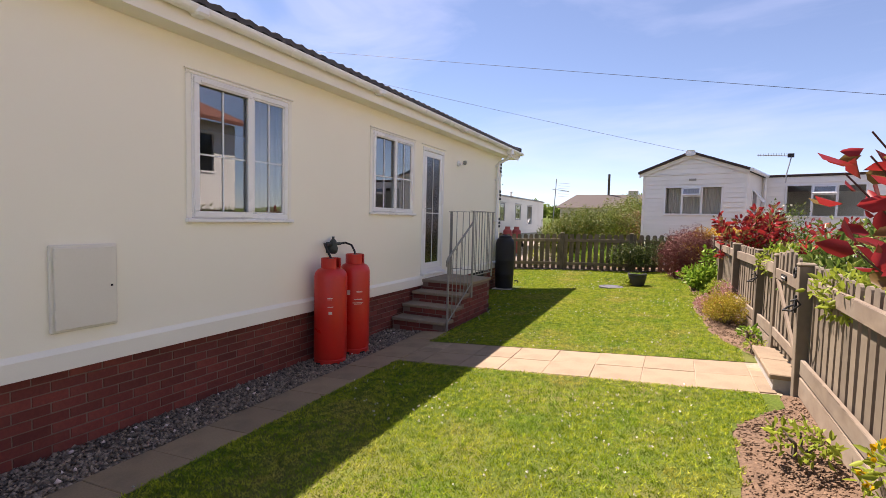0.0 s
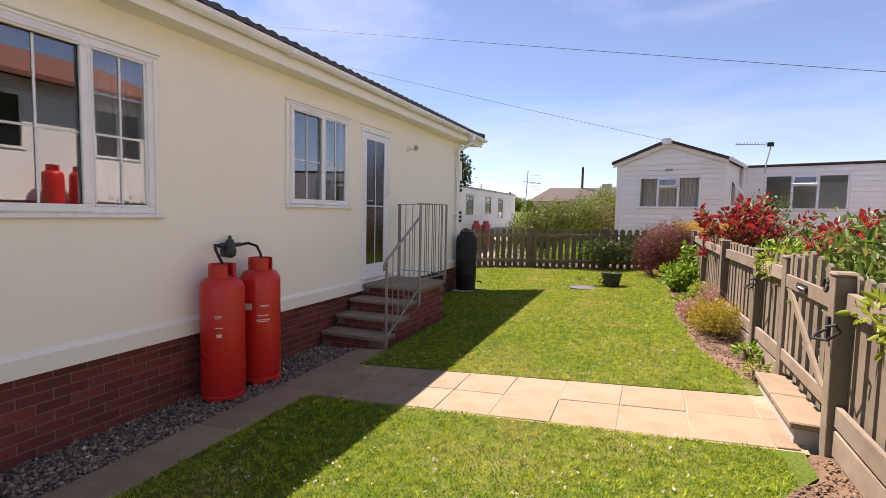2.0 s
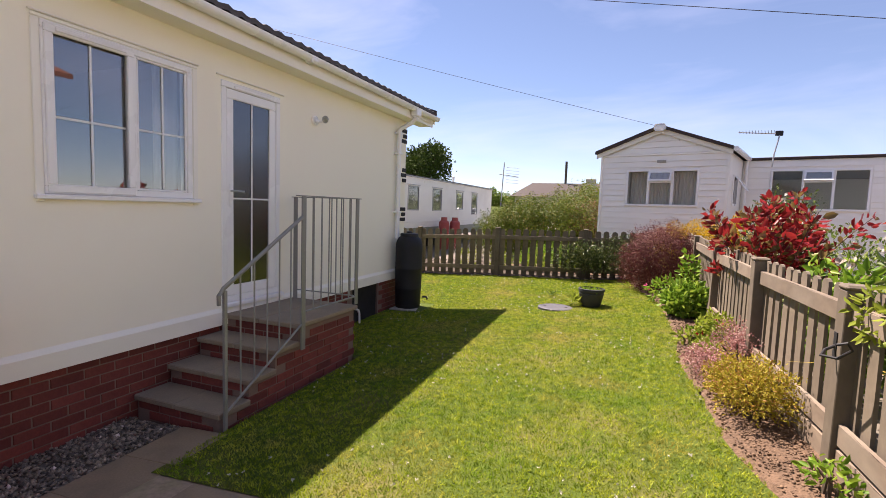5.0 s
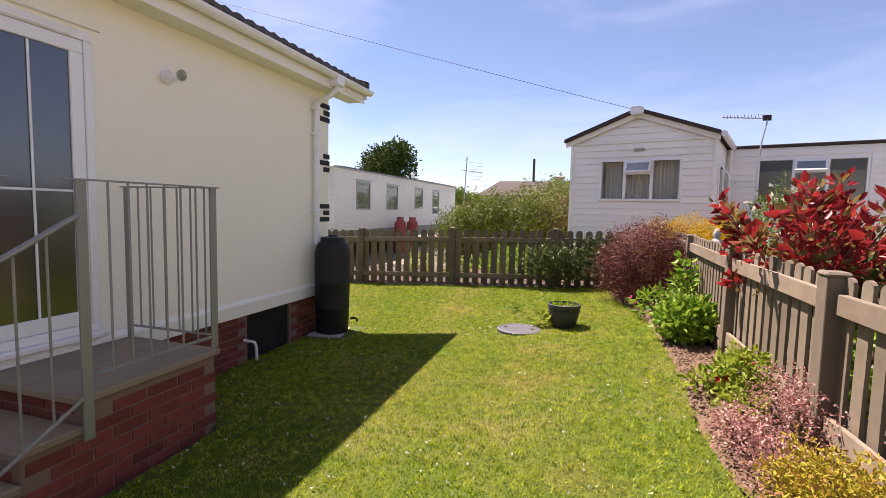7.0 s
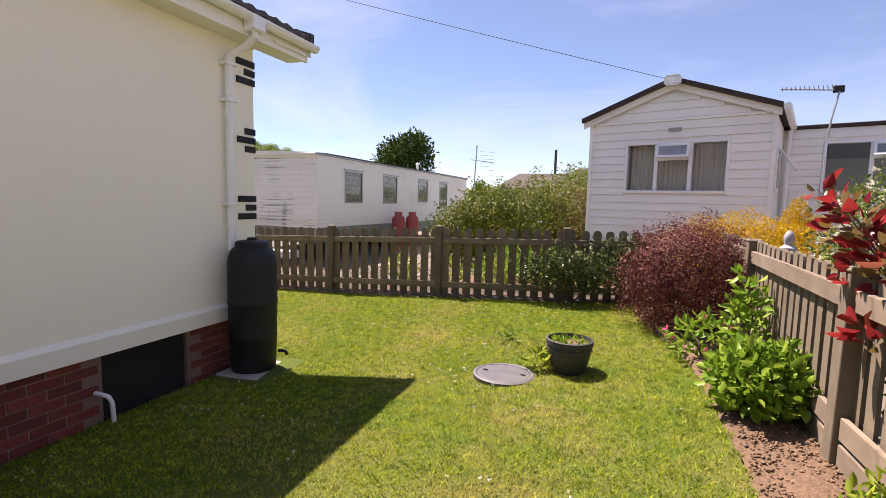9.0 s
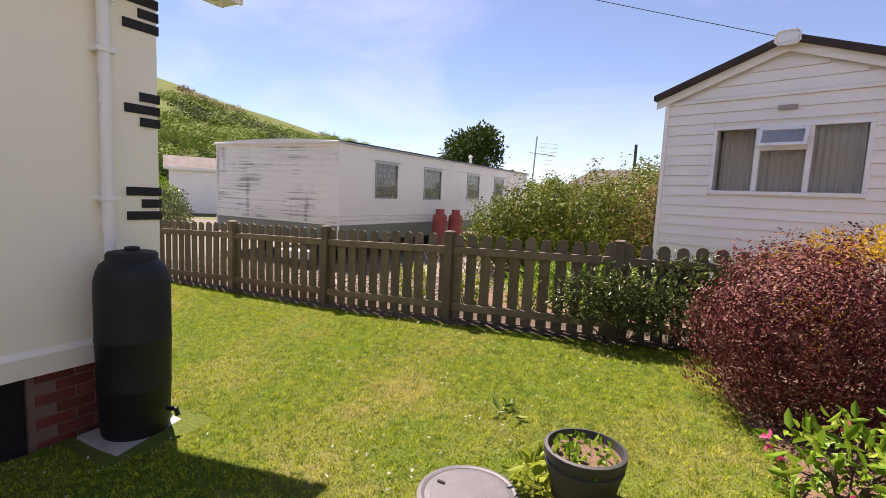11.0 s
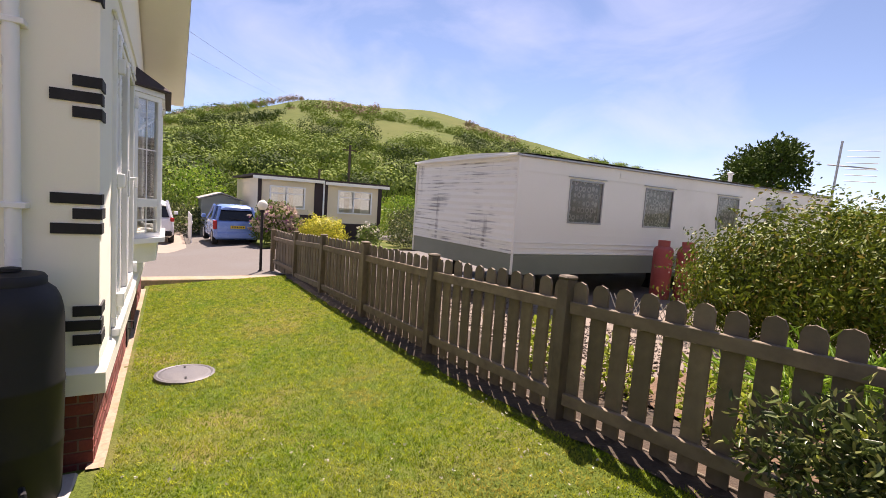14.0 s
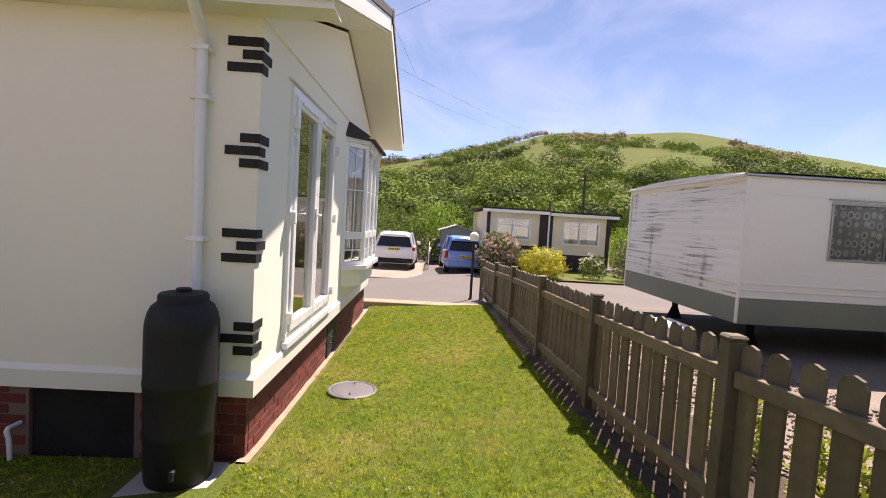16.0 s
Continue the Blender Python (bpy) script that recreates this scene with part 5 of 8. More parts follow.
def manhole(x, y, r, label):
    ob = thing("manhole_cover", label, "manhole cover", loc=(x, y, gz(x, y)), group="manhole covers")
    part("ring", lathe(bmesh.new(), [(r, -0.03), (r, 0.018), (r - 0.02, 0.025), (r - 0.035, 0.02), (r - 0.035, -0.02)], 40, cap=False), M["cover"], ob)
    part("plate", lathe(bmesh.new(), [(r - 0.036, -0.03), (r - 0.036, 0.018), (r - 0.06, 0.022), (0.01, 0.026)], 40), M["cover"], ob)
    for s in (-1, 1):
        part("keyway", B(s * (r - 0.1) - 0.02, s * (r - 0.1) + 0.02, -0.008, 0.008, 0.027, 0.031), M["dark"], ob)
    return ob


manhole(-0.40, 11.40, 0.26, "round grey metal drain cover set in the lawn")
manhole(-4.45, 11.90, 0.25, "round grey metal drain cover near the plinth")

pot = thing("plant_pot", "dark grey round plant pot on the lawn", "plant pot", loc=(0.10, 11.62, gz(0.10, 11.62) - 0.005))
part("bowl", lathe(bmesh.new(), [(0.125, 0.0), (0.138, 0.01), (0.176, 0.17), (0.182, 0.235), (0.195, 0.245), (0.195, 0.282), (0.178, 0.286), (0.168, 0.24)], 28, cap=False), M["pot"], pot, smooth=True)
part("rim_band", lathe(bmesh.new(), [(0.179, 0.195), (0.188, 0.20), (0.188, 0.215), (0.181, 0.22)], 28, cap=False), M["pot"], pot, smooth=True)
part("compost", lathe(bmesh.new(), [(0.166, 0.22), (0.170, 0.245), (0.02, 0.255)], 24), M["soil"], pot)


# ---- white clad bungalow across the fence ----
H2 = pose(-0.17, 16.86, 0, 0, 0, -16.9)          # x runs along the front, y goes back
h2 = thing("clad_bungalow", "white horizontally clad bungalow with dark verges", "bungalow", loc=(-0.17, 16.86, 0.0), rz=-16.9)
WL, ZW0, ZW1, ZPK = 2.77, 0.2, 3.19, 3.72
win = (0.66, 2.17, 2.03, 2.80)
bm = wall_mesh(0, WL, ZW0, ZW1, [win], lambda u, d, z: (u, 0.03 + d, z), 0.12)
part("wall", bm, M["clad"], h2)
bm = bmesh.new()
a_, b_ = [[bm.verts.new((x, d, z)) for x, z in ((-0.03, ZW1), (WL + 0.03, ZW1), (WL / 2 - 0.03, ZPK))] for d in (0.03, 0.15)]
bm.faces.new(a_)
bm.faces.new(b_)
part("gable", bm, M["clad"], h2)
part("wall", B(WL - 0.12, WL, 0.15, 2.2, ZW0, ZW1 + 0.03), M["clad"], h2)
part("wall", B(0.0, 0.12, 0.15, 6.0, ZW0, ZW1 + 0.03), M["clad"], h2)
part("wall", B(0.12, 7.5, 5.9, 6.0, ZW0, ZW1), M["clad"], h2)
bm = wall_mesh(WL - 0.1, 7.4, ZW0, 3.20, [(3.42, 5.2, 2.05, 2.93)], lambda u, d, z: (u, 2.2 + d, z), 0.12)
part("wall", bm, M["clad"], h2)
part("ceiling_board", B(0.12, 2.65, 0.16, 5.9, 2.98, 3.02), M["inside"], h2)
part("ceiling_board", B(2.651, 7.3, 2.35, 5.9, 2.98, 3.02), M["inside"], h2)
part("floor_board", B(0.12, 2.65, 0.16, 5.9, 0.9, 0.95), M["inside_floor"], h2)
part("floor_board", B(2.651, 7.3, 2.35, 5.9, 0.9, 0.95), M["inside_floor"], h2)
# lapped boards on the front and the wing
pitch = 0.135


def lap_board(u0, u1, z, y, parent_):
    bm = bmesh.new()
    vs = [bm.verts.new(p) for x in (u0, u1) for p in ((x, y + 0.028, z), (x, y, z), (x, y + 0.004, z + 0.02), (x, y + 0.018, z + pitch - 0.004), (x, y + 0.028, z + pitch - 0.004))]
    for i in range(5):
        bm.faces.new((vs[i], vs[(i + 1) % 5], vs[5 + (i + 1) % 5], vs[5 + i]))
    bm.faces.new(vs[:5])
    bm.faces.new(vs[5:])
    return part("board", bm, M["clad"], parent_)


z = ZW0
while z < ZW1 - 0.05:
    if z + pitch < win[2] - 0.06 or z > win[3] + 0.02:
        lap_board(0.0, WL, z, 0.0, h2)
    else:
        lap_board(0.0, win[0] - 0.05, z, 0.0, h2)
        lap_board(win[1] + 0.05, WL, z, 0.0, h2)
    z += pitch
z = ZW1 + 0.03
while z < ZPK - 0.12:
    f = (ZPK - z - pitch * 0.6) / (ZPK - ZW1)
    c = WL / 2 - 0.03
    lap_board(c - f * 1.38, c + f * 1.38, z, 0.0, h2)
    z += pitch
part("belly_trim", B(-0.01, WL + 0.01, -0.012, 0.028, ZW1 - 0.015, ZW1 + 0.025), M["clad"], h2)
z = ZW0
while z < 3.08:
    if z + pitch < 1.98 or z > 2.95:
        lap_board(WL + 0.02, 7.4, z, 2.17, h2)
    else:
        lap_board(WL + 0.02, 3.36, z, 2.17, h2)
        lap_board(5.26, 7.4, z, 2.17, h2)
    z += pitch
part("corner_post", B(-0.03, 0.02, -0.02, 0.03, ZW0, ZW1), M["clad"], h2)
part("corner_post", B(WL - 0.02, WL + 0.03, -0.02, 0.03, ZW0, ZW1), M["clad"], h2)


def h2_window(u0, u1, z0, z1, y, lights, opener):
    w = part("window", B(u0 - 0.05, u1 + 0.05, y - 0.05, y - 0.005, z0 - 0.05, z0, bevel=0.006), M["upvc"], h2)
    for bx in ((u0 - 0.05, u1 + 0.05, z1, z1 + 0.05), (u0 - 0.05, u0, z0, z1), (u1, u1 + 0.05, z0, z1)):
        part("window_frame", B(bx[0], bx[1], y - 0.03, y + 0.05, bx[2], bx[3], bevel=0.005), M["upvc"], w)
    xs = [u0 + (u1 - u0) * f for f in lights]
    for x in xs[1:-1]:
        part("mullion", B(x - 0.03, x + 0.03, y - 0.02, y + 0.05, z0, z1, bevel=0.005), M["upvc"], w)
    for i, (a, b) in enumerate(zip(xs, xs[1:])):
        p = part("pane", B(a + 0.02, b - 0.02, y + 0.02, y + 0.026, z0, z1), M["thin_glass"], w)
        p.visible_shadow = False
        if i == opener:
            zc = z1 - 0.24
            part("transom", B(a + 0.02, b - 0.02, y - 0.02, y + 0.05, zc - 0.03, zc + 0.02), M["upvc"], w)
            op = part("top_light", B(a + 0.01, a + 0.05, -0.012, 0.012, -0.25, 0, bevel=0.003), M["upvc"], w, "white top light propped open")
            for bx in ((b - 0.05, b - 0.01, -0.25, 0), (a + 0.051, b - 0.051, -0.04, 0), (a + 0.051, b - 0.051, -0.25, -0.21)):
                part("sash", B(bx[0], bx[1], -0.012, 0.012, bx[2], bx[3], bevel=0.003), M["upvc"], op)
            part("pane", B(a + 0.05, b - 0.05, -0.003, 0.003, -0.21, -0.04), M["glass"], op)
            op.matrix_basis = pose(0, y - 0.03, z1, -24, 0, 0)
    return w


h2_window(*win, 0.03, (0, 0.31, 0.66, 1.0), 1)
h2_window(3.42, 5.2, 2.05, 2.93, 2.2, (0, 0.34, 0.66, 1.0), 1)
for a, b in ((0.68, 1.1), (1.12, 1.62), (1.66, 2.15)):
    bm = bmesh.new()
    n = 40
    rows = [[bm.verts.new((a + (b - a) * i / n, 0.20 + 0.018 * math.sin(i * 1.1), z)) for i in range(n + 1)] for z in (2.82, 2.0)]
    for i in range(n):
        bm.faces.new((rows[0][i], rows[0][i + 1], rows[1][i + 1], rows[1][i]))
    part("net_curtain", bm, M["curtain"], h2)
part("side_window", B(WL + 0.001, WL + 0.03, 0.75, 1.35, 2.05, 2.75, bevel=0.005), M["upvc"], h2)
sp = part("pane", B(WL + 0.0305, WL + 0.034, 0.80, 1.30, 2.10, 2.70), M["carglass"], h2)
bm = B(WL + 0.0, WL + 0.02, 0.78, 1.32, -0.40, 0, bevel=0.004)
bm.transform(Matrix.Translation((WL + 0.04, 0, 2.72)) @ Matrix.Translation((-WL, 0, 0)) @ pose(WL, 0, 0, 0, -35, 0) @ Matrix.Translation((-WL, 0, 0)))
part("open_light", bm, M["upvc"], h2)
# roofs
c = WL / 2 - 0.03
for s in (1, -1):
    ex = c + s * 1.50
    bm = bmesh.new()
    vs = [bm.verts.new((x, y, zz)) for y in (-0.16, 6.2) for x, zz in ((c, ZPK + 0.135), (ex, ZW1 + 0.115), (ex, ZW1 + 0.045), (c, ZPK + 0.065))]
    for f in ((0, 1, 2, 3), (4, 5, 6, 7), (0, 1, 5, 4), (1, 2, 6, 5), (2, 3, 7, 6), (3, 0, 4, 7)):
        bm.faces.new([vs[i] for i in f])
    part("roof", bm, M["h2trim"], h2)
for s in (1, -1):
    ex = c + s * 1.49
    bm = bmesh.new()
    vs = [bm.verts.new((x, y, zz)) for y in (-0.065, -0.042) for x, zz in ((c, ZPK + 0.064), (ex, ZW1 + 0.046), (ex, ZW1 - 0.06), (c, ZPK - 0.045))]
    for f in ((0, 1, 2, 3), (4, 5, 6, 7), (0, 1, 5, 4), (1, 2, 6, 5), (2, 3, 7, 6), (3, 0, 4, 7)):
        bm.faces.new([vs[i] for i in f])
    part("barge_board", bm, M["clad"], h2)
part("finial", B(c - 0.13, c + 0.13, -0.20, -0.165, ZPK - 0.01, ZPK + 0.15, bevel=0.04), M["upvc"], h2)
part("roof", B(WL + 0.05, 7.6, 2.13, 6.2, 3.21, 3.27, bevel=0.01), M["h2trim"], h2)
part("eave_gutter", tube(bmesh.new(), [(WL + 0.14, -0.14, ZW1 + 0.05), (WL + 0.14, 2.15, ZW1 + 0.05)], 0.055, 8), M["upvc"], h2)
part("downpipe", tube(bmesh.new(), [(WL + 0.10, 2.12, ZW1), (WL + 0.10, 2.12, 0.4)], 0.035, 8), M["upvc"], h2)
part("vent", B(1.30, 1.50, -0.015, 0.0, 3.0, 3.06, bevel=0.004), M["concrete"], h2)
aer = thing("tv_aerial", "rooftop television aerial on a short mast", "aerial", loc=(3.62, 17.6, 3.0))
part("mast", tube(bmesh.new(), [(0, 0, 0.0), (0.02, 0, 0.3), (0.12, 0.05, 0.80)], 0.018, 6), M["alu"], aer)
part("boom", tube(bmesh.new(), [(0.15, 0.05, 0.78), (-0.75, 0.0, 0.83)], 0.012, 6), M["alu"], aer)
for k in range(12):
    x = -0.72 + 0.065 * k
    part("element", tube(bmesh.new(), [(x, -0.03, 0.79 - 0.0), (x, 0.03, 0.87)], 0.006, 5), M["quoin"], aer)
part("reflector", B(0.02, 0.18, 0.03, 0.07, 0.74, 0.86, bevel=0.01), M["quoin"], aer)


# ---- static caravan ----
cvx0, cvx1, cvy0, cvy1 = -9.93, -6.12, 16.87, 27.9
cav = thing("static_caravan", "old cream static caravan with green lower panels", "static caravan", loc=((cvx0 + cvx1) / 2, cvy0, 0.2))
CW = [(18.06, 18.86, 1.69, 2.43), (20.12, 20.95, 1.69, 2.43), (22.62, 23.4, 1.75, 2.43), (24.65, 25.4, 1.55, 2.43)]
part("side", wall_mesh(cvy0, cvy1, 1.08, 2.76, CW, lambda u, d, z: (cvx1 - d, u, z), 0.06), M["cav"], cav, world=True)
part("side", B(cvx0, cvx0 + 0.06, cvy0, cvy1, 1.08, 2.76), M["cav"], cav, world=True)
# end wall, slightly raked, with pressed ribs
bm = bmesh.new()
n = 26
prev = None
for i in range(n + 1):
    z = 1.08 + (2.78 - 1.08) * i / n
    rib = 0.012 if i % 2 else 0.0
    y = cvy0 - 0.02 - rib + 0.02 * (z - 1.1)
    row = [bm.verts.new((x, y, z)) for x in np.linspace(cvx0 + 0.02, cvx1 - 0.02, 9)]
    if prev:
        for k in range(8):
            bm.faces.new((prev[k], prev[k + 1], row[k + 1], row[k]))
    prev = row
part("end_panel", bm, M["mould"], cav, "mould-streaked ribbed cream end panel", world=True)
part("end_core", B(cvx0 + 0.06, cvx1 - 0.06, cvy0 + 0.035, cvy0 + 0.06, 0.75, 2.72), M["cav"], cav, world=True)
part("far_end", B(cvx0 + 0.06, cvx1 - 0.06, cvy1 - 0.06, cvy1, 0.75, 2.72), M["cav"], cav, world=True)
for x in (cvx0, cvx1):
    part("lower_panel", B(x - 0.03, x + 0.03, cvy0 - 0.01, cvy1, 0.73, 1.079), M["cavgreen"], cav, world=True)
part("lower_panel", B(cvx0 + 0.031, cvx1 - 0.031, cvy0 - 0.03, cvy0 + 0.03, 0.73, 1.079), M["cavgreen"], cav, world=True)
for z in (1.10, 1.20, 1.29):
    part("side_rib", B(cvx1 + 0.0005, cvx1 + 0.02, cvy0, cvy1, z - 0.014, z + 0.014, bevel=0.005), M["cav"], cav, world=True)
    part("end_rib", B(cvx0, cvx1, cvy0 - 0.055, cvy0 - 0.022, z - 0.014, z + 0.014, bevel=0.005), M["cav"], cav, world=True)
for z in (1.45, 1.6, 2.52):
    part("side_rib", B(cvx1 + 0.0005, cvx1 + 0.008, cvy0, cvy1, z - 0.006, z + 0.006), M["cav"], cav, world=True)
part("corner_trim", B(cvx1 - 0.02, cvx1 + 0.022, cvy0 - 0.045, cvy0 - 0.0, 0.73, 2.77, bevel=0.012), M["cav"], cav, world=True)
part("corner_trim", B(cvx0 - 0.022, cvx0 + 0.02, cvy0 - 0.045, cvy0 - 0.0, 0.73, 2.77, bevel=0.012), M["cav"], cav, world=True)
bm = bmesh.new()
prev = None
for i in range(13):
    f = i / 12
    x = cvx0 - 0.05 + (cvx1 - cvx0 + 0.1) * f
    zt = 2.79 + 0.06 * (1 - (2 * f - 1) ** 2)
    row = [bm.verts.new((x, y, z)) for y, z in ((cvy0 - 0.08, zt - 0.05), (cvy0 - 0.08, zt), (cvy0 + 0.3, zt + 0.02), (cvy1 + 0.05, zt + 0.02), (cvy1 + 0.05, zt - 0.05))]
    if prev:
        for k in range(4):
            bm.faces.new((prev[k], prev[k + 1], row[k + 1], row[k]))
    prev = row
part("roof", bm, M["cav"], cav, world=True)
bm = bmesh.new()
arc = [(cvx0 - 0.03 + (cvx1 - cvx0 + 0.06) * i / 12, 2.77 + 0.06 * (1 - (2 * i / 12 - 1) ** 2)) for i in range(13)]
fr, bk = [[bm.verts.new((x, y, z)) for x, z in arc] + [bm.verts.new((x, y, 2.70)) for x in (cvx1 - 0.02, cvx0 + 0.02)] for y in (cvy0 - 0.03, cvy0 + 0.05)]
bm.faces.new(fr)
bm.faces.new(bk)
for i in range(15):
    bm.faces.new((fr[i], fr[(i + 1) % 15], bk[(i + 1) % 15], bk[i]))
part("end_arch", bm, M["cav"], cav, world=True)
part("roof_rail", B(cvx1 + 0.0, cvx1 + 0.05, cvy0 - 0.08, cvy1 + 0.05, 2.745, 2.785, bevel=0.008), M["alu"], cav, world=True)
part("roof_rail", B(cvx0 - 0.05, cvx1, cvy0 - 0.09, cvy0 - 0.05, 2.745, 2.79, bevel=0.008), M["cav"], cav, world=True)
part("floor_pan", B(cvx0 + 0.06, cvx1 - 0.06, cvy0 + 0.06, cvy1 - 0.06, 0.74, 0.82), M["dark"], cav, world=True)
part("flue", tube(bmesh.new(), [(-6.9, 24.3, 2.85), (-6.9, 24.3, 3.14)], 0.05, 8), M["alu"], cav, world=True)
part("flue_cap", lathe(bmesh.new(), [(0.08, 3.12), (0.08, 3.16), (0.02, 3.19)], 10, at=(-6.9, 24.3, 0)), M["alu"], cav, world=True)
part("vent_grille", B(cvx1 + 0.0005, cvx1 + 0.012, 19.3, 19.55, 2.58, 2.67), M["cav"], cav, world=True)


def lace(name):
    m, nt, bs, _ = nodes_of(name)
    tc = nt.nodes.new("ShaderNodeTexCoord")
    vo = node(nt, "ShaderNodeTexVoronoi", Scale=9.0, Randomness=0.4)
    mp = nt.nodes.new("ShaderNodeMapping")
    mp.inputs["Scale"].default_value = (0.0, 1.0, 0.85)
    nt.links.new(tc.outputs["Object"], mp.inputs["Vector"])
    nt.links.new(mp.outputs["Vector"], vo.inputs["Vector"])
    ring_in = ramp(nt, vo.outputs["Distance"], 0.20, 0.27)
    ring_out = ramp(nt, vo.outputs["Distance"], 0.40, 0.47, 1, 0.25)
    both = nt.nodes.new("ShaderNodeMath")
    both.operation = "MULTIPLY"
    nt.links.new(ring_in, both.inputs[0])
    nt.links.new(ring_out, both.inputs[1])
    col = mix(nt, both.outputs[0], (0.16, 0.15, 0.14), (0.52, 0.49, 0.44))
    col = mix(nt, ramp(nt, noise_of(nt, 3.0, 3), 0.45, 0.7, 0, 0.6), col, (0.20, 0.185, 0.17))
    nt.links.new(col, bs.inputs["Base Color"])
    bs.inputs["Roughness"].default_value = 0.9
    return m


M["lace"] = lace("lace_net_curtain")
for y0, y1, z0, z1 in CW:
    w = part("window", B(cvx1 - 0.02, cvx1 + 0.022, y0 - 0.03, y1 + 0.03, z0 - 0.03, z0, bevel=0.004), M["alu"], cav, world=True)
    for a in ((y0 - 0.03, y1 + 0.03, z1, z1 + 0.03), (y0 - 0.03, y0, z0, z1), (y1, y1 + 0.03, z0, z1)):
        part("window_frame", B(cvx1 - 0.02, cvx1 + 0.022, *a[:2], *a[2:], bevel=0.004), M["alu"], w, world=True)
    part("pane", B(cvx1 - 0.008, cvx1 - 0.003, y0, y1, z0, z1), M["thin_glass"], w, world=True).visible_shadow = False
    part("lace_curtain", B(cvx1 - 0.05, cvx1 - 0.047, y0 - 0.02, y1 - 0.02, z0 - 0.02, z1 + 0.02), M["lace"], w, "white patterned lace curtain", world=True)
    part("rain_strip", B(cvx1 + 0.0005, cvx1 + 0.04, y0 - 0.08, y1 + 0.08, z1 + 0.06, z1 + 0.075), M["alu"], w, world=True)
for y in (17.6, 21.5, 26.5):
    for x in (-9.2, -6.9):
        part("jack_stand", lathe(bmesh.new(), [(0.16, 0.05), (0.06, 0.3), (0.05, 0.74)], 8, at=(x, y, 0.15)), M["dark"], cav, world=True)
for x in (-9.5, -6.5):
    bm = lathe(bmesh.new(), [(0.12, -0.09), (0.30, -0.09), (0.33, -0.06), (0.33, 0.06), (0.30, 0.09), (0.12, 0.09)], 18)
    bm.transform(pose(x, 22.6, 0.55, 0, 90, 0))
    part("wheel", bm, M["tyre"], cav, world=True)
part("hitch_box", B(-6.9, -6.2, 16.0, 16.35, 0.45, 0.62, bevel=0.02), M["clad"], cav, world=True)
for x, y in ((-5.72, 20.3), (-5.42, 20.62)):
    o = bpy.data.objects["gas_cylinder"]
    k = copy_thing(o, pose(x, y, 0.19, 0, 0, 40))
    tagged(k, "weathered red gas cylinder beside the caravan", group="gas cylinders by the caravan")
    for c in k.children:
        if c.data.materials[0] == M["red"]:
            c.data = c.data.copy()
            c.data.materials[0] = M["red_faded"]
tv = thing("tv_aerial", "tall pole with a television aerial", "aerial", loc=(-4.75, 24.4, 0.2))
part("mast", tube(bmesh.new(), [(-0.05, 0, 0), (0.12, 0, 3.6)], 0.025, 6), M["alu"], tv)
part("boom", tube(bmesh.new(), [(-0.1, 0, 3.1), (0.7, 0.2, 3.0)], 0.014, 6), M["alu"], tv)
for k in range(6):
    part("element", tube(bmesh.new(), [(0.2 + 0.0 * k, 0.1, 2.75 + 0.13 * k), (0.72, 0.22, 2.72 + 0.13 * k)], 0.008, 5), M["alu"], tv)


# ---- beyond the road ----
bung = thing("buff_bungalow", "low buff bungalow with dark bands and flat roof", "bungalow", loc=(-22.5, 15.2, -0.3))
BZ = 2.62
bw = [(15.75, 17.25, 1.25, 2.15), (18.9, 20.55, 1.15, 2.15)]
part("wall", wall_mesh(15.2, 21.1, -0.35, BZ - 0.1, bw, lambda u, d, z: (-22.5 - d, u, z), 0.15), M["bung"], bung, world=True)
part("wall", B(-30, -22.65, 15.2, 15.35, -0.35, BZ - 0.1), M["bung"], bung, world=True)
part("wall", B(-30, -22.65, 20.95, 21.1, -0.35, BZ - 0.1), M["bung"], bung, world=True)
part("wall", B(-30, -29.85, 15.35, 20.95, -0.35, BZ - 0.1), M["bung"], bung, world=True)
part("skirt", B(-22.499, -22.46, 15.2, 21.1, -0.35, 0.62), M["bungdark"], bung, world=True)
for a, b in ((15.2, 15.36), (17.72, 18.35), (20.92, 21.1)):
    part("band", B(-22.499, -22.455, a, b, 0.621, BZ - 0.1), M["bungdark"], bung, world=True)
part("panel", B(-22.498, -22.46, 15.5, 17.9, 0.621, 0.95), M["bungdark"], bung, world=True)
part("downpipe", tube(bmesh.new(), [(-22.42, 18.15, BZ - 0.15), (-22.42, 18.15, -0.2)], 0.04, 8), M["upvc"], bung, world=True)
part("roof", B(-30.2, -22.2, 14.95, 18.12, BZ - 0.02, BZ + 0.06), M["h2trim"], bung, world=True)
part("roof", B(-30.2, -22.2, 18.16, 21.4, BZ - 0.06, BZ + 0.02), M["h2trim"], bung, world=True)
part("fascia", B(-22.22, -22.19, 14.95, 18.12, BZ - 0.16, BZ - 0.021), M["trim"], bung, world=True)
part("fascia", B(-22.22, -22.19, 18.16, 21.4, BZ - 0.2, BZ - 0.061), M["trim"], bung, world=True)
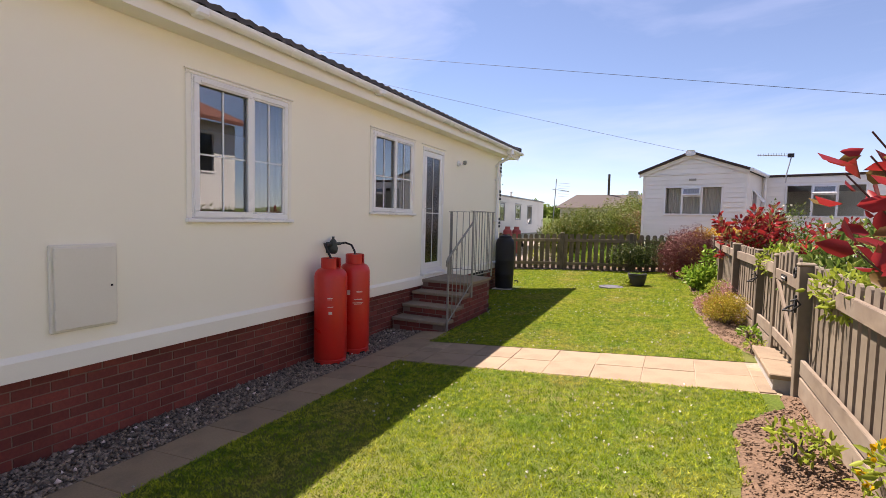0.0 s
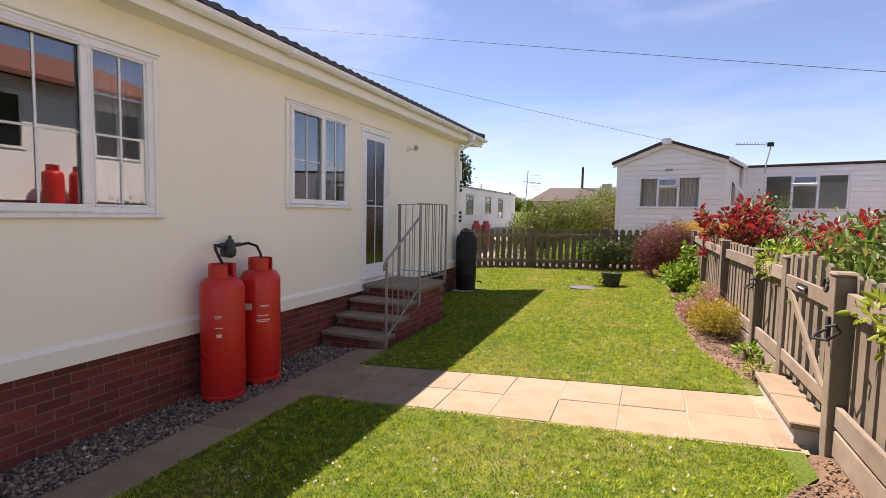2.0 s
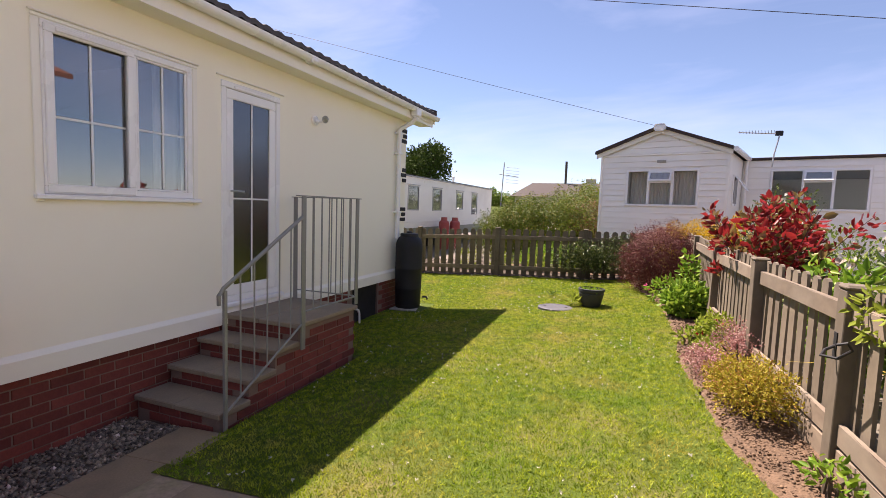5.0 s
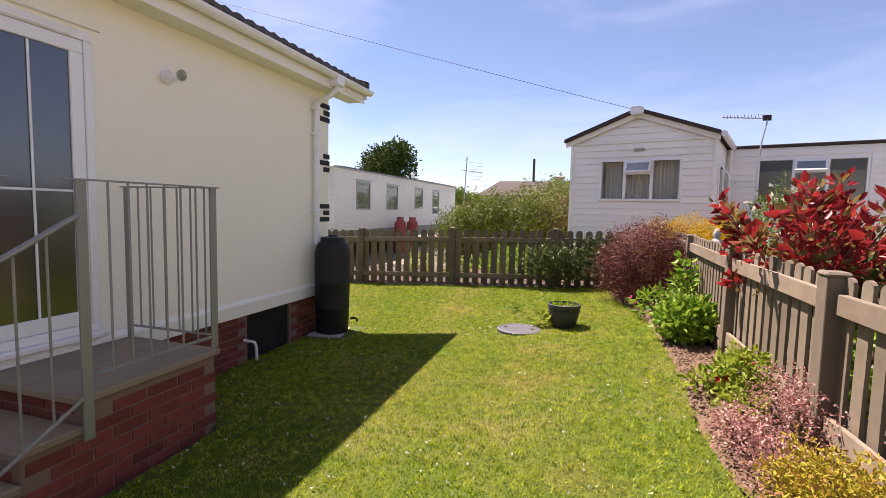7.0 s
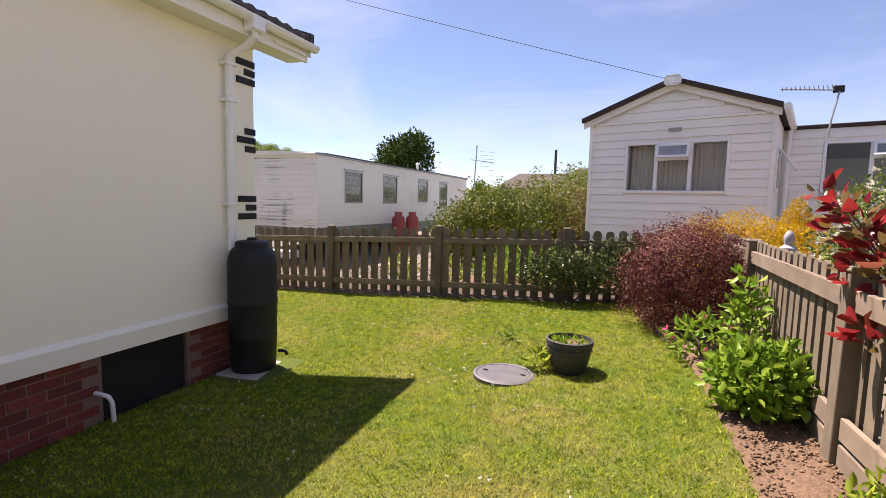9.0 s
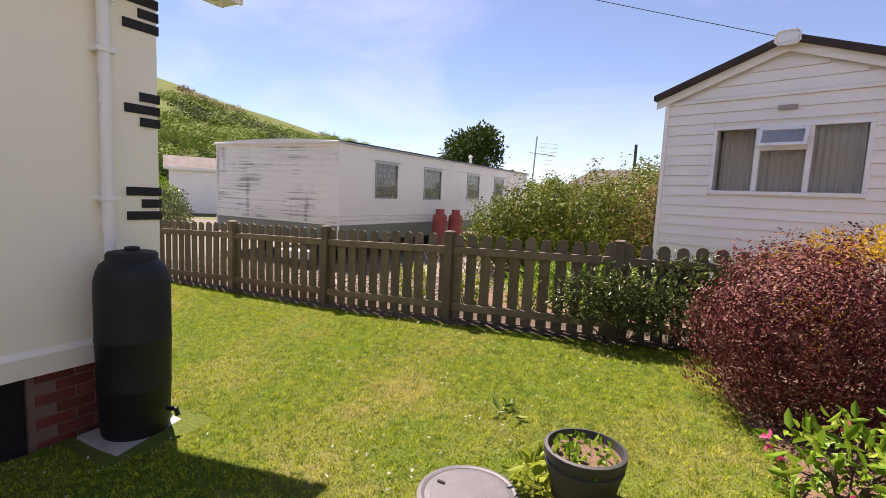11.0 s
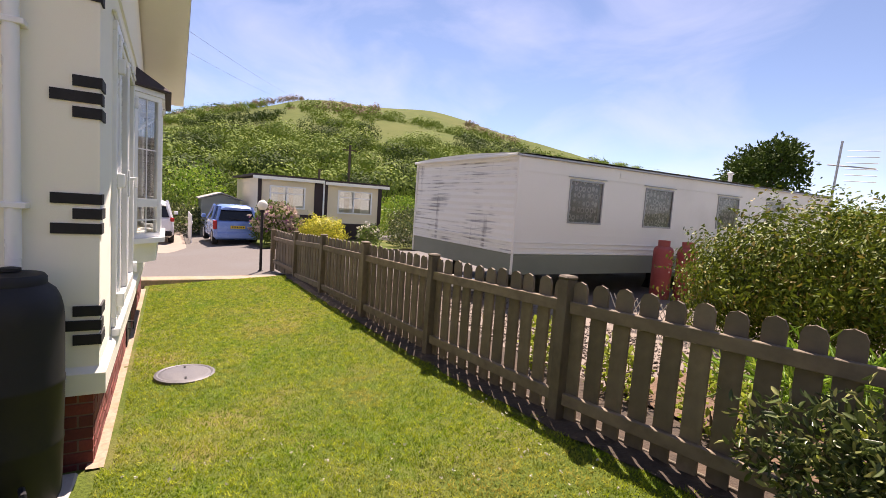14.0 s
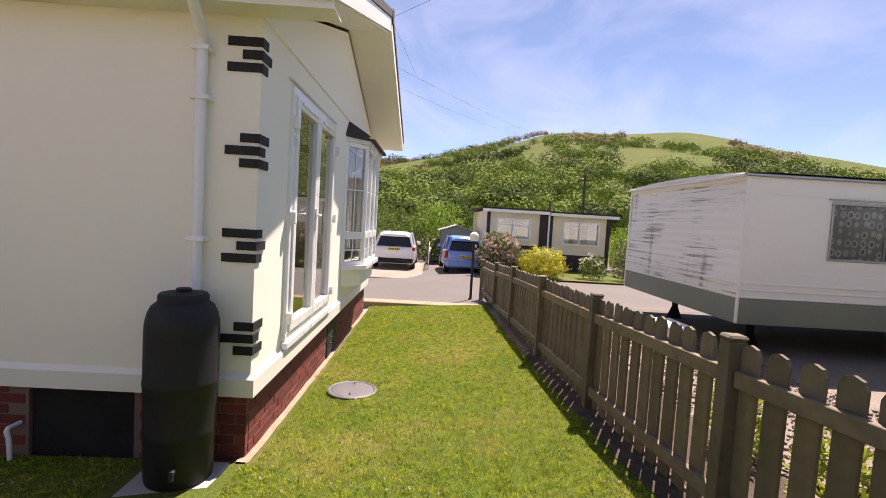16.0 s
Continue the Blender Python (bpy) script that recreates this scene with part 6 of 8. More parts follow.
for y0, y1, z0, z1 in bw:
    w = part("window", B(-22.52, -22.44, y0 - 0.05, y1 + 0.05, z0 - 0.06, z0), M["upvc"], bung, world=True)
    for a in ((y0 - 0.05, y1 + 0.05, z1, z1 + 0.06), (y0 - 0.05, y0 + 0.02, z0, z1), (y1 - 0.02, y1 + 0.05, z0, z1), ((y0 * 2 + y1) / 3 - 0.03 + 0.2, (y0 * 2 + y1) / 3 + 0.03 + 0.2, z0, z1), (y0 + 0.03, y1 - 0.03, z1 - 0.3, z1 - 0.25)):
        part("window_frame", B(-22.52, -22.46, *a), M["upvc"], w, world=True)
    part("pane", B(-22.56, -22.55, y0, y1, z0, z1), M["glass"], w, world=True).visible_shadow = False
    for a, b in ((y0, y0 + 0.35), (y1 - 0.45, y1), (y0 + 0.6, y0 + 0.85)):
        part("curtain", B(-22.72, -22.70, a, b, z0 - 0.1, z1), M["curtain"], w, world=True)


def car(name, loc, rz, L, W, Hh, paint, label, suv):
    """A parked hatchback, tail towards +x at rz = 0: lofted body, glasshouse, wheels, lights, plate."""
    ob = thing(name, label, "car", loc=loc, rz=rz)
    zb = 0.22
    hip = Hh * 0.62
    # body stations from tail (x = 0) to nose (x = -L): (x, half width, low, shoulder)
    st = [(0.02, 0.40, zb + 0.16, hip - 0.22), (-0.03, 0.46, zb + 0.06, hip - 0.06), (-0.16, 0.495, zb, hip), (-0.9, 0.5, zb - 0.02, hip), (-L * 0.55, 0.5, zb - 0.02, hip - 0.03),
          (-L * 0.72, 0.495, zb - 0.02, hip - 0.09), (-L * 0.9, 0.47, zb, hip - 0.2), (-L, 0.40, zb + 0.1, hip - 0.35)]
    bm = bmesh.new()
    prev = None
    for x, hw, lo, hi in st:
        w = hw * W
        sec = [(-w * 0.86, lo), (-w, lo + 0.12), (-w, (lo + hi) / 2), (-w * 0.96, hi - 0.03), (-w * 0.9, hi), (w * 0.9, hi), (w * 0.96, hi - 0.03), (w, (lo + hi) / 2), (w, lo + 0.12), (w * 0.86, lo)]
        row = [bm.verts.new((x, y, z)) for y, z in sec]
        if prev:
            for i in range(10):
                bm.faces.new((prev[i], prev[(i + 1) % 10], row[(i + 1) % 10], row[i]))
        else:
            bm.faces.new(row)
        prev = row
    bm.faces.new(prev)
    body = part("body", bm, M[paint], ob, smooth=True)
    # glasshouse and roof
    bm = bmesh.new()
    gl = [(-0.10, hip - 0.01, 0.43), (-0.36, Hh - 0.10, 0.345), (-L * 0.45, Hh - 0.08, 0.36), (-L * 0.70, hip - 0.05, 0.42)]
    ra = [[bm.verts.new((x, s * hw * W, z)) for s in (-1, 1)] for x, z, hw in gl]
    lowr = [[bm.verts.new((x, s * 0.445 * W, hip - 0.06)) for s in (-1, 1)] for x in (-0.10, -0.45, -L * 0.45, -L * 0.70)]
    for i in range(3):
        bm.faces.new((ra[i][0], ra[i][1], ra[i + 1][1], ra[i + 1][0]))
        for s in (0, 1):
            bm.faces.new((ra[i][s], ra[i + 1][s], lowr[i + 1][s], lowr[i][s]))
    part("glasshouse", bm, M["carglass"], ob, "dark tinted windows")
    bm = bmesh.new()
    rr = [(-0.24, Hh - 0.11, 0.35), (-0.34, Hh - 0.04, 0.36), (-0.7, Hh, 0.365), (-L * 0.40, Hh - 0.01, 0.36), (-L * 0.49, Hh - 0.07, 0.36)]
    ring = []
    for x, z, hw in rr:
        ring.append([bm.verts.new((x, y * hw * W, z - d)) for y, d in ((-1, 0.075), (-0.72, 0.0), (0.72, 0.0), (1, 0.075))] + [bm.verts.new((x, y * hw * W, z - 0.10)) for y in (1, -1)])
    for a, b in zip(ring, ring[1:]):
        for i in range(6):
            bm.faces.new((a[i], a[(i + 1) % 6], b[(i + 1) % 6], b[i]))
    bm.faces.new(ring[0])
    bm.faces.new(ring[-1])
    part("roof", bm, M[paint], ob, smooth=True)
    for s in (-1, 1):
        for (xa, za, ha), (xb, zb_, hb) in (((-0.12, hip - 0.02, 0.437), (-0.35, Hh - 0.09, 0.35)), ((-L * 0.71, hip - 0.06, 0.43), (-L * 0.46, Hh - 0.07, 0.362)), ((-L * 0.32, hip - 0.04, 0.447), (-L * 0.32, Hh - 0.07, 0.365))):
            part("pillar", tube(bmesh.new(), [(xa, s * ha * W, za), (xb, s * hb * W, zb_)], 0.055, 8), M[paint], ob)
        part("tail_light", B(-0.12, 0.035, s * 0.475 * W - 0.09, s * 0.475 * W + 0.045, hip - (0.16 if suv else 0.34), hip - 0.02, bevel=0.02), M["redlight"], ob)
        for xw in (-0.62, -L + 0.72):
            bm = lathe(bmesh.new(), [(0.10, -0.1), (0.28, -0.1), (0.305, -0.07), (0.305, 0.07), (0.28, 0.1), (0.10, 0.1)], 22)
            bm.transform(pose(xw, s * (0.5 * W - 0.10), 0.305, 90, 0, 0))
            wh = part("wheel", bm, M["tyre"], ob)
            bm = lathe(bmesh.new(), [(0.02, -0.102), (0.19, -0.102), (0.20, -0.08)], 18)
            bm.transform(pose(xw, s * (0.5 * W - 0.10), 0.305, 90 * s, 0, 0))
            part("rim", bm, M["alu"], wh)
        part("door_mirror", B(-L * 0.66, -L * 0.63, s * 0.5 * W, s * 0.5 * W + s * 0.16, hip - 0.02, hip + 0.12, bevel=0.02), M[paint], ob)
    part("bumper", B(-0.25, 0.075, -0.46 * W, 0.46 * W, zb + 0.06, zb + (0.26 if suv else 0.30), bevel=0.04), M["tyre"] if suv else M[paint], ob)
    pl = part("number_plate", B(0.04 if not suv else 0.035, 0.055 if not suv else 0.05, -0.26, 0.26, hip - 0.30 if not suv else hip - 0.17, hip - 0.19 if not suv else hip - 0.06, bevel=0.004), M["plate"], ob, "yellow rear number plate")
    zc = (hip - 0.245) if not suv else (hip - 0.115)
    for k in range(7):
        x0 = -0.22 + k * 0.064 + (0.02 if k > 3 else 0)
        part("character", B(0.0555 if not suv else 0.0505, 0.058 if not suv else 0.053, x0, x0 + 0.035, zc - 0.035, zc + 0.035), M["tyre"], pl)
    part("rear_wiper", tube(bmesh.new(), [(-0.10, 0.05, hip + 0.03), (-0.16, -0.3, hip + 0.10)], 0.012, 5), M["tyre"], ob)
    return ob


car("hatchback_car", (-19.35, 14.05, gz(-20, 13.5) - 0.03), 4, 3.5, 1.62, 1.55, "blue", "small light blue hatchback parked on the road", False)
car("suv_car", (-20.3, 11.05, gz(-18, 11) + 0.02), 0, 4.4, 1.82, 1.60, "whitecar", "white sport utility car parked on the driveway", True)

shed = thing("garden_shed", "grey-green shed with a shallow pitched roof", "shed", loc=(-25.0, 13.95, -0.4))
bm = bmesh.new()
prof = [(-0.85, 0.0), (0.85, 0.0), (0.85, 1.78), (0, 2.05), (-0.85, 1.78)]
a_, b_ = [[bm.verts.new((x, y, z)) for y, z in prof] for x in (0.0, -2.5)]
bm.faces.new(a_)
bm.faces.new(b_)
for i in range(5):
    bm.faces.new((a_[i], a_[(i + 1) % 5], b_[(i + 1) % 5], b_[i]))
part("body", bm, M["shed"], shed)
for s in (1, -1):
    bm = bmesh.new()
    vs = [bm.verts.new((x, s * y, z)) for x in (0.12, -2.6) for y, z in ((0, 2.13), (0.98, 1.81), (0.98, 1.76), (0, 2.08))]
    for f in ((0, 1, 2, 3), (4, 5, 6, 7), (0, 1, 5, 4), (1, 2, 6, 5), (2, 3, 7, 6), (3, 0, 4, 7)):
        bm.faces.new([vs[i] for i in f])
    part("roof", bm, M["concrete"], shed)
for y in (12.55,):
    fp = thing("driveway_fence", "low white picket fence beside the driveway", "fence", loc=(-21, y, -0.35))
    for k in range(7):
        part("pale", B(-k * 0.5 - 0.06, -k * 0.5 + 0.06, -0.02, 0.02, 0, 1.15, bevel=0.01), M["clad"], fp)
    part("rail", B(-3.1, 0.1, 0.021, 0.05, 0.8, 0.88), M["clad"], fp)

lampp = thing("garden_lamp_post", "short black garden lamp post with opal globe", "lamp post", loc=(-11.65, 13.68, gz(-11.65, 13.68) - 0.04))
part("post", tube(bmesh.new(), [(0, 0, 0), (0, 0, 1.45)], 0.032, 10), M["quoin"], lampp)
part("base", lathe(bmesh.new(), [(0.07, 0), (0.07, 0.03), (0.04, 0.06)], 12), M["quoin"], lampp)
part("collar", lathe(bmesh.new(), [(0.05, 1.44), (0.06, 1.47), (0.03, 1.5)], 12), M["quoin"], lampp)
part("globe", lathe(bmesh.new(), [(0.02, 1.48), *[(0.12 * math.sin(a), 1.60 - 0.12 * math.cos(a)) for a in [math.pi * i / 10 for i in range(2, 10)]], (0.01, 1.72)], 18), M["globe"], lampp, smooth=True)

pole = thing("telegraph_pole", "dark wooden telegraph pole", "telegraph pole", loc=(-41, 25.5, -0.2))
part("pole", tube(bmesh.new(), [(0, 0, 0), (0, 0, 6.7)], 0.14, 8, 0.11), M["bark"], pole)
part("cross_arm", B(-0.06, 0.06, -0.6, 0.6, 6.2, 6.3), M["bark"], pole)
cr = thing("crane_mast", "thin dark mast behind the bungalow roof", "mast", loc=(-31, 20.2, 2.4))
part("mast", tube(bmesh.new(), [(0, 0, 0), (0, 0, 1.2)], 0.08, 6), M["bark"], cr)


def cable(pts, label):
    ob = thing("overhead_cable", label, "cable", loc=pts[0], group="overhead cables")
    P = []
    a, b = Vector(pts[0]), Vector(pts[1])
    for i in range(25):
        f = i / 24
        P.append(a.lerp(b, f) - a - Vector((0, 0, pts[2] * 4 * f * (1 - f))))
    part("wire", tube(bmesh.new(), P, 0.0045, 5), M["wire"], ob)


cable(((-30, 11.3, 10.45), (16, 11.15, 1.85), 0.15), "thin dark overhead cable across the sky")
cable(((-16, 9.8, 7.9), (1.14, 16.5, 3.82), 0.1), "thin dark overhead cable running to the bungalow gable")
cable(((-62, 26.0, 13.6), (-9, 9.0, 6.0), 0.35), "thin dark overhead cable over the park home")
cable(((-62, 25.0, 13.2), (-9, 7.6, 6.0), 0.5), "thin dark overhead cable over the park home")

# far roofs to the north
far_b = thing("far_bungalow", "distant bungalow with a brown tiled roof and chimney", "bungalow", loc=(-4.6, 46, 0))
part("wall", B(-4.5, 4.5, 0, 6, -0.5, 3.1), M["palefar"], far_b)
bm = bmesh.new()
vs = [bm.verts.new(p) for p in ((-4.9, -0.4, 3.0), (4.9, -0.4, 3.0), (4.9, 6.4, 3.0), (-4.9, 6.4, 3.0), (-3.6, 3, 4.35), (4.9, 3, 4.35))]
for f in ((0, 1, 5, 4), (1, 2, 5), (2, 3, 4, 5), (3, 0, 4), (0, 1, 2, 3)):
    bm.faces.new([vs[i] for i in f])
part("roof", bm, M["h2trim"], far_b)
part("chimney", B(1.4, 2.2, 0.3, 1.0, 3.2, 4.6, bevel=0.03), M["palefar"], far_b)
part("flue", tube(bmesh.new(), [(-0.6, 3, 4.3), (-0.6, 3, 6.3)], 0.12, 6), M["bark"], far_b)
far_w = thing("far_car", "pale silver car parked far behind the caravan", "car", loc=(-5.0, 33, 0.2), rz=80)
k = copy_thing(bpy.data.objects["suv_car"], pose(-3.7, 34.0, 0.25, 0, 0, 95))
tagged(k, "pale car parked far behind the caravan", "car")
bpy.data.objects.remove(far_w)

park = thing("far_park_home", "distant white park home with a brown pitched roof", "park home", loc=(-28.2, 30.2, -0.7), rz=58.7)
part("wall", B(-3, 3, 0, 5, -0.5, 3.55), M["clad"], park)
bm = bmesh.new()
vs = [bm.verts.new(p) for p in ((-3.3, -0.35, 3.5), (3.3, -0.35, 3.5), (3.3, 5.35, 3.5), (-3.3, 5.35, 3.5), (-3.3, 2.5, 4.35), (3.3, 2.5, 4.35))]
for f in ((0, 1, 5, 4), (1, 2, 5), (2, 3, 4, 5), (3, 0, 4), (0, 1, 2, 3)):
    bm.faces.new([vs[i] for i in f])
part("roof", bm, M["h2trim"], park)
part("fascia", B(-3.3, 3.3, -0.375, -0.352, 3.36, 3.52), M["trim"], park)

# neighbour's home opposite, met in the window reflections
nb = thing("neighbour_home", "white park home with a red-brown roof", "park home", loc=(6.3, 6.0, 0.4))
nw = [(1.5, 2.8, 1.75, 2.75), (6.0, 7.3, 1.75, 2.75), (8.7, 9.7, 1.75, 2.75)]
part("wall", wall_mesh(-3, 10.4, 0.7, 3.1, nw, lambda u, d, z: (6.3 + d, u, z), 0.14), M["clad"], nb, world=True)
part("wall", B(6.44, 12, -3, -2.86, 0.7, 3.1), M["clad"], nb, world=True)
part("wall", B(6.44, 12, 10.26, 10.4, 0.7, 3.1), M["clad"], nb, world=True)
part("wall", B(11.86, 12, -2.86, 10.26, 0.7, 3.1), M["clad"], nb, world=True)
part("plinth", B(6.32, 12, -3, 10.4, -1.2, 0.7), M["brick_far"], nb, world=True)
for s, ex in ((-1, 5.9), (1, 12.4)):
    bm = bmesh.new()
    vs = [bm.verts.new((x, y, z)) for y in (-3.3, 10.7) for x, z in ((9.15, 4.4), (ex, 3.15), (ex, 3.05), (9.15, 4.3))]
    for f in ((0, 1, 2, 3), (4, 5, 6, 7), (0, 1, 5, 4), (1, 2, 6, 5), (2, 3, 7, 6), (3, 0, 4, 7)):
        bm.faces.new([vs[i] for i in f])
    part("roof", bm, M["roof_red"], nb, world=True)
for y0, y1, z0, z1 in nw:
    w = part("window", B(6.28, 6.34, y0 - 0.04, y1 + 0.04, z0 - 0.05, z0), M["upvc"], nb, world=True)
    part("pane", B(6.38, 6.39, y0, y1, z0, z1), M["carglass"], w, world=True)
    part("mullion", B(6.29, 6.34, (y0 + y1) / 2 - 0.03, (y0 + y1) / 2 + 0.03, z0, z1), M["upvc"], w, world=True)
nb.location = (4.7, 6.0, 1.5)
terrace = thing("terrace", "raised pale concrete terrace before the neighbouring home", "terrace", loc=(4.1, 6.0, 0.3), kind="structure")
part("slab", B(3.55, 4.70, 3.0, 9.0, 0.2, 1.28, bevel=0.01), M["concrete"], terrace, world=True)
for x, y in ((4.35, 7.62), (4.35, 8.12)):
    k = copy_thing(bpy.data.objects["gas_cylinder"], pose(x, y, 1.28, 0, 0, 180))
    tagged(k, "tall red gas cylinder against the neighbouring home", group="gas cylinders at the neighbour")


# ---- plants ----
def leaves(name, P, D, S, width, material, parent, fold=0.25, simple=False, seed=0, face=None):
    """Many leaves in one mesh: at P, pointing along D, S long; each its own island."""
    rg = np.random.RandomState(seed)
    P, D, S = np.asarray(P, float), np.asarray(D, float), np.asarray(S, float)[:, None]
    D = D / np.maximum(np.linalg.norm(D, axis=1, keepdims=True), 1e-6)
    ref = rg.normal(size=P.shape) if face is None else np.asarray(face, float)
    side = np.cross(D, ref)
    side /= np.maximum(np.linalg.norm(side, axis=1, keepdims=True), 1e-6)
    nrm = np.cross(side, D)
    wv = side * S * width * 0.5
    up = nrm * S * width * fold
    n = len(P)
    if simple:
        V = np.stack([P, P + D * S * 0.45 + wv + up, P + D * S, P + D * S * 0.45 - wv + up], 1).reshape(-1, 3)
        F = (np.arange(n)[:, None] * 4 + np.array([0, 1, 2, 3])[None]).reshape(-1, 4)
    else:
        V = np.stack([P, P + D * S * 0.3 + wv * 0.9 + up, P + D * S * 0.68 + wv * 0.8 + up * 0.9, P + D * S - nrm * S * 0.06,
                      P + D * S * 0.68 - wv * 0.8 + up * 0.9, P + D * S * 0.3 - wv * 0.9 + up], 1).reshape(-1, 3)
        F = (np.arange(n)[:, None, None] * 6 + np.array([[0, 1, 2, 3], [0, 3, 4, 5]])[None]).reshape(-1, 4)
    ob = new(name, np_mesh(name, V, F, material))
    if parent is not None:
        ob.parent = parent
    return ob


def lumpy(rg, n, radii_, lump=0.28, depth=0.35, flat=0.0, freq=2.2):
    """Points through the outer part of an uneven rounded mass, with outward ways."""
    d = rg.normal(size=(n, 3))
    d /= np.linalg.norm(d, axis=1, keepdims=True)
    off = rg.uniform(0, 50)
    k = np.array([noise.noise(Vector(v * freq) + Vector((off, off, off))) + 0.5 * noise.noise(Vector(v * freq * 2.6) + Vector((off, 0, off))) for v in d])
    r = (1 + lump * k) * (1 - depth * rg.uniform(0, 1, n) ** 1.6)
    p = d * r[:, None] * np.array(radii_)
    return p, d


def bush(name, label, loc, radii_, n, leaf, width, material, lift=0.75, lump=0.28, depth=0.45, droop=0.2, group="", stems=5, simple=False, seed=1, extra=None, cat="shrub", freq=2.2, cut=-0.85, facing=0.0):
    ob = thing(name, label, cat, loc=loc, group=group)
    rg = np.random.RandomState(seed)
    p, d = lumpy(rg, n, radii_, lump, depth, freq=freq)
    p = p + np.array([0, 0, radii_[2] * lift])
    keep = (p[:, 2] > 0.02) & (d[:, 2] > cut)
    p, d = p[keep], d[keep]
    D = 0.7 * d + rg.normal(size=d.shape) * 0.85 + np.array([0, 0, 0.35 - droop])
    if facing:
        D = np.cross(d, rg.normal(size=d.shape)) + np.array([0, 0, -0.2])
    leaves("crown", p, D, leaf * rg.uniform(0.6, 1.25, len(p)), width, material, ob, simple=simple, seed=seed,
           face=d + rg.normal(size=d.shape) * facing if facing else None)
    for i in range(stems):
        a = 2 * math.pi * (i + rg.uniform(-0.3, 0.3)) / stems
        e = (radii_[0] * 0.6 * math.cos(a), radii_[1] * 0.6 * math.sin(a), radii_[2] * rg.uniform(0.8, 1.3))
        part("stem", tube(bmesh.new(), [(0.04 * math.cos(a), 0.04 * math.sin(a), -0.03), (e[0] * 0.45, e[1] * 0.45, e[2] * 0.5), e], 0.014, 5, 0.005), M["bark"], ob)
    if extra:
        mat2, n2, size2, nm, share = extra
        q, dq = lumpy(rg, n2, radii_, lump, share, freq=freq)
        q = q * 1.03 + np.array([0, 0, radii_[2] * lift])
        kk = (q[:, 2] > 0.05) & (dq[:, 2] > -0.3)
        q, dq = q[kk], dq[kk]
        qs, ds = [], []
        for _ in range(5):
            qs.append(q + rg.normal(size=q.shape) * size2 * 0.15)
            ds.append(rg.normal(size=q.shape) + dq)
        leaves(nm, np.concatenate(qs), np.concatenate(ds), size2 * rg.uniform(0.7, 1.2, 5 * len(q)), 0.8, M[mat2], ob, seed=seed + 7)["kind"] = "stuff"
    return ob


def photinia(label, loc, tips, seed, leaf=0.10, stem_r=0.012, per=46, group="", near=0.55):
    """Long stems from the base to each tip, leaves whorled towards the ends."""
    ob = thing("photinia_bush", label, "shrub", loc=loc, group=group)
    rg = np.random.RandomState(seed)
    P, D, S = [], [], []
    for t in tips:
        t = Vector(t)
        mid = Vector((t.x * 0.35, t.y * 0.35, t.z * 0.6))
        pts = [Vector((0, 0, 0)) * (1 - f) ** 2 + mid * 2 * f * (1 - f) + t * f * f for f in [i / 8 for i in range(9)]]
        part("stem", tube(bmesh.new(), pts, stem_r, 5, 0.003), M["stem"], ob)
        for k in range(per):
            f = 1 - near * rg.uniform() ** 1.3
            i = min(7, int(f * 8))
            p = pts[i].lerp(pts[i + 1], f * 8 - i) if i < 8 else pts[-1]
            way = (pts[min(i + 1, 8)] - pts[i]).normalized()
            r = Vector(rg.normal(size=3)).cross(way).normalized()
            twig = r * rg.uniform(0, 0.10)
            P.append(p + twig)
            D.append(r * 1.0 + way * rg.uniform(0.2, 1.2) + Vector((0, 0, 0.1)))
            S.append(leaf * rg.uniform(0.55, 1.25))
    leaves("crown", P, D, S, 0.58, M["l_red"], ob, fold=0.2, seed=seed)
    return ob


rg0 = np.random.RandomState(5)
root = Vector((2.15, 2.55, 0.46))
near_tips = [Vector((rg0.uniform(1.33, 1.85), rg0.uniform(2.2, 2.85), rg0.uniform(1.55, 2.10))) - root for k in range(15)]
near_tips += [Vector(p) - root for p in ((1.32, 2.3, 1.64), (1.36, 2.4, 2.02), (1.42, 2.35, 1.88), (1.58, 2.4, 1.42))]
photinia("red-leaved photinia leaning over the fence", tuple(root), near_tips, 3, leaf=0.10, stem_r=0.006, per=13, group="photinias", near=0.3)
tips = [(float(np.clip(rg0.normal() * 0.32, -0.62, 0.8)), float(np.clip(rg0.normal() * 0.46, -1.0, 0.62)), rg0.uniform(0.62, 1.38) + (0.2 if k % 9 == 0 else 0)) for k in range(58)]
photinia("red-leaved photinia bush behind the picket fence", (2.08, 10.2, 0.5), tips, 8, leaf=0.10, per=52, group="photinias")
tips = [(-0.15, -0.35, 1.2), (0.15, -0.1, 1.3), (0.0, 0.35, 1.15), (0.3, 0.3, 1.25), (-0.25, 0.1, 1.05), (0.35, -0.4, 1.1)]
photinia("red shoots of a young photinia among the shrubs", (2.45, 7.45, 0.5), tips, 9, leaf=0.09, per=26, group="photinias", near=0.3)
bush("photinia_underleaf", "green lower leaves of the photinia", (2.15, 10.2, 0.5), (0.45, 0.65, 0.5), 900, 0.09, 0.45, M["l_dark"], lift=1.0, seed=21)

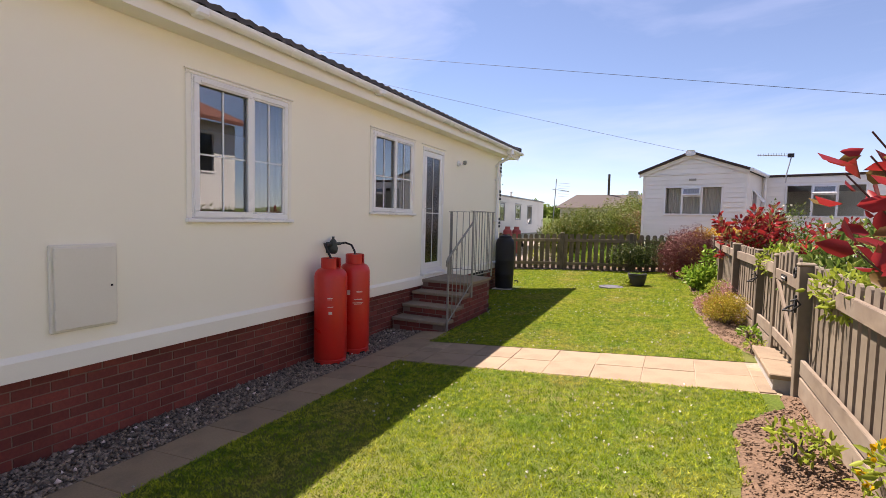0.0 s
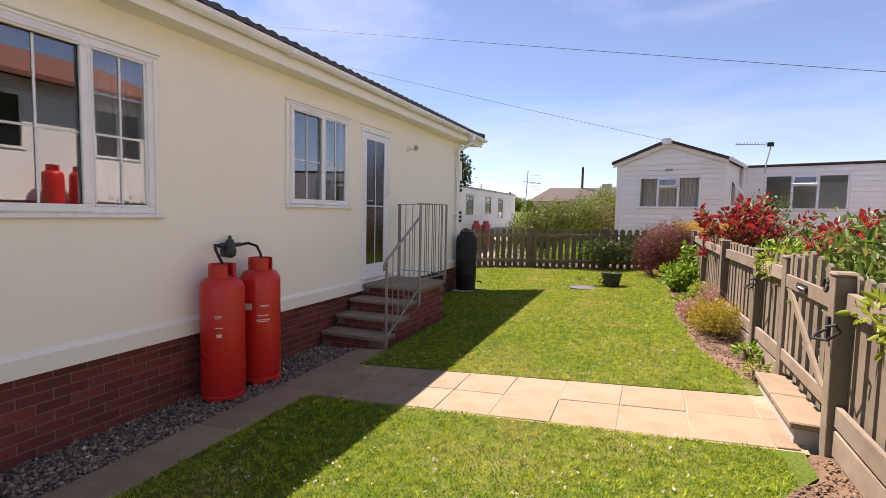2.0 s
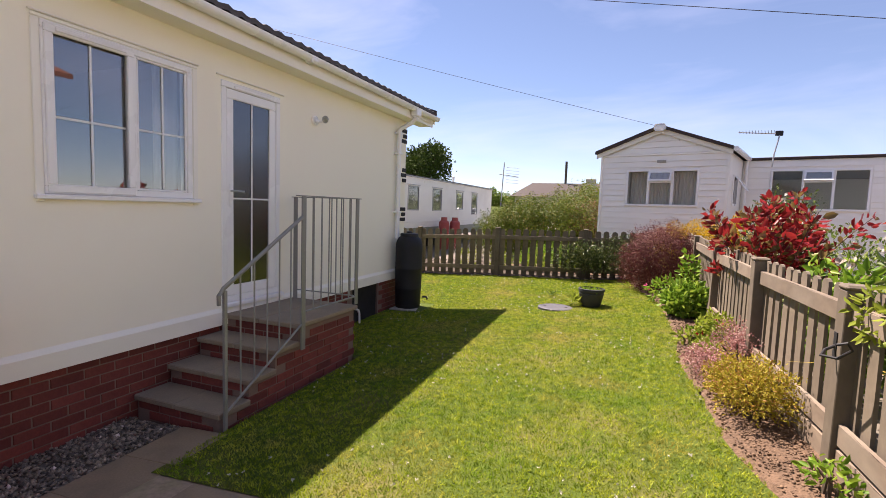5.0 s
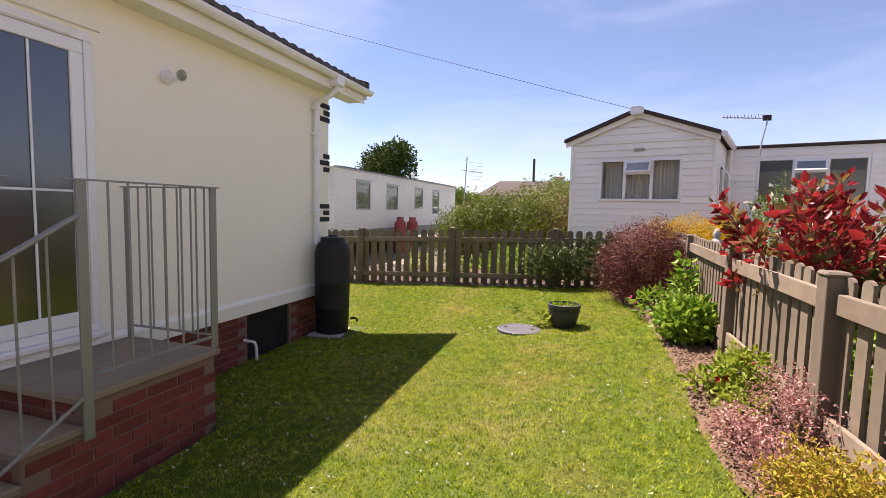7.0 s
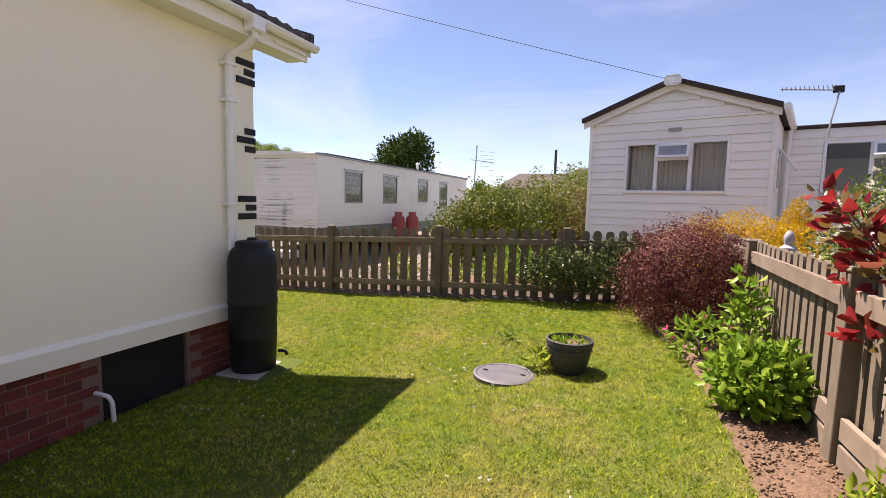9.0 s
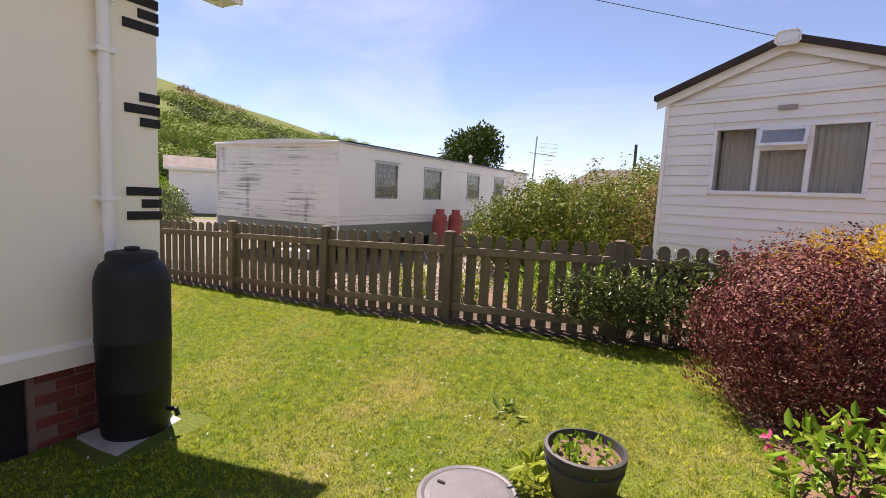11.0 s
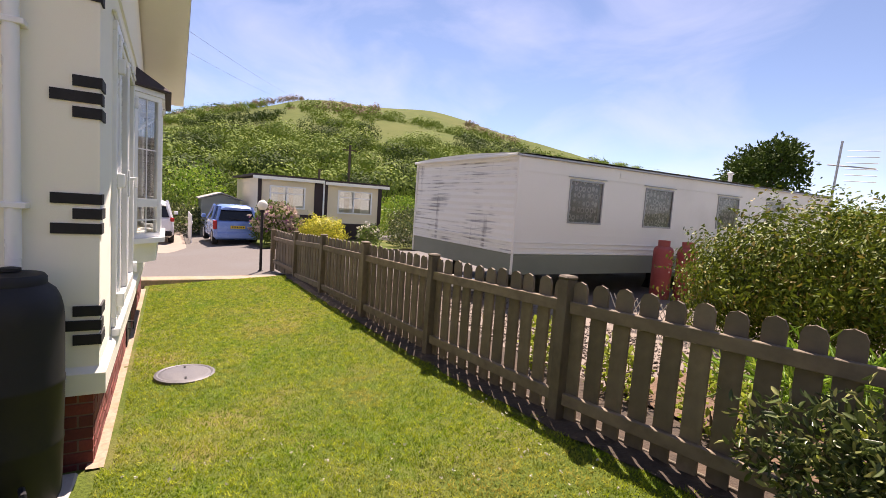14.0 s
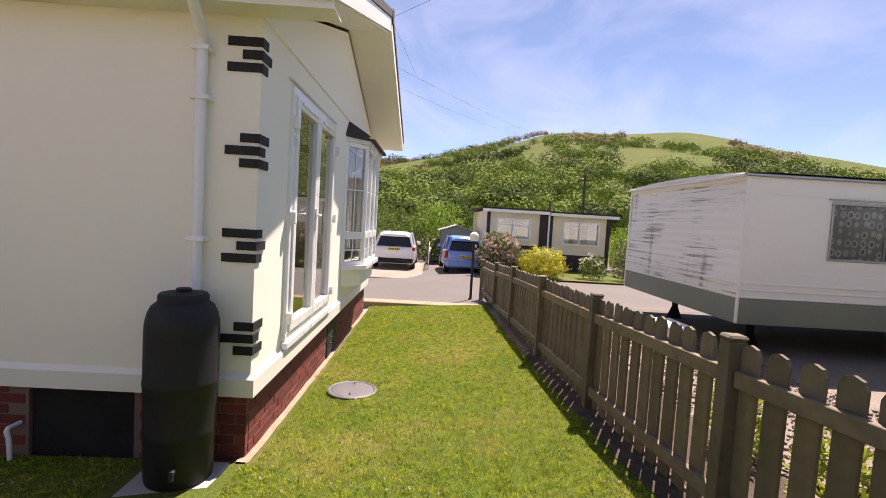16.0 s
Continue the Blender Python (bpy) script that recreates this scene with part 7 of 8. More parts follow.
bush("berberis", "dense burgundy berberis shrub at the lawn corner", (1.16, 13.25, 0.38), (0.68, 0.66, 0.67), 32000, 0.027, 0.55, M["l_burg"], lift=0.85, lump=0.38, depth=0.4, facing=0.6, freq=4.0, seed=2)
bush("golden_conifer", "golden yellow spreading conifer", (1.95, 14.6, 0.42), (1.05, 0.6, 0.66), 24000, 0.036, 0.35, M["l_yellow"], lift=0.95, lump=0.25, seed=3)
bush("golden_conifer", "upright golden yellow conifer", (2.62, 15.2, 0.45), (0.22, 0.22, 0.72), 7000, 0.038, 0.35, M["l_yellow"], lift=1.0, lump=0.15, seed=4)
bush("hydrangea", "leafy bright green hydrangea in the bed", (1.36, 11.08, 0.45), (0.30, 0.33, 0.23), 1300, 0.085, 0.62, M["l_green"], lift=0.9, lump=0.25, seed=5)
bush("hydrangea", "small leafy green shrub by the fence", (1.46, 12.05, 0.46), (0.16, 0.2, 0.36), 300, 0.09, 0.5, M["l_green"], lift=0.95, lump=0.4, seed=6)
bush("dicentra", "pale leafy plant with magenta flowers", (1.22, 12.2, 0.46), (0.32, 0.3, 0.2), 260, 0.10, 0.4, M["l_green"], lift=0.7, lump=0.4, seed=7, extra=("f_pink", 14, 0.035, "blossom", 0.1))
bush("rhododendron", "glossy evergreen shrub spilling over the fence", (-0.22, 14.24, 0.36), (0.64, 0.22, 0.32), 3200, 0.06, 0.36, M["l_dark"], lift=1.5, lump=0.45, depth=0.8, seed=8, stems=4)
bush("rhododendron", "glossy evergreen shrub spilling over the fence", (0.45, 14.6, 0.36), (0.6, 0.3, 0.40), 3600, 0.06, 0.36, M["l_dark"], lift=1.45, lump=0.45, depth=0.8, seed=9, stems=4)
bush("euonymus", "lime variegated euonymus through the fence", (1.50, 9.55, 0.50), (0.18, 0.26, 0.14), 620, 0.06, 0.45, M["l_lime"], lift=1.0, lump=0.4, seed=10)
bush("spirea", "golden spirea mound in the bed", (1.47, 7.78, 0.44), (0.26, 0.32, 0.21), 4800, 0.026, 0.45, M["l_gold"], lift=0.8, lump=0.6, depth=0.7, seed=11)
bush("spirea", "low golden spirea at the bed edge", (1.40, 8.1, 0.44), (0.22, 0.26, 0.15), 3000, 0.026, 0.45, M["l_gold"], lift=0.8, lump=0.6, depth=0.7, seed=12)
bush("heuchera", "airy pink heuchera in the bed", (1.56, 8.85, 0.44), (0.24, 0.36, 0.22), 2600, 0.020, 0.6, M["l_pink"], lift=1.0, lump=0.4, depth=0.9, seed=13, stems=9)
bush("heuchera", "low pink heuchera in the bed", (1.28, 8.75, 0.44), (0.18, 0.24, 0.11), 1300, 0.024, 0.6, M["l_pink"], lift=0.8, lump=0.4, depth=0.9, seed=14)
bush("anemone", "low green plant with red flowers", (1.43, 9.66, 0.45), (0.16, 0.18, 0.13), 200, 0.07, 0.45, M["l_green"], lift=0.7, lump=0.4, seed=15, extra=("f_red", 7, 0.055, "blossom", 0.05))
bush("ground_cover", "low straggling pinkish plant in the soil", (1.36, 8.35, 0.45), (0.20, 0.34, 0.10), 1500, 0.022, 0.5, M["l_pink"], lift=0.7, lump=0.6, depth=0.9, seed=35)
bush("ground_cover", "low pale green plant in the soil", (1.42, 9.25, 0.45), (0.20, 0.24, 0.09), 420, 0.05, 0.45, M["l_lime"], lift=0.7, lump=0.6, depth=0.9, seed=36)
bush("seedling", "small green plant in the soil", (1.24, 9.65, 0.44), (0.14, 0.14, 0.07), 90, 0.07, 0.45, M["l_lime"], lift=0.6, seed=16)
bush("seedling", "small green plant in the soil", (1.64, 6.88, 0.42), (0.12, 0.16, 0.09), 130, 0.06, 0.45, M["l_green"], lift=0.6, seed=17)
bush("seedling", "scruffy weeds at the path corner", (1.62, 6.35, 0.40), (0.12, 0.18, 0.07), 130, 0.05, 0.3, M["l_lime"], lift=0.6, seed=34)
bush("sedum", "low yellow-green plant in the soil", (1.52, 3.72, 0.43), (0.16, 0.22, 0.08), 170, 0.06, 0.45, M["l_lime"], lift=0.7, seed=18)
bush("sedum", "yellow flowering plant by the fence", (1.70, 2.95, 0.42), (0.12, 0.25, 0.22), 260, 0.06, 0.4, M["l_lime"], lift=0.9, seed=19, extra=("l_yellow", 14, 0.03, "blossom", 0.1))
bush("golden_hop", "lime-leaved climber spilling over the fence", (1.86, 4.45, 1.05), (0.16, 0.48, 0.16), 620, 0.065, 0.42, M["l_lime"], lift=1.3, lump=0.4, depth=0.8, seed=20, stems=3)
bush("golden_hop", "lime-leaved climber spilling over the fence", (1.86, 6.9, 1.05), (0.16, 0.36, 0.18), 500, 0.065, 0.42, M["l_lime"], lift=1.4, lump=0.4, depth=0.8, seed=22, stems=3)
bush("garden_shrub", "mid green leafy shrub behind the fence", (2.55, 6.4, 0.45), (0.65, 0.95, 0.62), 2600, 0.10, 0.4, M["l_mid"], lift=0.9, lump=0.4, seed=23)
bush("garden_shrub", "mid green leafy shrub behind the fence", (3.1, 8.3, 0.45), (0.8, 0.9, 0.72), 2400, 0.10, 0.4, M["l_mid"], lift=0.95, lump=0.4, seed=24)
bush("garden_shrub", "mid green leafy shrub behind the fence", (2.9, 4.6, 0.45), (0.5, 0.8, 0.5), 1500, 0.10, 0.4, M["l_mid"], lift=0.9, lump=0.4, seed=25)
bush("rose_bush", "white flowering rose bush by the bungalow", (2.85, 13.3, 0.45), (0.55, 0.7, 0.85), 5000, 0.052, 0.5, M["l_mid"], lift=0.95, lump=0.4, seed=26, extra=("f_white", 150, 0.05, "blossom", 0.15))
bush("rose_bush", "white flowering rose bush by the bungalow", (3.2, 11.6, 0.45), (0.5, 0.7, 0.62), 1800, 0.06, 0.5, M["l_mid"], lift=0.9, lump=0.4, seed=27, extra=("f_white", 30, 0.05, "blossom", 0.15))
bush("garden_shrub", "leafy green shrub with pink flowers behind the fence", (2.3, 8.75, 0.45), (0.42, 0.6, 0.5), 1300, 0.10, 0.45, M["l_green"], lift=0.95, lump=0.4, seed=28, extra=("f_mauve", 22, 0.06, "blossom", 0.1))
# strap-leaved plants
for x, y, n_, L_, mt, lb in ((2.95, 7.2, 70, 1.25, "l_strap", "golden phormium with arching strap leaves"), (2.2, 13.7, 60, 0.75, "l_mid", "arching strap-leaved clump by the ornament")):
    ob = thing("phormium", lb, "plant", loc=(x, y, 0.46))
    rg = np.random.RandomState(int(x * 10))
    V, F = [], []
    for i in range(n_):
        a, tilt, l = rg.uniform(0, 6.28), rg.uniform(0.15, 0.9), L_ * rg.uniform(0.6, 1.2)
        dx, dy = math.cos(a), math.sin(a)
        b0 = len(V)
        for k in range(6):
            f = k / 5
            out = l * (math.sin(tilt) * f + 0.25 * f * f)
            z = l * (math.cos(tilt) * f - 0.45 * f ** 3 * math.sin(tilt))
            w = 0.018 * (1 - f ** 3) + 0.002
            V += [(dx * out - dy * w, dy * out + dx * w, z), (dx * out + dy * w, dy * out - dx * w, z)]
        F += [(b0 + 2 * k, b0 + 2 * k + 1, b0 + 2 * k + 3, b0 + 2 * k + 2) for k in range(5)]
    o = new("strap_leaves", np_mesh("strap_leaves", V, F, M[mt]))
    o.parent = ob
# pot planting and the tuft beside it
rgp = np.random.RandomState(31)
pp = np.stack([rgp.uniform(-0.15, 0.15, 90), rgp.uniform(-0.15, 0.15, 90), np.full(90, 0.25)], 1)
leaves("seedlings", pp, rgp.normal(size=(90, 3)) * 0.6 + np.array([0, 0, 1]), rgp.uniform(0.03, 0.06, 90), 0.5, M["l_green"], bpy.data.objects["plant_pot"], seed=3)
bush("tuft", "pale green leafy tuft beside the pot", (-0.13, 11.62, gz(-0.13, 11.62)), (0.10, 0.14, 0.10), 90, 0.10, 0.4, M["l_lime"], lift=0.6, seed=32, stems=0)
weed = bush("thistle", "small grey-green thistle in the lawn", (-0.55, 12.35, gz(-0.55, 12.35)), (0.10, 0.10, 0.04), 40, 0.09, 0.3, M["l_mid"], lift=0.5, seed=33, stems=0)
# ornament: plain seated figure
orn = lathe(bmesh.new(), [(0.10, 0.0), (0.11, 0.05), (0.085, 0.12), (0.08, 0.20), (0.075, 0.26), (0.035, 0.29), (0.045, 0.33), (0.048, 0.37), (0.03, 0.41), (0.012, 0.43)], 16)
orn.transform(pose(2.0, 13.15, 1.12))
tagged(part("stone_ornament", orn, M["statue"], smooth=True), "grey stone seated garden statue on a pedestal", "statue")
ped = thing("pedestal", "plain stone pedestal under the garden statue", "pedestal", loc=(2.0, 13.15, 0.4))
part("block", B(-0.1, 0.1, -0.1, 0.1, -0.05, 0.72, bevel=0.01), M["statue"], ped)

# hedge behind the back fence
HEDGE = ((-3.05, 18.3, 0.85, 0.95, 0.80, 8500, "l_hedge", 40), (-2.35, 18.0, 0.95, 0.9, 0.98, 9500, "l_hedge", 41), (-1.35, 18.2, 1.0, 1.0, 1.05, 9500, "l_hedge", 44),
         (-0.35, 18.5, 0.9, 1.0, 1.0, 8500, "l_olive", 45), (-0.55, 19.9, 1.1, 1.3, 1.2, 8000, "l_hedge", 46), (-2.2, 20.0, 1.2, 1.5, 1.08, 8000, "l_hedge", 47), (-3.2, 21.6, 1.0, 1.7, 0.95, 6000, "l_hedge", 48))
for x, y, rx_, ry_, rz_, n_, mt, sd in HEDGE:
    lb = "tall pale green hedge shrub with arching shoots" if mt == "l_hedge" else "tall olive hedge shrub with reddish tips"
    hd = bush("hedge_shrub", lb, (x, y, 0.25), (rx_, ry_, rz_), n_, 0.062, 0.5, M[mt], lift=0.92, lump=0.5, depth=0.5, facing=0.9, seed=sd, cat="hedge", freq=2.6, group="hedge shrubs")
    rgh = np.random.RandomState(sd + 100)
    P, D, S = [], [], []
    for q in range(34):
        a, e = rgh.uniform(0, 6.28), rgh.uniform(0.15, 1.3)
        way = Vector((math.cos(a) * math.cos(e), math.sin(a) * math.cos(e), math.sin(e)))
        st_ = Vector((way.x * rx_, way.y * ry_, way.z * rz_ + rz_ * 0.92)) * 0.9
        L_ = rgh.uniform(0.2, 0.45)
        for f in np.linspace(0, 1, 16):
            P.append(st_ + way * L_ * f + Vector((0, 0, 0.12 * f - 0.16 * f * f)))
            D.append(way * 0.5 + Vector(rgh.normal(size=3)))
            S.append(0.055 * rgh.uniform(0.6, 1.1))
    tagged(leaves("spray", P, D, S, 0.5, M[mt], hd, seed=sd), kind="stuff")
bush("hedge", "tall rounded green bush beside the clad bungalow", (-0.9, 22.0, 0.25), (1.2, 1.6, 1.35), 9000, 0.075, 0.55, M["l_hedge"], lift=0.95, lump=0.4, facing=0.8, seed=42, cat="hedge", freq=2.8)
bush("rough_grass", "tufts of long grass under the hedge", (-0.9, 16.2, 0.22), (1.2, 0.7, 0.42), 2600, 0.22, 0.10, M["l_green"], lift=0.6, lump=0.4, seed=43, stems=0, cat="grass")
for x, y in ((-2.2, 14.95), (-1.4, 15.0), (-3.0, 14.9), (-0.6, 15.2)):
    bush("border_plant", "lime green plant growing behind the back fence", (x, y, 0.25), (0.26, 0.2, 0.32), 420, 0.07, 0.45, M["l_lime"], lift=0.9, lump=0.4, seed=int(50 - 3 * x), group="border plants")
trel = thing("trellis", "piece of white diamond trellis behind the fence", "trellis", loc=(-3.85, 17.3, 0.25))
for k in range(14):
    for s in (1, -1):
        x0 = -0.5 + k * 0.075
        part("lath", tube(bmesh.new(), [(x0, 0.01 * s, 0.0 if s > 0 else 0.5), (x0 + 0.3, 0.01 * s, 0.5 if s > 0 else 0.0)], 0.006, 4), M["netting"], trel)
bin_ = thing("folded_cover", "dark covered bundle beside the caravan", "bundle", loc=(-5.0, 24.6, 0.2))
part("bundle", lathe(bmesh.new(), [(0.35, 0.0), (0.4, 0.3), (0.3, 0.75), (0.1, 0.95), (0.02, 0.97)], 12), M["dark"], bin_, smooth=True)

# shrubs in front of the buff bungalow
bush("rhododendron", "flowering mauve and cream rhododendron by the bungalow", (-18.6, 15.3, gz(-18.6, 15.3) - 0.05), (0.85, 0.85, 0.8), 4000, 0.10, 0.5, M["l_mid"], lift=1.0, lump=0.3, depth=0.3, seed=60, extra=("f_mauve", 420, 0.11, "blossom", 0.1))
bush("azalea", "bright yellow-green rounded shrub by the bungalow", (-18.0, 16.9, gz(-18, 16.9) - 0.05), (0.85, 0.85, 0.62), 7000, 0.08, 0.55, M["l_azalea"], lift=0.9, lump=0.6, depth=0.3, freq=3.6, facing=0.6, seed=61)
bush("rose_bush", "white rose bush in the bungalow's front bed", (-18.4, 19.0, gz(-18.4, 19) - 0.05), (0.5, 0.5, 0.5), 900, 0.09, 0.5, M["l_mid"], lift=1.0, lump=0.4, seed=62, extra=("f_white", 50, 0.08, "blossom", 0.1))
bush("garden_shrub", "mixed green shrub in the bungalow's front bed", (-18.2, 20.6, gz(-18.2, 20.6) - 0.05), (0.8, 0.8, 0.6), 1500, 0.10, 0.5, M["l_dark"], lift=0.9, lump=0.4, seed=63)
bush("garden_shrub", "green shrub at the bungalow's corner", (-22.0, 22.6, -0.3), (1.2, 1.2, 1.0), 6000, 0.09, 0.5, M["l_dark"], lift=0.9, lump=0.3, seed=64)
bush("garden_hedge", "clipped green hedge beside the bungalow", (-24.5, 23.2, -0.3), (1.6, 1.6, 1.25), 3500, 0.14, 0.5, M["l_green"], lift=0.95, lump=0.15, seed=65, cat="hedge")
bush("garden_hedge", "dark green hedge behind the white car", (-25.8, 11.8, -0.4), (1.3, 2.0, 0.75), 3000, 0.14, 0.5, M["l_dark"], lift=0.9, lump=0.2, seed=66, cat="hedge")
bush("garden_shrub", "green shrub behind the driveway", (-27.5, 10.2, -0.4), (1.8, 2.2, 1.5), 3000, 0.16, 0.5, M["l_mid"], lift=0.9, lump=0.3, seed=67)
bush("garden_shrub", "green shrub behind the driveway", (-28.5, 13.0, -0.4), (1.6, 1.8, 1.8), 3000, 0.16, 0.5, M["l_green"], lift=0.9, lump=0.3, seed=68)
verge = thing("bungalow_lawn", "small strip of lawn before the buff bungalow", "lawn", kind="structure")
part("turf", patch(span(14.6, 22.0, 0.8), lambda y: -22.4, lambda y: -17.2, 8, 0.03), M["lawn"], verge)


def tree(label, loc, h, r, n, leaf, mt, seed):
    ob = thing("tree", label, "tree", loc=loc)
    rg = np.random.RandomState(seed)
    part("trunk", tube(bmesh.new(), [(0, 0, -0.3), (0.05, 0.02, h * 0.3), (0, 0.1, h * 0.6)], 0.035 * h, 8, 0.015 * h), M["bark"], ob)
    P, D = [], []
    for i in range(16):
        a, e = rg.uniform(0, 6.28), rg.uniform(-0.4, 1.2)
        c_ = np.array([r * 0.62 * math.cos(a) * math.cos(e), r * 0.62 * math.sin(a) * math.cos(e), h * 0.66 + r * 0.62 * math.sin(e)])
        part("limb", tube(bmesh.new(), [(0, 0, h * 0.32), tuple(c_ * 0.55 + np.array([0, 0, h * 0.14])), tuple(c_)], 0.012 * h, 5, 0.004 * h), M["bark"], ob)
        p, d = lumpy(rg, n // 16, (r * 0.5, r * 0.5, r * 0.42), 0.4, 0.6)
        P.append(p + c_)
        D.append(d)
    P, D = np.concatenate(P), np.concatenate(D)
    leaves("crown", P, D + rg.normal(size=D.shape) * 0.6, leaf * rg.uniform(0.6, 1.3, len(P)), 0.6, M[mt], ob, simple=True, seed=seed)
    return ob


tree("broad dark green tree beyond the caravan", (-21.0, 53.5, 0.5), 8.2, 3.1, 7000, 0.34, "l_hilldark", 70)
for i, (az, rr, h) in enumerate(((10.5, 70, 4.5), (13, 75, 4.0), (3.0, 60, 5.0), (-1.5, 48, 5.5), (16, 80, 5.0))):
    tree("distant green tree on the skyline", (-rr * math.sin(radians(az)), 8 + rr * math.cos(radians(az)), 0), h, h * 0.42, 1600, 0.42, "l_hill", 80 + i)


# ---- hillside growth: what nobody could count ----
def land(az, r):
    return float(far_z(az, r))


def growth(name, label, mt, count, r0, r1, az0, az1, size, seed, leaf_n, leaf, where=None, power=1.0):
    rg = np.random.RandomState(seed)
    P, D, S, N = [], [], [], []
    made = 0
    while made < count:
        az = rg.uniform(az0, az1)
        r = r0 + (r1 - r0) * rg.uniform() ** power
        if where and not where(az, r, rg):
            continue
        made += 1
        a = radians(az)
        x, y, z = -r * math.sin(a), 12 + r * math.cos(a), land(az, r)
        s = size * rg.uniform(0.55, 1.35) * (0.75 + 0.25 * r / r1)
        p, d = lumpy(rg, leaf_n, (s, s, s * rg.uniform(0.65, 1.0)), 0.5, 0.3, freq=3.0)
        keep = d[:, 2] > -0.5
        p, d = p[keep], d[keep]
        P.append(p + np.array([x, y, z + s * 0.35]))
        D.append(np.cross(d, rg.normal(size=d.shape)))
        N.append(d + rg.normal(size=d.shape) * 0.18)
        S.append(leaf * s * rg.uniform(0.7, 1.3, len(p)))
    ob = leaves(name, np.concatenate(P), np.concatenate(D), np.concatenate(S), 0.65, M[mt], None, fold=0.08, simple=True, seed=seed, face=np.concatenate(N))
    return tagged(ob, label, "vegetation", kind="stuff")


def patchy(cut, f=0.03, off=0.0):
    def test(az, r, rg):
        a = radians(az)
        return noise.noise(Vector((-r * math.sin(a) * f + off, r * math.cos(a) * f, off))) > cut
    return test


growth("woodland", "belt of fresh green trees at the foot of the hill", "l_hill", 300, 40, 100, 34, 106, 2.5, 90, 680, 0.125)
growth("woodland", "darker green trees at the foot of the hill", "l_hilldark", 150, 42, 110, 34, 106, 2.4, 91, 680, 0.125)
growth("hillside_bushes", "scattered green bushes on the hillside", "l_hill", 640, 110, 214, 30, 108, 2.1, 92, 170, 0.22, lambda az, r, rg: patchy(0.0)(az, r, rg) and not (44 < az < 77 and r > 178))
growth("hillside_bushes", "dark green thickets on the hillside", "l_hilldark", 330, 110, 215, 30, 108, 2.3, 93, 170, 0.22, lambda az, r, rg: patchy(0.1, 0.02, 7.0)(az, r, rg) and not (44 < az < 77 and r > 178))
growth("hillside_gorse", "faded gorse and blossom on the upper hillside", "l_gorse", 420, 165, 218, 44, 104, 1.5, 94, 110, 0.26, lambda az, r, rg: patchy(0.05, 0.03, 3.0)(az, r, rg) and not (44 < az < 77 and r > 192))
growth("far_treeline", "low distant line of trees to the north", "l_hill", 150, 90, 200, -30, 34, 2.6, 95, 150, 0.22)


# ---- loose ground cover ----
def stones(name, label, cat, mt, x0, x1, y0, y1, n, s0, s1, seed, inside=None, dz=0.0):
    """Many small angular stones or clods in one mesh."""
    rg = np.random.RandomState(seed)
    base = np.array([(1, 0, 0), (-1, 0, 0), (0, 1, 0), (0, -1, 0), (0, 0, 0.75), (0, 0, -0.6)], float)
    tri_ = np.array([(0, 2, 4), (2, 1, 4), (1, 3, 4), (3, 0, 4), (2, 0, 5), (1, 2, 5), (3, 1, 5), (0, 3, 5)])
    x, y = rg.uniform(x0, x1, n), rg.uniform(y0, y1, n)
    if inside:
        k = np.array([inside(a, b) for a, b in zip(x, y)])
        x, y = x[k], y[k]
    n = len(x)
    z = ground_z(x, y) + dz
    s = rg.uniform(s0, s1, n) * rg.uniform(0.6, 1, n)
    jit = base[None] * (1 + rg.normal(size=(n, 6, 3)) * 0.22) + rg.normal(size=(n, 6, 3)) * 0.18
    a = rg.uniform(0, 6.28, n)
    ca, sa = np.cos(a)[:, None], np.sin(a)[:, None]
    V = np.stack([jit[..., 0] * ca - jit[..., 1] * sa, jit[..., 0] * sa + jit[..., 1] * ca, jit[..., 2]], -1) * s[:, None, None]
    V = V + np.stack([x, y, z], 1)[:, None]
    F = (np.arange(n)[:, None, None] * 6 + tri_[None]).reshape(-1, 3)
    return tagged(new(name, np_mesh(name, V.reshape(-1, 3), F, M[mt])), label, cat, kind="stuff")


gravel_bed = tagged(part("gravel_strip", patch(span(-4, 6.56, 0.4), lambda y: -3.06, lambda y: -2.44, 3, -0.02), M["gravel"]), "grey gravel strip along the brick plinth", "gravel", kind="structure")
stones("gravel", "grey slate chippings along the wall", "gravel", "stone", -3.03, -2.45, -0.5, 6.55, 9000, 0.012, 0.028, 1, dz=-0.008)
stones("gravel", "a few pale pebbles among the chippings", "gravel", "white_mark", -3.0, -2.47, 0.5, 6.5, 40, 0.015, 0.03, 2, dz=0.004)
stones("soil_clods", "crumbly clods of reddish soil", "soil", "clod", 0.4, 1.75, 1.0, 14.2, 34000, 0.004, 0.016, 3, lambda x, y: bed_edge(y) + 0.03 < x < fence_x(y) - 0.03 and not 4.95 < y < 6.1, dz=0.02)
stones("roadside_gravel", "loose grey gravel behind the back fence", "gravel", "stone", -9, -1.7, 14.9, 17.0, 7000, 0.012, 0.03, 4, dz=-0.02)


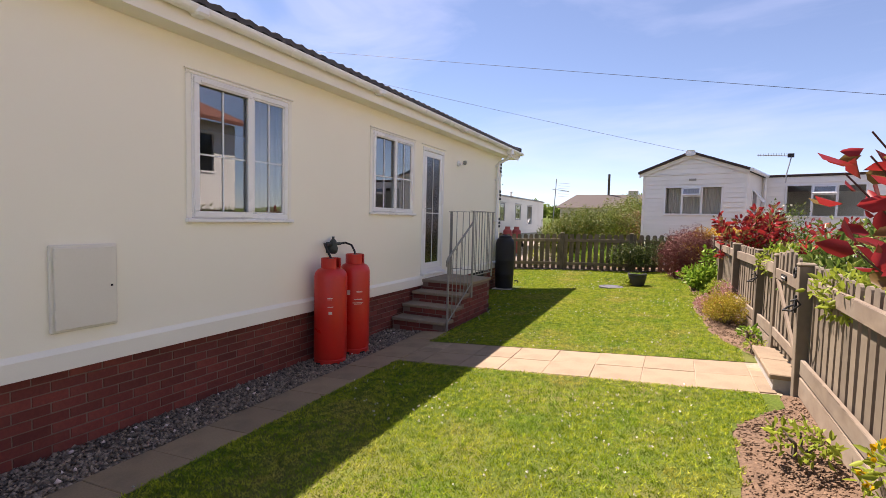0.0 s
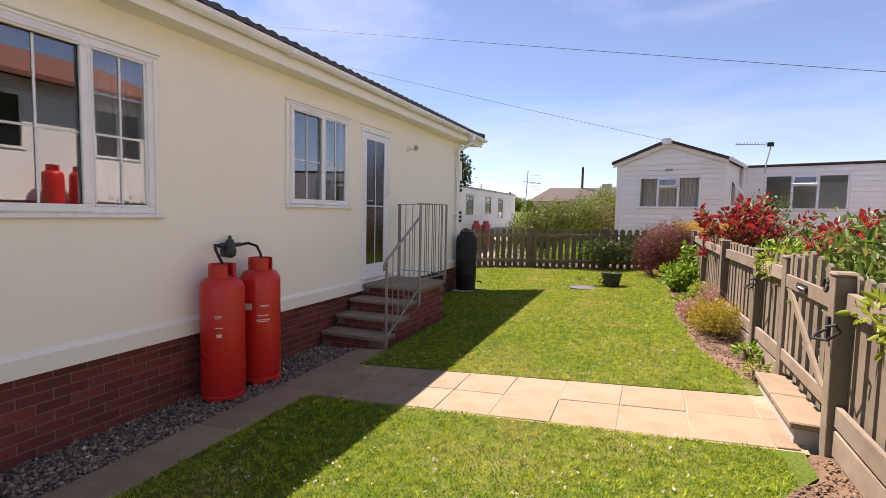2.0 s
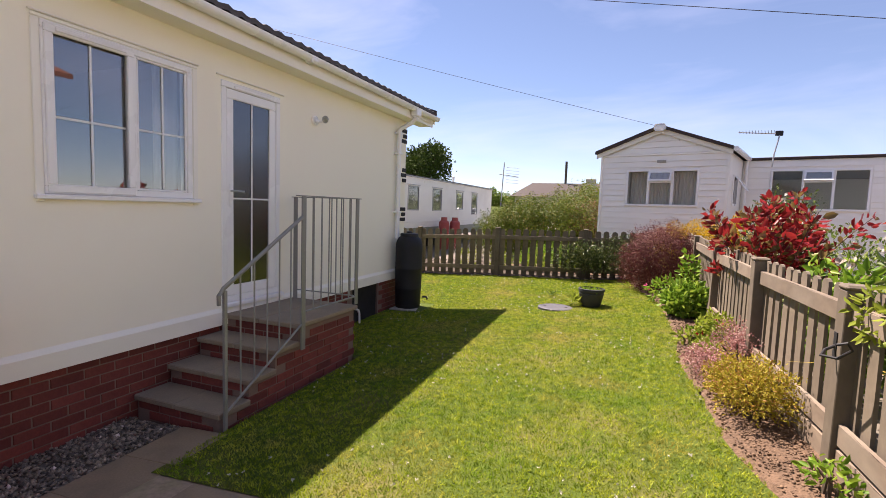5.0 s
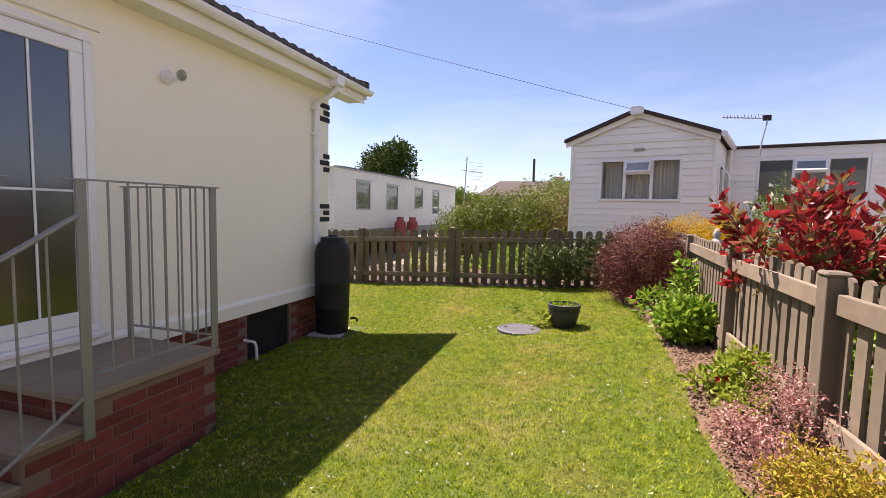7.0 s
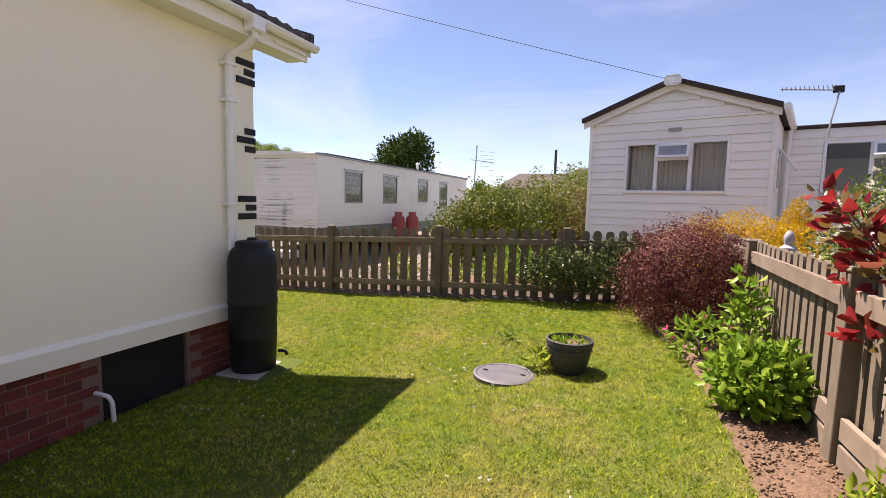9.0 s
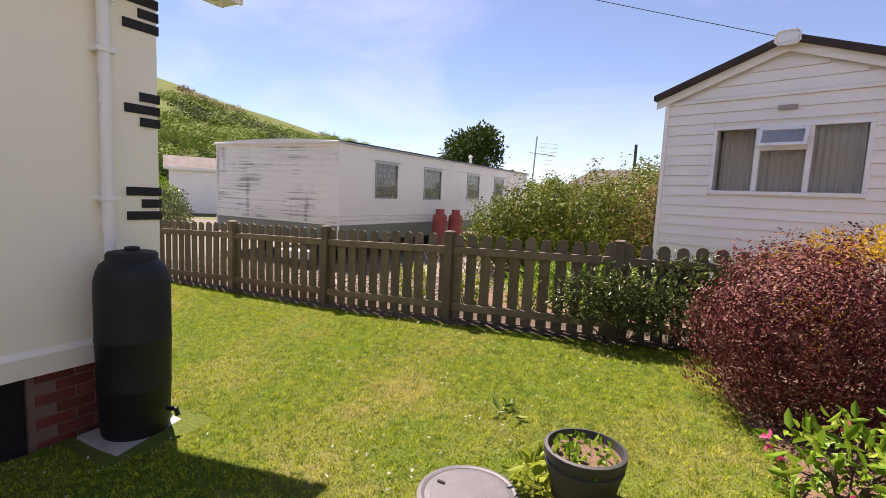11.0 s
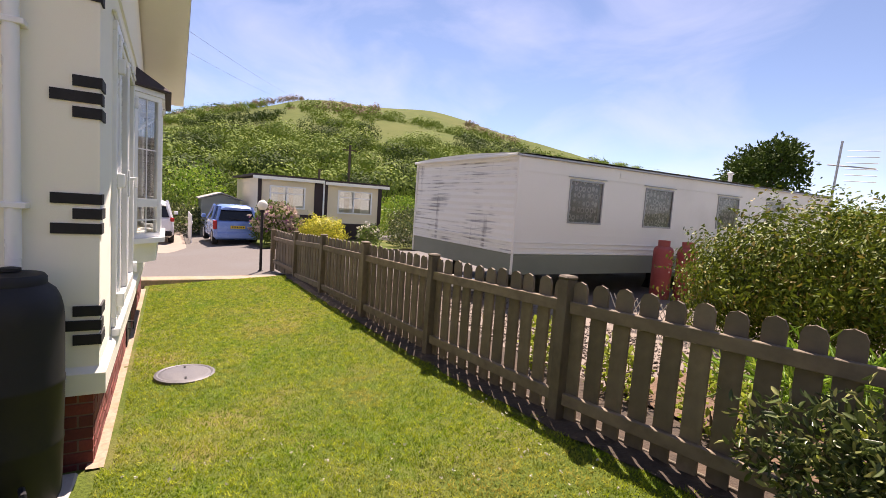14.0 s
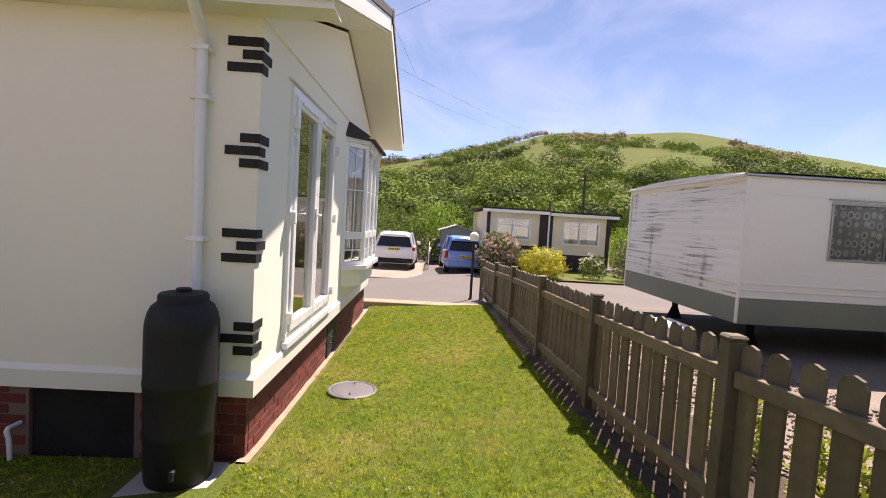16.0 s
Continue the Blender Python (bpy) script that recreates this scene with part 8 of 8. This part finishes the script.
def on_lawn(x, y):
    a = (y < 5.075) & (x > -2.0) & (x < np.interp(y, *BEDGE) + 0.05 * np.sin(y * 9.0) * np.sin(y * 23.0 + 1) + 0.01)
    b = (y > 5.985) & (y < 11.4) & (x > np.where(y < 8.5, -2.05, -2.96)) & (x < np.interp(y, *BEDGE) + 0.05 * np.sin(y * 9.0) * np.sin(y * 23.0 + 1) + 0.01)
    c_ = (y >= 11.4) & (x > np.where(y < 11.47, -2.93, -9.62)) & (x < np.interp(y, *BEDGE) + 0.05 * np.sin(y * 9.0) * np.sin(y * 23.0 + 1) + 0.01) & (y < np.interp(x, *FEDGE) - 0.16 + 0.06 * np.sin(x * 5.0) * np.sin(x * 17.0))
    pot_ = ((x + 0.40) ** 2 + (y - 11.40) ** 2 > 0.265 ** 2) & ((x + 4.45) ** 2 + (y - 11.9) ** 2 > 0.255 ** 2) & ((x - 0.1) ** 2 + (y - 11.62) ** 2 > 0.13 ** 2)
    slab_ = ~((x < -2.36) & (y > 10.7) & (y < 11.4))
    return (a | b | c_) & pot_ & slab_


by = np.linspace(-4, 14.4, 500)
BEDGE = (by, np.array([bed_edge(v) for v in by]))
fx = np.linspace(-11.6, 1.6, 120)
FEDGE = (fx, np.array([fence_y(v) for v in fx]))
rg = np.random.RandomState(11)
gx, gy = [], []
for x0, x1, y0, y1, dens in ((-2.1, 1.5, 1.2, 5.1, 9000), (-3, 1.5, 6, 14.5, 8000), (-9.7, -3, 11.4, 14.2, 7000)):
    n = int((x1 - x0) * (y1 - y0) * dens)
    gx.append(rg.uniform(x0, x1, n))
    gy.append(rg.uniform(y0, y1, n))
gx, gy = np.concatenate(gx), np.concatenate(gy)
k = on_lawn(gx, gy)
gx, gy = gx[k], gy[k]
n = len(gx)
clump = np.array([noise.noise(Vector((a * 9, b * 9, 2))) for a, b in zip(gx, gy)])
hgt = rg.uniform(0.010, 0.026, n) * (1 + 0.55 * clump)
ang, lean = rg.uniform(0, 6.28, n), rg.uniform(0.2, 1.5, n)
wid = rg.uniform(0.0025, 0.0052, n)
gz_ = ground_z(gx, gy) - 0.002
dx, dy = np.cos(ang), np.sin(ang)
turn_ = rg.uniform(0, 6.28, n)
sx_, sy_ = np.cos(turn_) * wid, np.sin(turn_) * wid
V = np.stack([np.stack([gx - sx_, gy - sy_, gz_], 1), np.stack([gx + sx_, gy + sy_, gz_], 1), np.stack([gx + dx * hgt * lean, gy + dy * hgt * lean, gz_ + hgt], 1)], 1).reshape(-1, 3)
F = np.arange(3 * n).reshape(-1, 3)
tagged(new("grass", np_mesh("grass", V, F, M["blade"])), "short mown grass with dry tips", "grass", kind="stuff")
# clover heads
cx, cy = rg.uniform(-2.8, 1.4, 1500), rg.uniform(1.2, 14, 1500)
cn = np.array([noise.noise(Vector((a * 0.9, b * 0.9, 5))) for a, b in zip(cx, cy)])
k = on_lawn(cx, cy) & (cn > 0.02)
cx, cy = cx[k], cy[k]
P = np.stack([cx, cy, ground_z(cx, cy) + 0.02], 1)
P = np.repeat(P, 4, 0)
tagged(leaves("clover_flowers", P, rg.normal(size=P.shape) + np.array([0, 0, 0.8]), rg.uniform(0.010, 0.018, len(P)), 0.8, M["f_white"], None, simple=True, seed=5), "small white clover flowers in the lawn", "flowers", kind="stuff")


# ---- paving slabs ----
def slab_mesh(w, d, h):
    bm = B(-w / 2, w / 2, -d / 2, d / 2, -h, 0, bevel=0.004)
    bmesh.ops.recalc_face_normals(bm, faces=bm.faces)
    me = bpy.data.meshes.new("slab")
    bm.to_mesh(me)
    bm.free()
    me.materials.append(M["slab"])
    return me


path = thing("garden_path", "buff concrete slab path across the lawn", "path", kind="structure")
me_slab = slab_mesh(0.450, 0.446, 0.05)
rnd = random.Random(9)


def lay(x, y, dz=0.001):
    sx = (gz(x + 0.2, y) - gz(x - 0.2, y)) / 0.4
    sy = (gz(x, y + 0.2) - gz(x, y - 0.2)) / 0.4
    piece("slab", me_slab, path, pose(x, y, gz(x, y) + dz + rnd.uniform(-0.003, 0.003), math.degrees(math.atan(sy)) + rnd.uniform(-0.4, 0.4), -math.degrees(math.atan(sx)) + rnd.uniform(-0.4, 0.4), rnd.uniform(-0.6, 0.6)))


y = 6.33
while y > -4:
    lay(-2.215, y)
    y -= 0.45
for i in range(7):
    for j in range(2):
        lay(1.2675 - 0.455 * i, 5.31 + 0.45 * j)
me_cut = {0.27: slab_mesh(0.27, 0.446, 0.05), 0.12: slab_mesh(0.12, 0.446, 0.05)}
for x, w in ((-1.835, 0.27), (1.56, 0.12)):
    for j in range(2):
        piece("slab", me_cut[w], path, pose(x, 5.31 + 0.45 * j, gz(x, 5.4) + 0.001, 0, -4.0, 0))
tagged(part("path_bed", patch([5.05, 5.55, 6.0], lambda y: -2.44, lambda y: 1.66, 12, -0.005), M["dirty"]), "mortar bed under the path slabs", "path", kind="structure")
tagged(part("path_bed", patch(span(-4, 6.56, 0.6), lambda y: -2.44, lambda y: -1.99, 2, -0.005), M["dirty"]), "mortar bed under the path slabs", "path", kind="structure")


# ---- bricks of the plinth and the steps ----
def brick_mesh(lx, ly, lz, mt):
    bm = B(-lx / 2, lx / 2, -ly / 2, ly / 2, -lz / 2, lz / 2, bevel=0.003)
    bmesh.ops.recalc_face_normals(bm, faces=bm.faces)
    me = bpy.data.meshes.new("brick")
    bm.to_mesh(me)
    bm.free()
    me.materials.append(mt)
    return me


full_y, half_y = brick_mesh(0.05, 0.214, 0.065, M["brick"]), brick_mesh(0.05, 0.102, 0.065, M["brick"])
full_x, half_x = brick_mesh(0.214, 0.05, 0.065, M["brick"]), brick_mesh(0.102, 0.05, 0.065, M["brick"])
plinth_e = thing("plinth_wall_east", "dark red brick plinth under the park home", "brick wall", kind="structure")
bm = B(-3.10, -3.034, HY0, 9.855, -0.2, 0.592)
box(bm, -3.10, -3.034, 10.585, HY1 - 0.09, -0.2, 0.592)
part("mortar", bm, M["mortar"], plinth_e)
rest = []
for c in range(9):
    zc = 0.592 - 0.0375 - 0.075 * c
    y = HY0 + (0.1125 if c % 2 else 0.0)
    while y < HY1 - 0.09:
        L = min(0.214, HY1 - 0.03 - y)
        yc = y + L / 2
        if not (9.75 < yc < 10.69):
            if (2.2 < yc < 7.2 or yc > 8.35 or c < 3) and yc > 2.2 and c < 8:
                piece("brick", full_y, plinth_e, pose(-3.053 + rnd.uniform(-0.002, 0.002), yc, zc, 0, 0, rnd.uniform(-0.4, 0.4)) @ Matrix.Diagonal((1, L / 0.214, 1, 1)))
            else:
                rest.append((yc, zc))
        y += 0.225
bm = bmesh.new()
for yc, zc in rest:
    box(bm, -3.078, -3.028, yc - 0.107, yc + 0.107, zc - 0.0325, zc + 0.0325)
tagged(part("bricks", bm, M["brick_far"], plinth_e), kind="stuff")
plinth_n = thing("plinth_wall_north", "red brick plinth under the gable wall", "brick wall", kind="structure")
part("mortar", B(HX0, HX1 - 0.034, HY1 - 0.10, HY1 - 0.034, -0.2, 0.592), M["mortar"], plinth_n)
for c in range(8):
    zc = 0.592 - 0.0375 - 0.075 * c
    x = HX1 - 0.085 - (0.1125 if c % 2 else 0.0)
    if c % 2:
        piece("brick", half_x, plinth_n, pose(HX1 - 0.085 - 0.051, HY1 - 0.053, zc))
    while x > HX0 + 0.2:
        xc = x - 0.107
        if not -6.3 < xc < -5.6:
            piece("brick", full_x, plinth_n, pose(xc, HY1 - 0.053 + rnd.uniform(-0.002, 0.002), zc, 0, 0, rnd.uniform(-0.4, 0.4)))
        x -= 0.225
vent_door = thing("plinth_door", "black access door in the brick plinth", "hatch", loc=(-5.95, HY1, 0.1))
part("panel", B(-6.24, -5.66, HY1 - 0.045, HY1 - 0.02, 0.05, 0.588), M["quoin"], vent_door, world=True)
part("handle", tube(bmesh.new(), [(-5.75, HY1 - 0.02, 0.34), (-5.75, HY1 + 0.03, 0.34), (-5.75, HY1 + 0.03, 0.26), (-5.75, HY1 - 0.02, 0.26)], 0.008, 6), M["quoin"], vent_door, world=True)
# step bricks: outer side in stretchers, risers in headers and stretchers
sb = part("brickwork", B(SX0 + 0.02, SX1 - 0.03, ST[0][0] + 0.03, SYE - 0.03, -0.1, 0.1), M["mortar"], steps, world=True)
inv = steps.matrix_basis.inverted()
for c in range(10):
    zc = 0.64 - 0.075 * c
    off = 0.1125 if c % 2 else 0.0
    y = SYE - off
    while y > ST[0][0] + 0.1:
        yc = y - 0.107
        top_ = max([z for y_, z in ST if yc - 0.10 > y_ - 0.02] or [0])
        if zc + 0.033 < top_ - 0.04:
            piece("brick", full_y, sb, inv @ pose(SX1 - 0.030 + rnd.uniform(-0.002, 0.002), yc, zc, 0, 0, rnd.uniform(-0.4, 0.4)))
        y -= 0.225
for i, (ys, zs) in enumerate(ST):
    lowz = ST[i - 1][1] if i else 0.0
    for c in range(2):
        zc = zs - 0.082 - 0.075 * c
        if zc - 0.033 < lowz - 0.04:
            continue
        x = SX0 + 0.02 + (0.1125 if (c + i) % 2 else 0)
        while x < SX1 - 0.2:
            piece("brick", full_x, sb, inv @ pose(x + 0.107, ys + 0.030, zc, 0, 0, rnd.uniform(-0.4, 0.4)))
            x += 0.225
for c in range(8):
    zc = 0.61 - 0.075 * c
    x = SX0 + 0.02 + (0.1125 if c % 2 else 0)
    while x < SX1 - 0.2:
        piece("brick", full_x, sb, inv @ pose(x + 0.107, SYE - 0.030, zc))
        x += 0.225
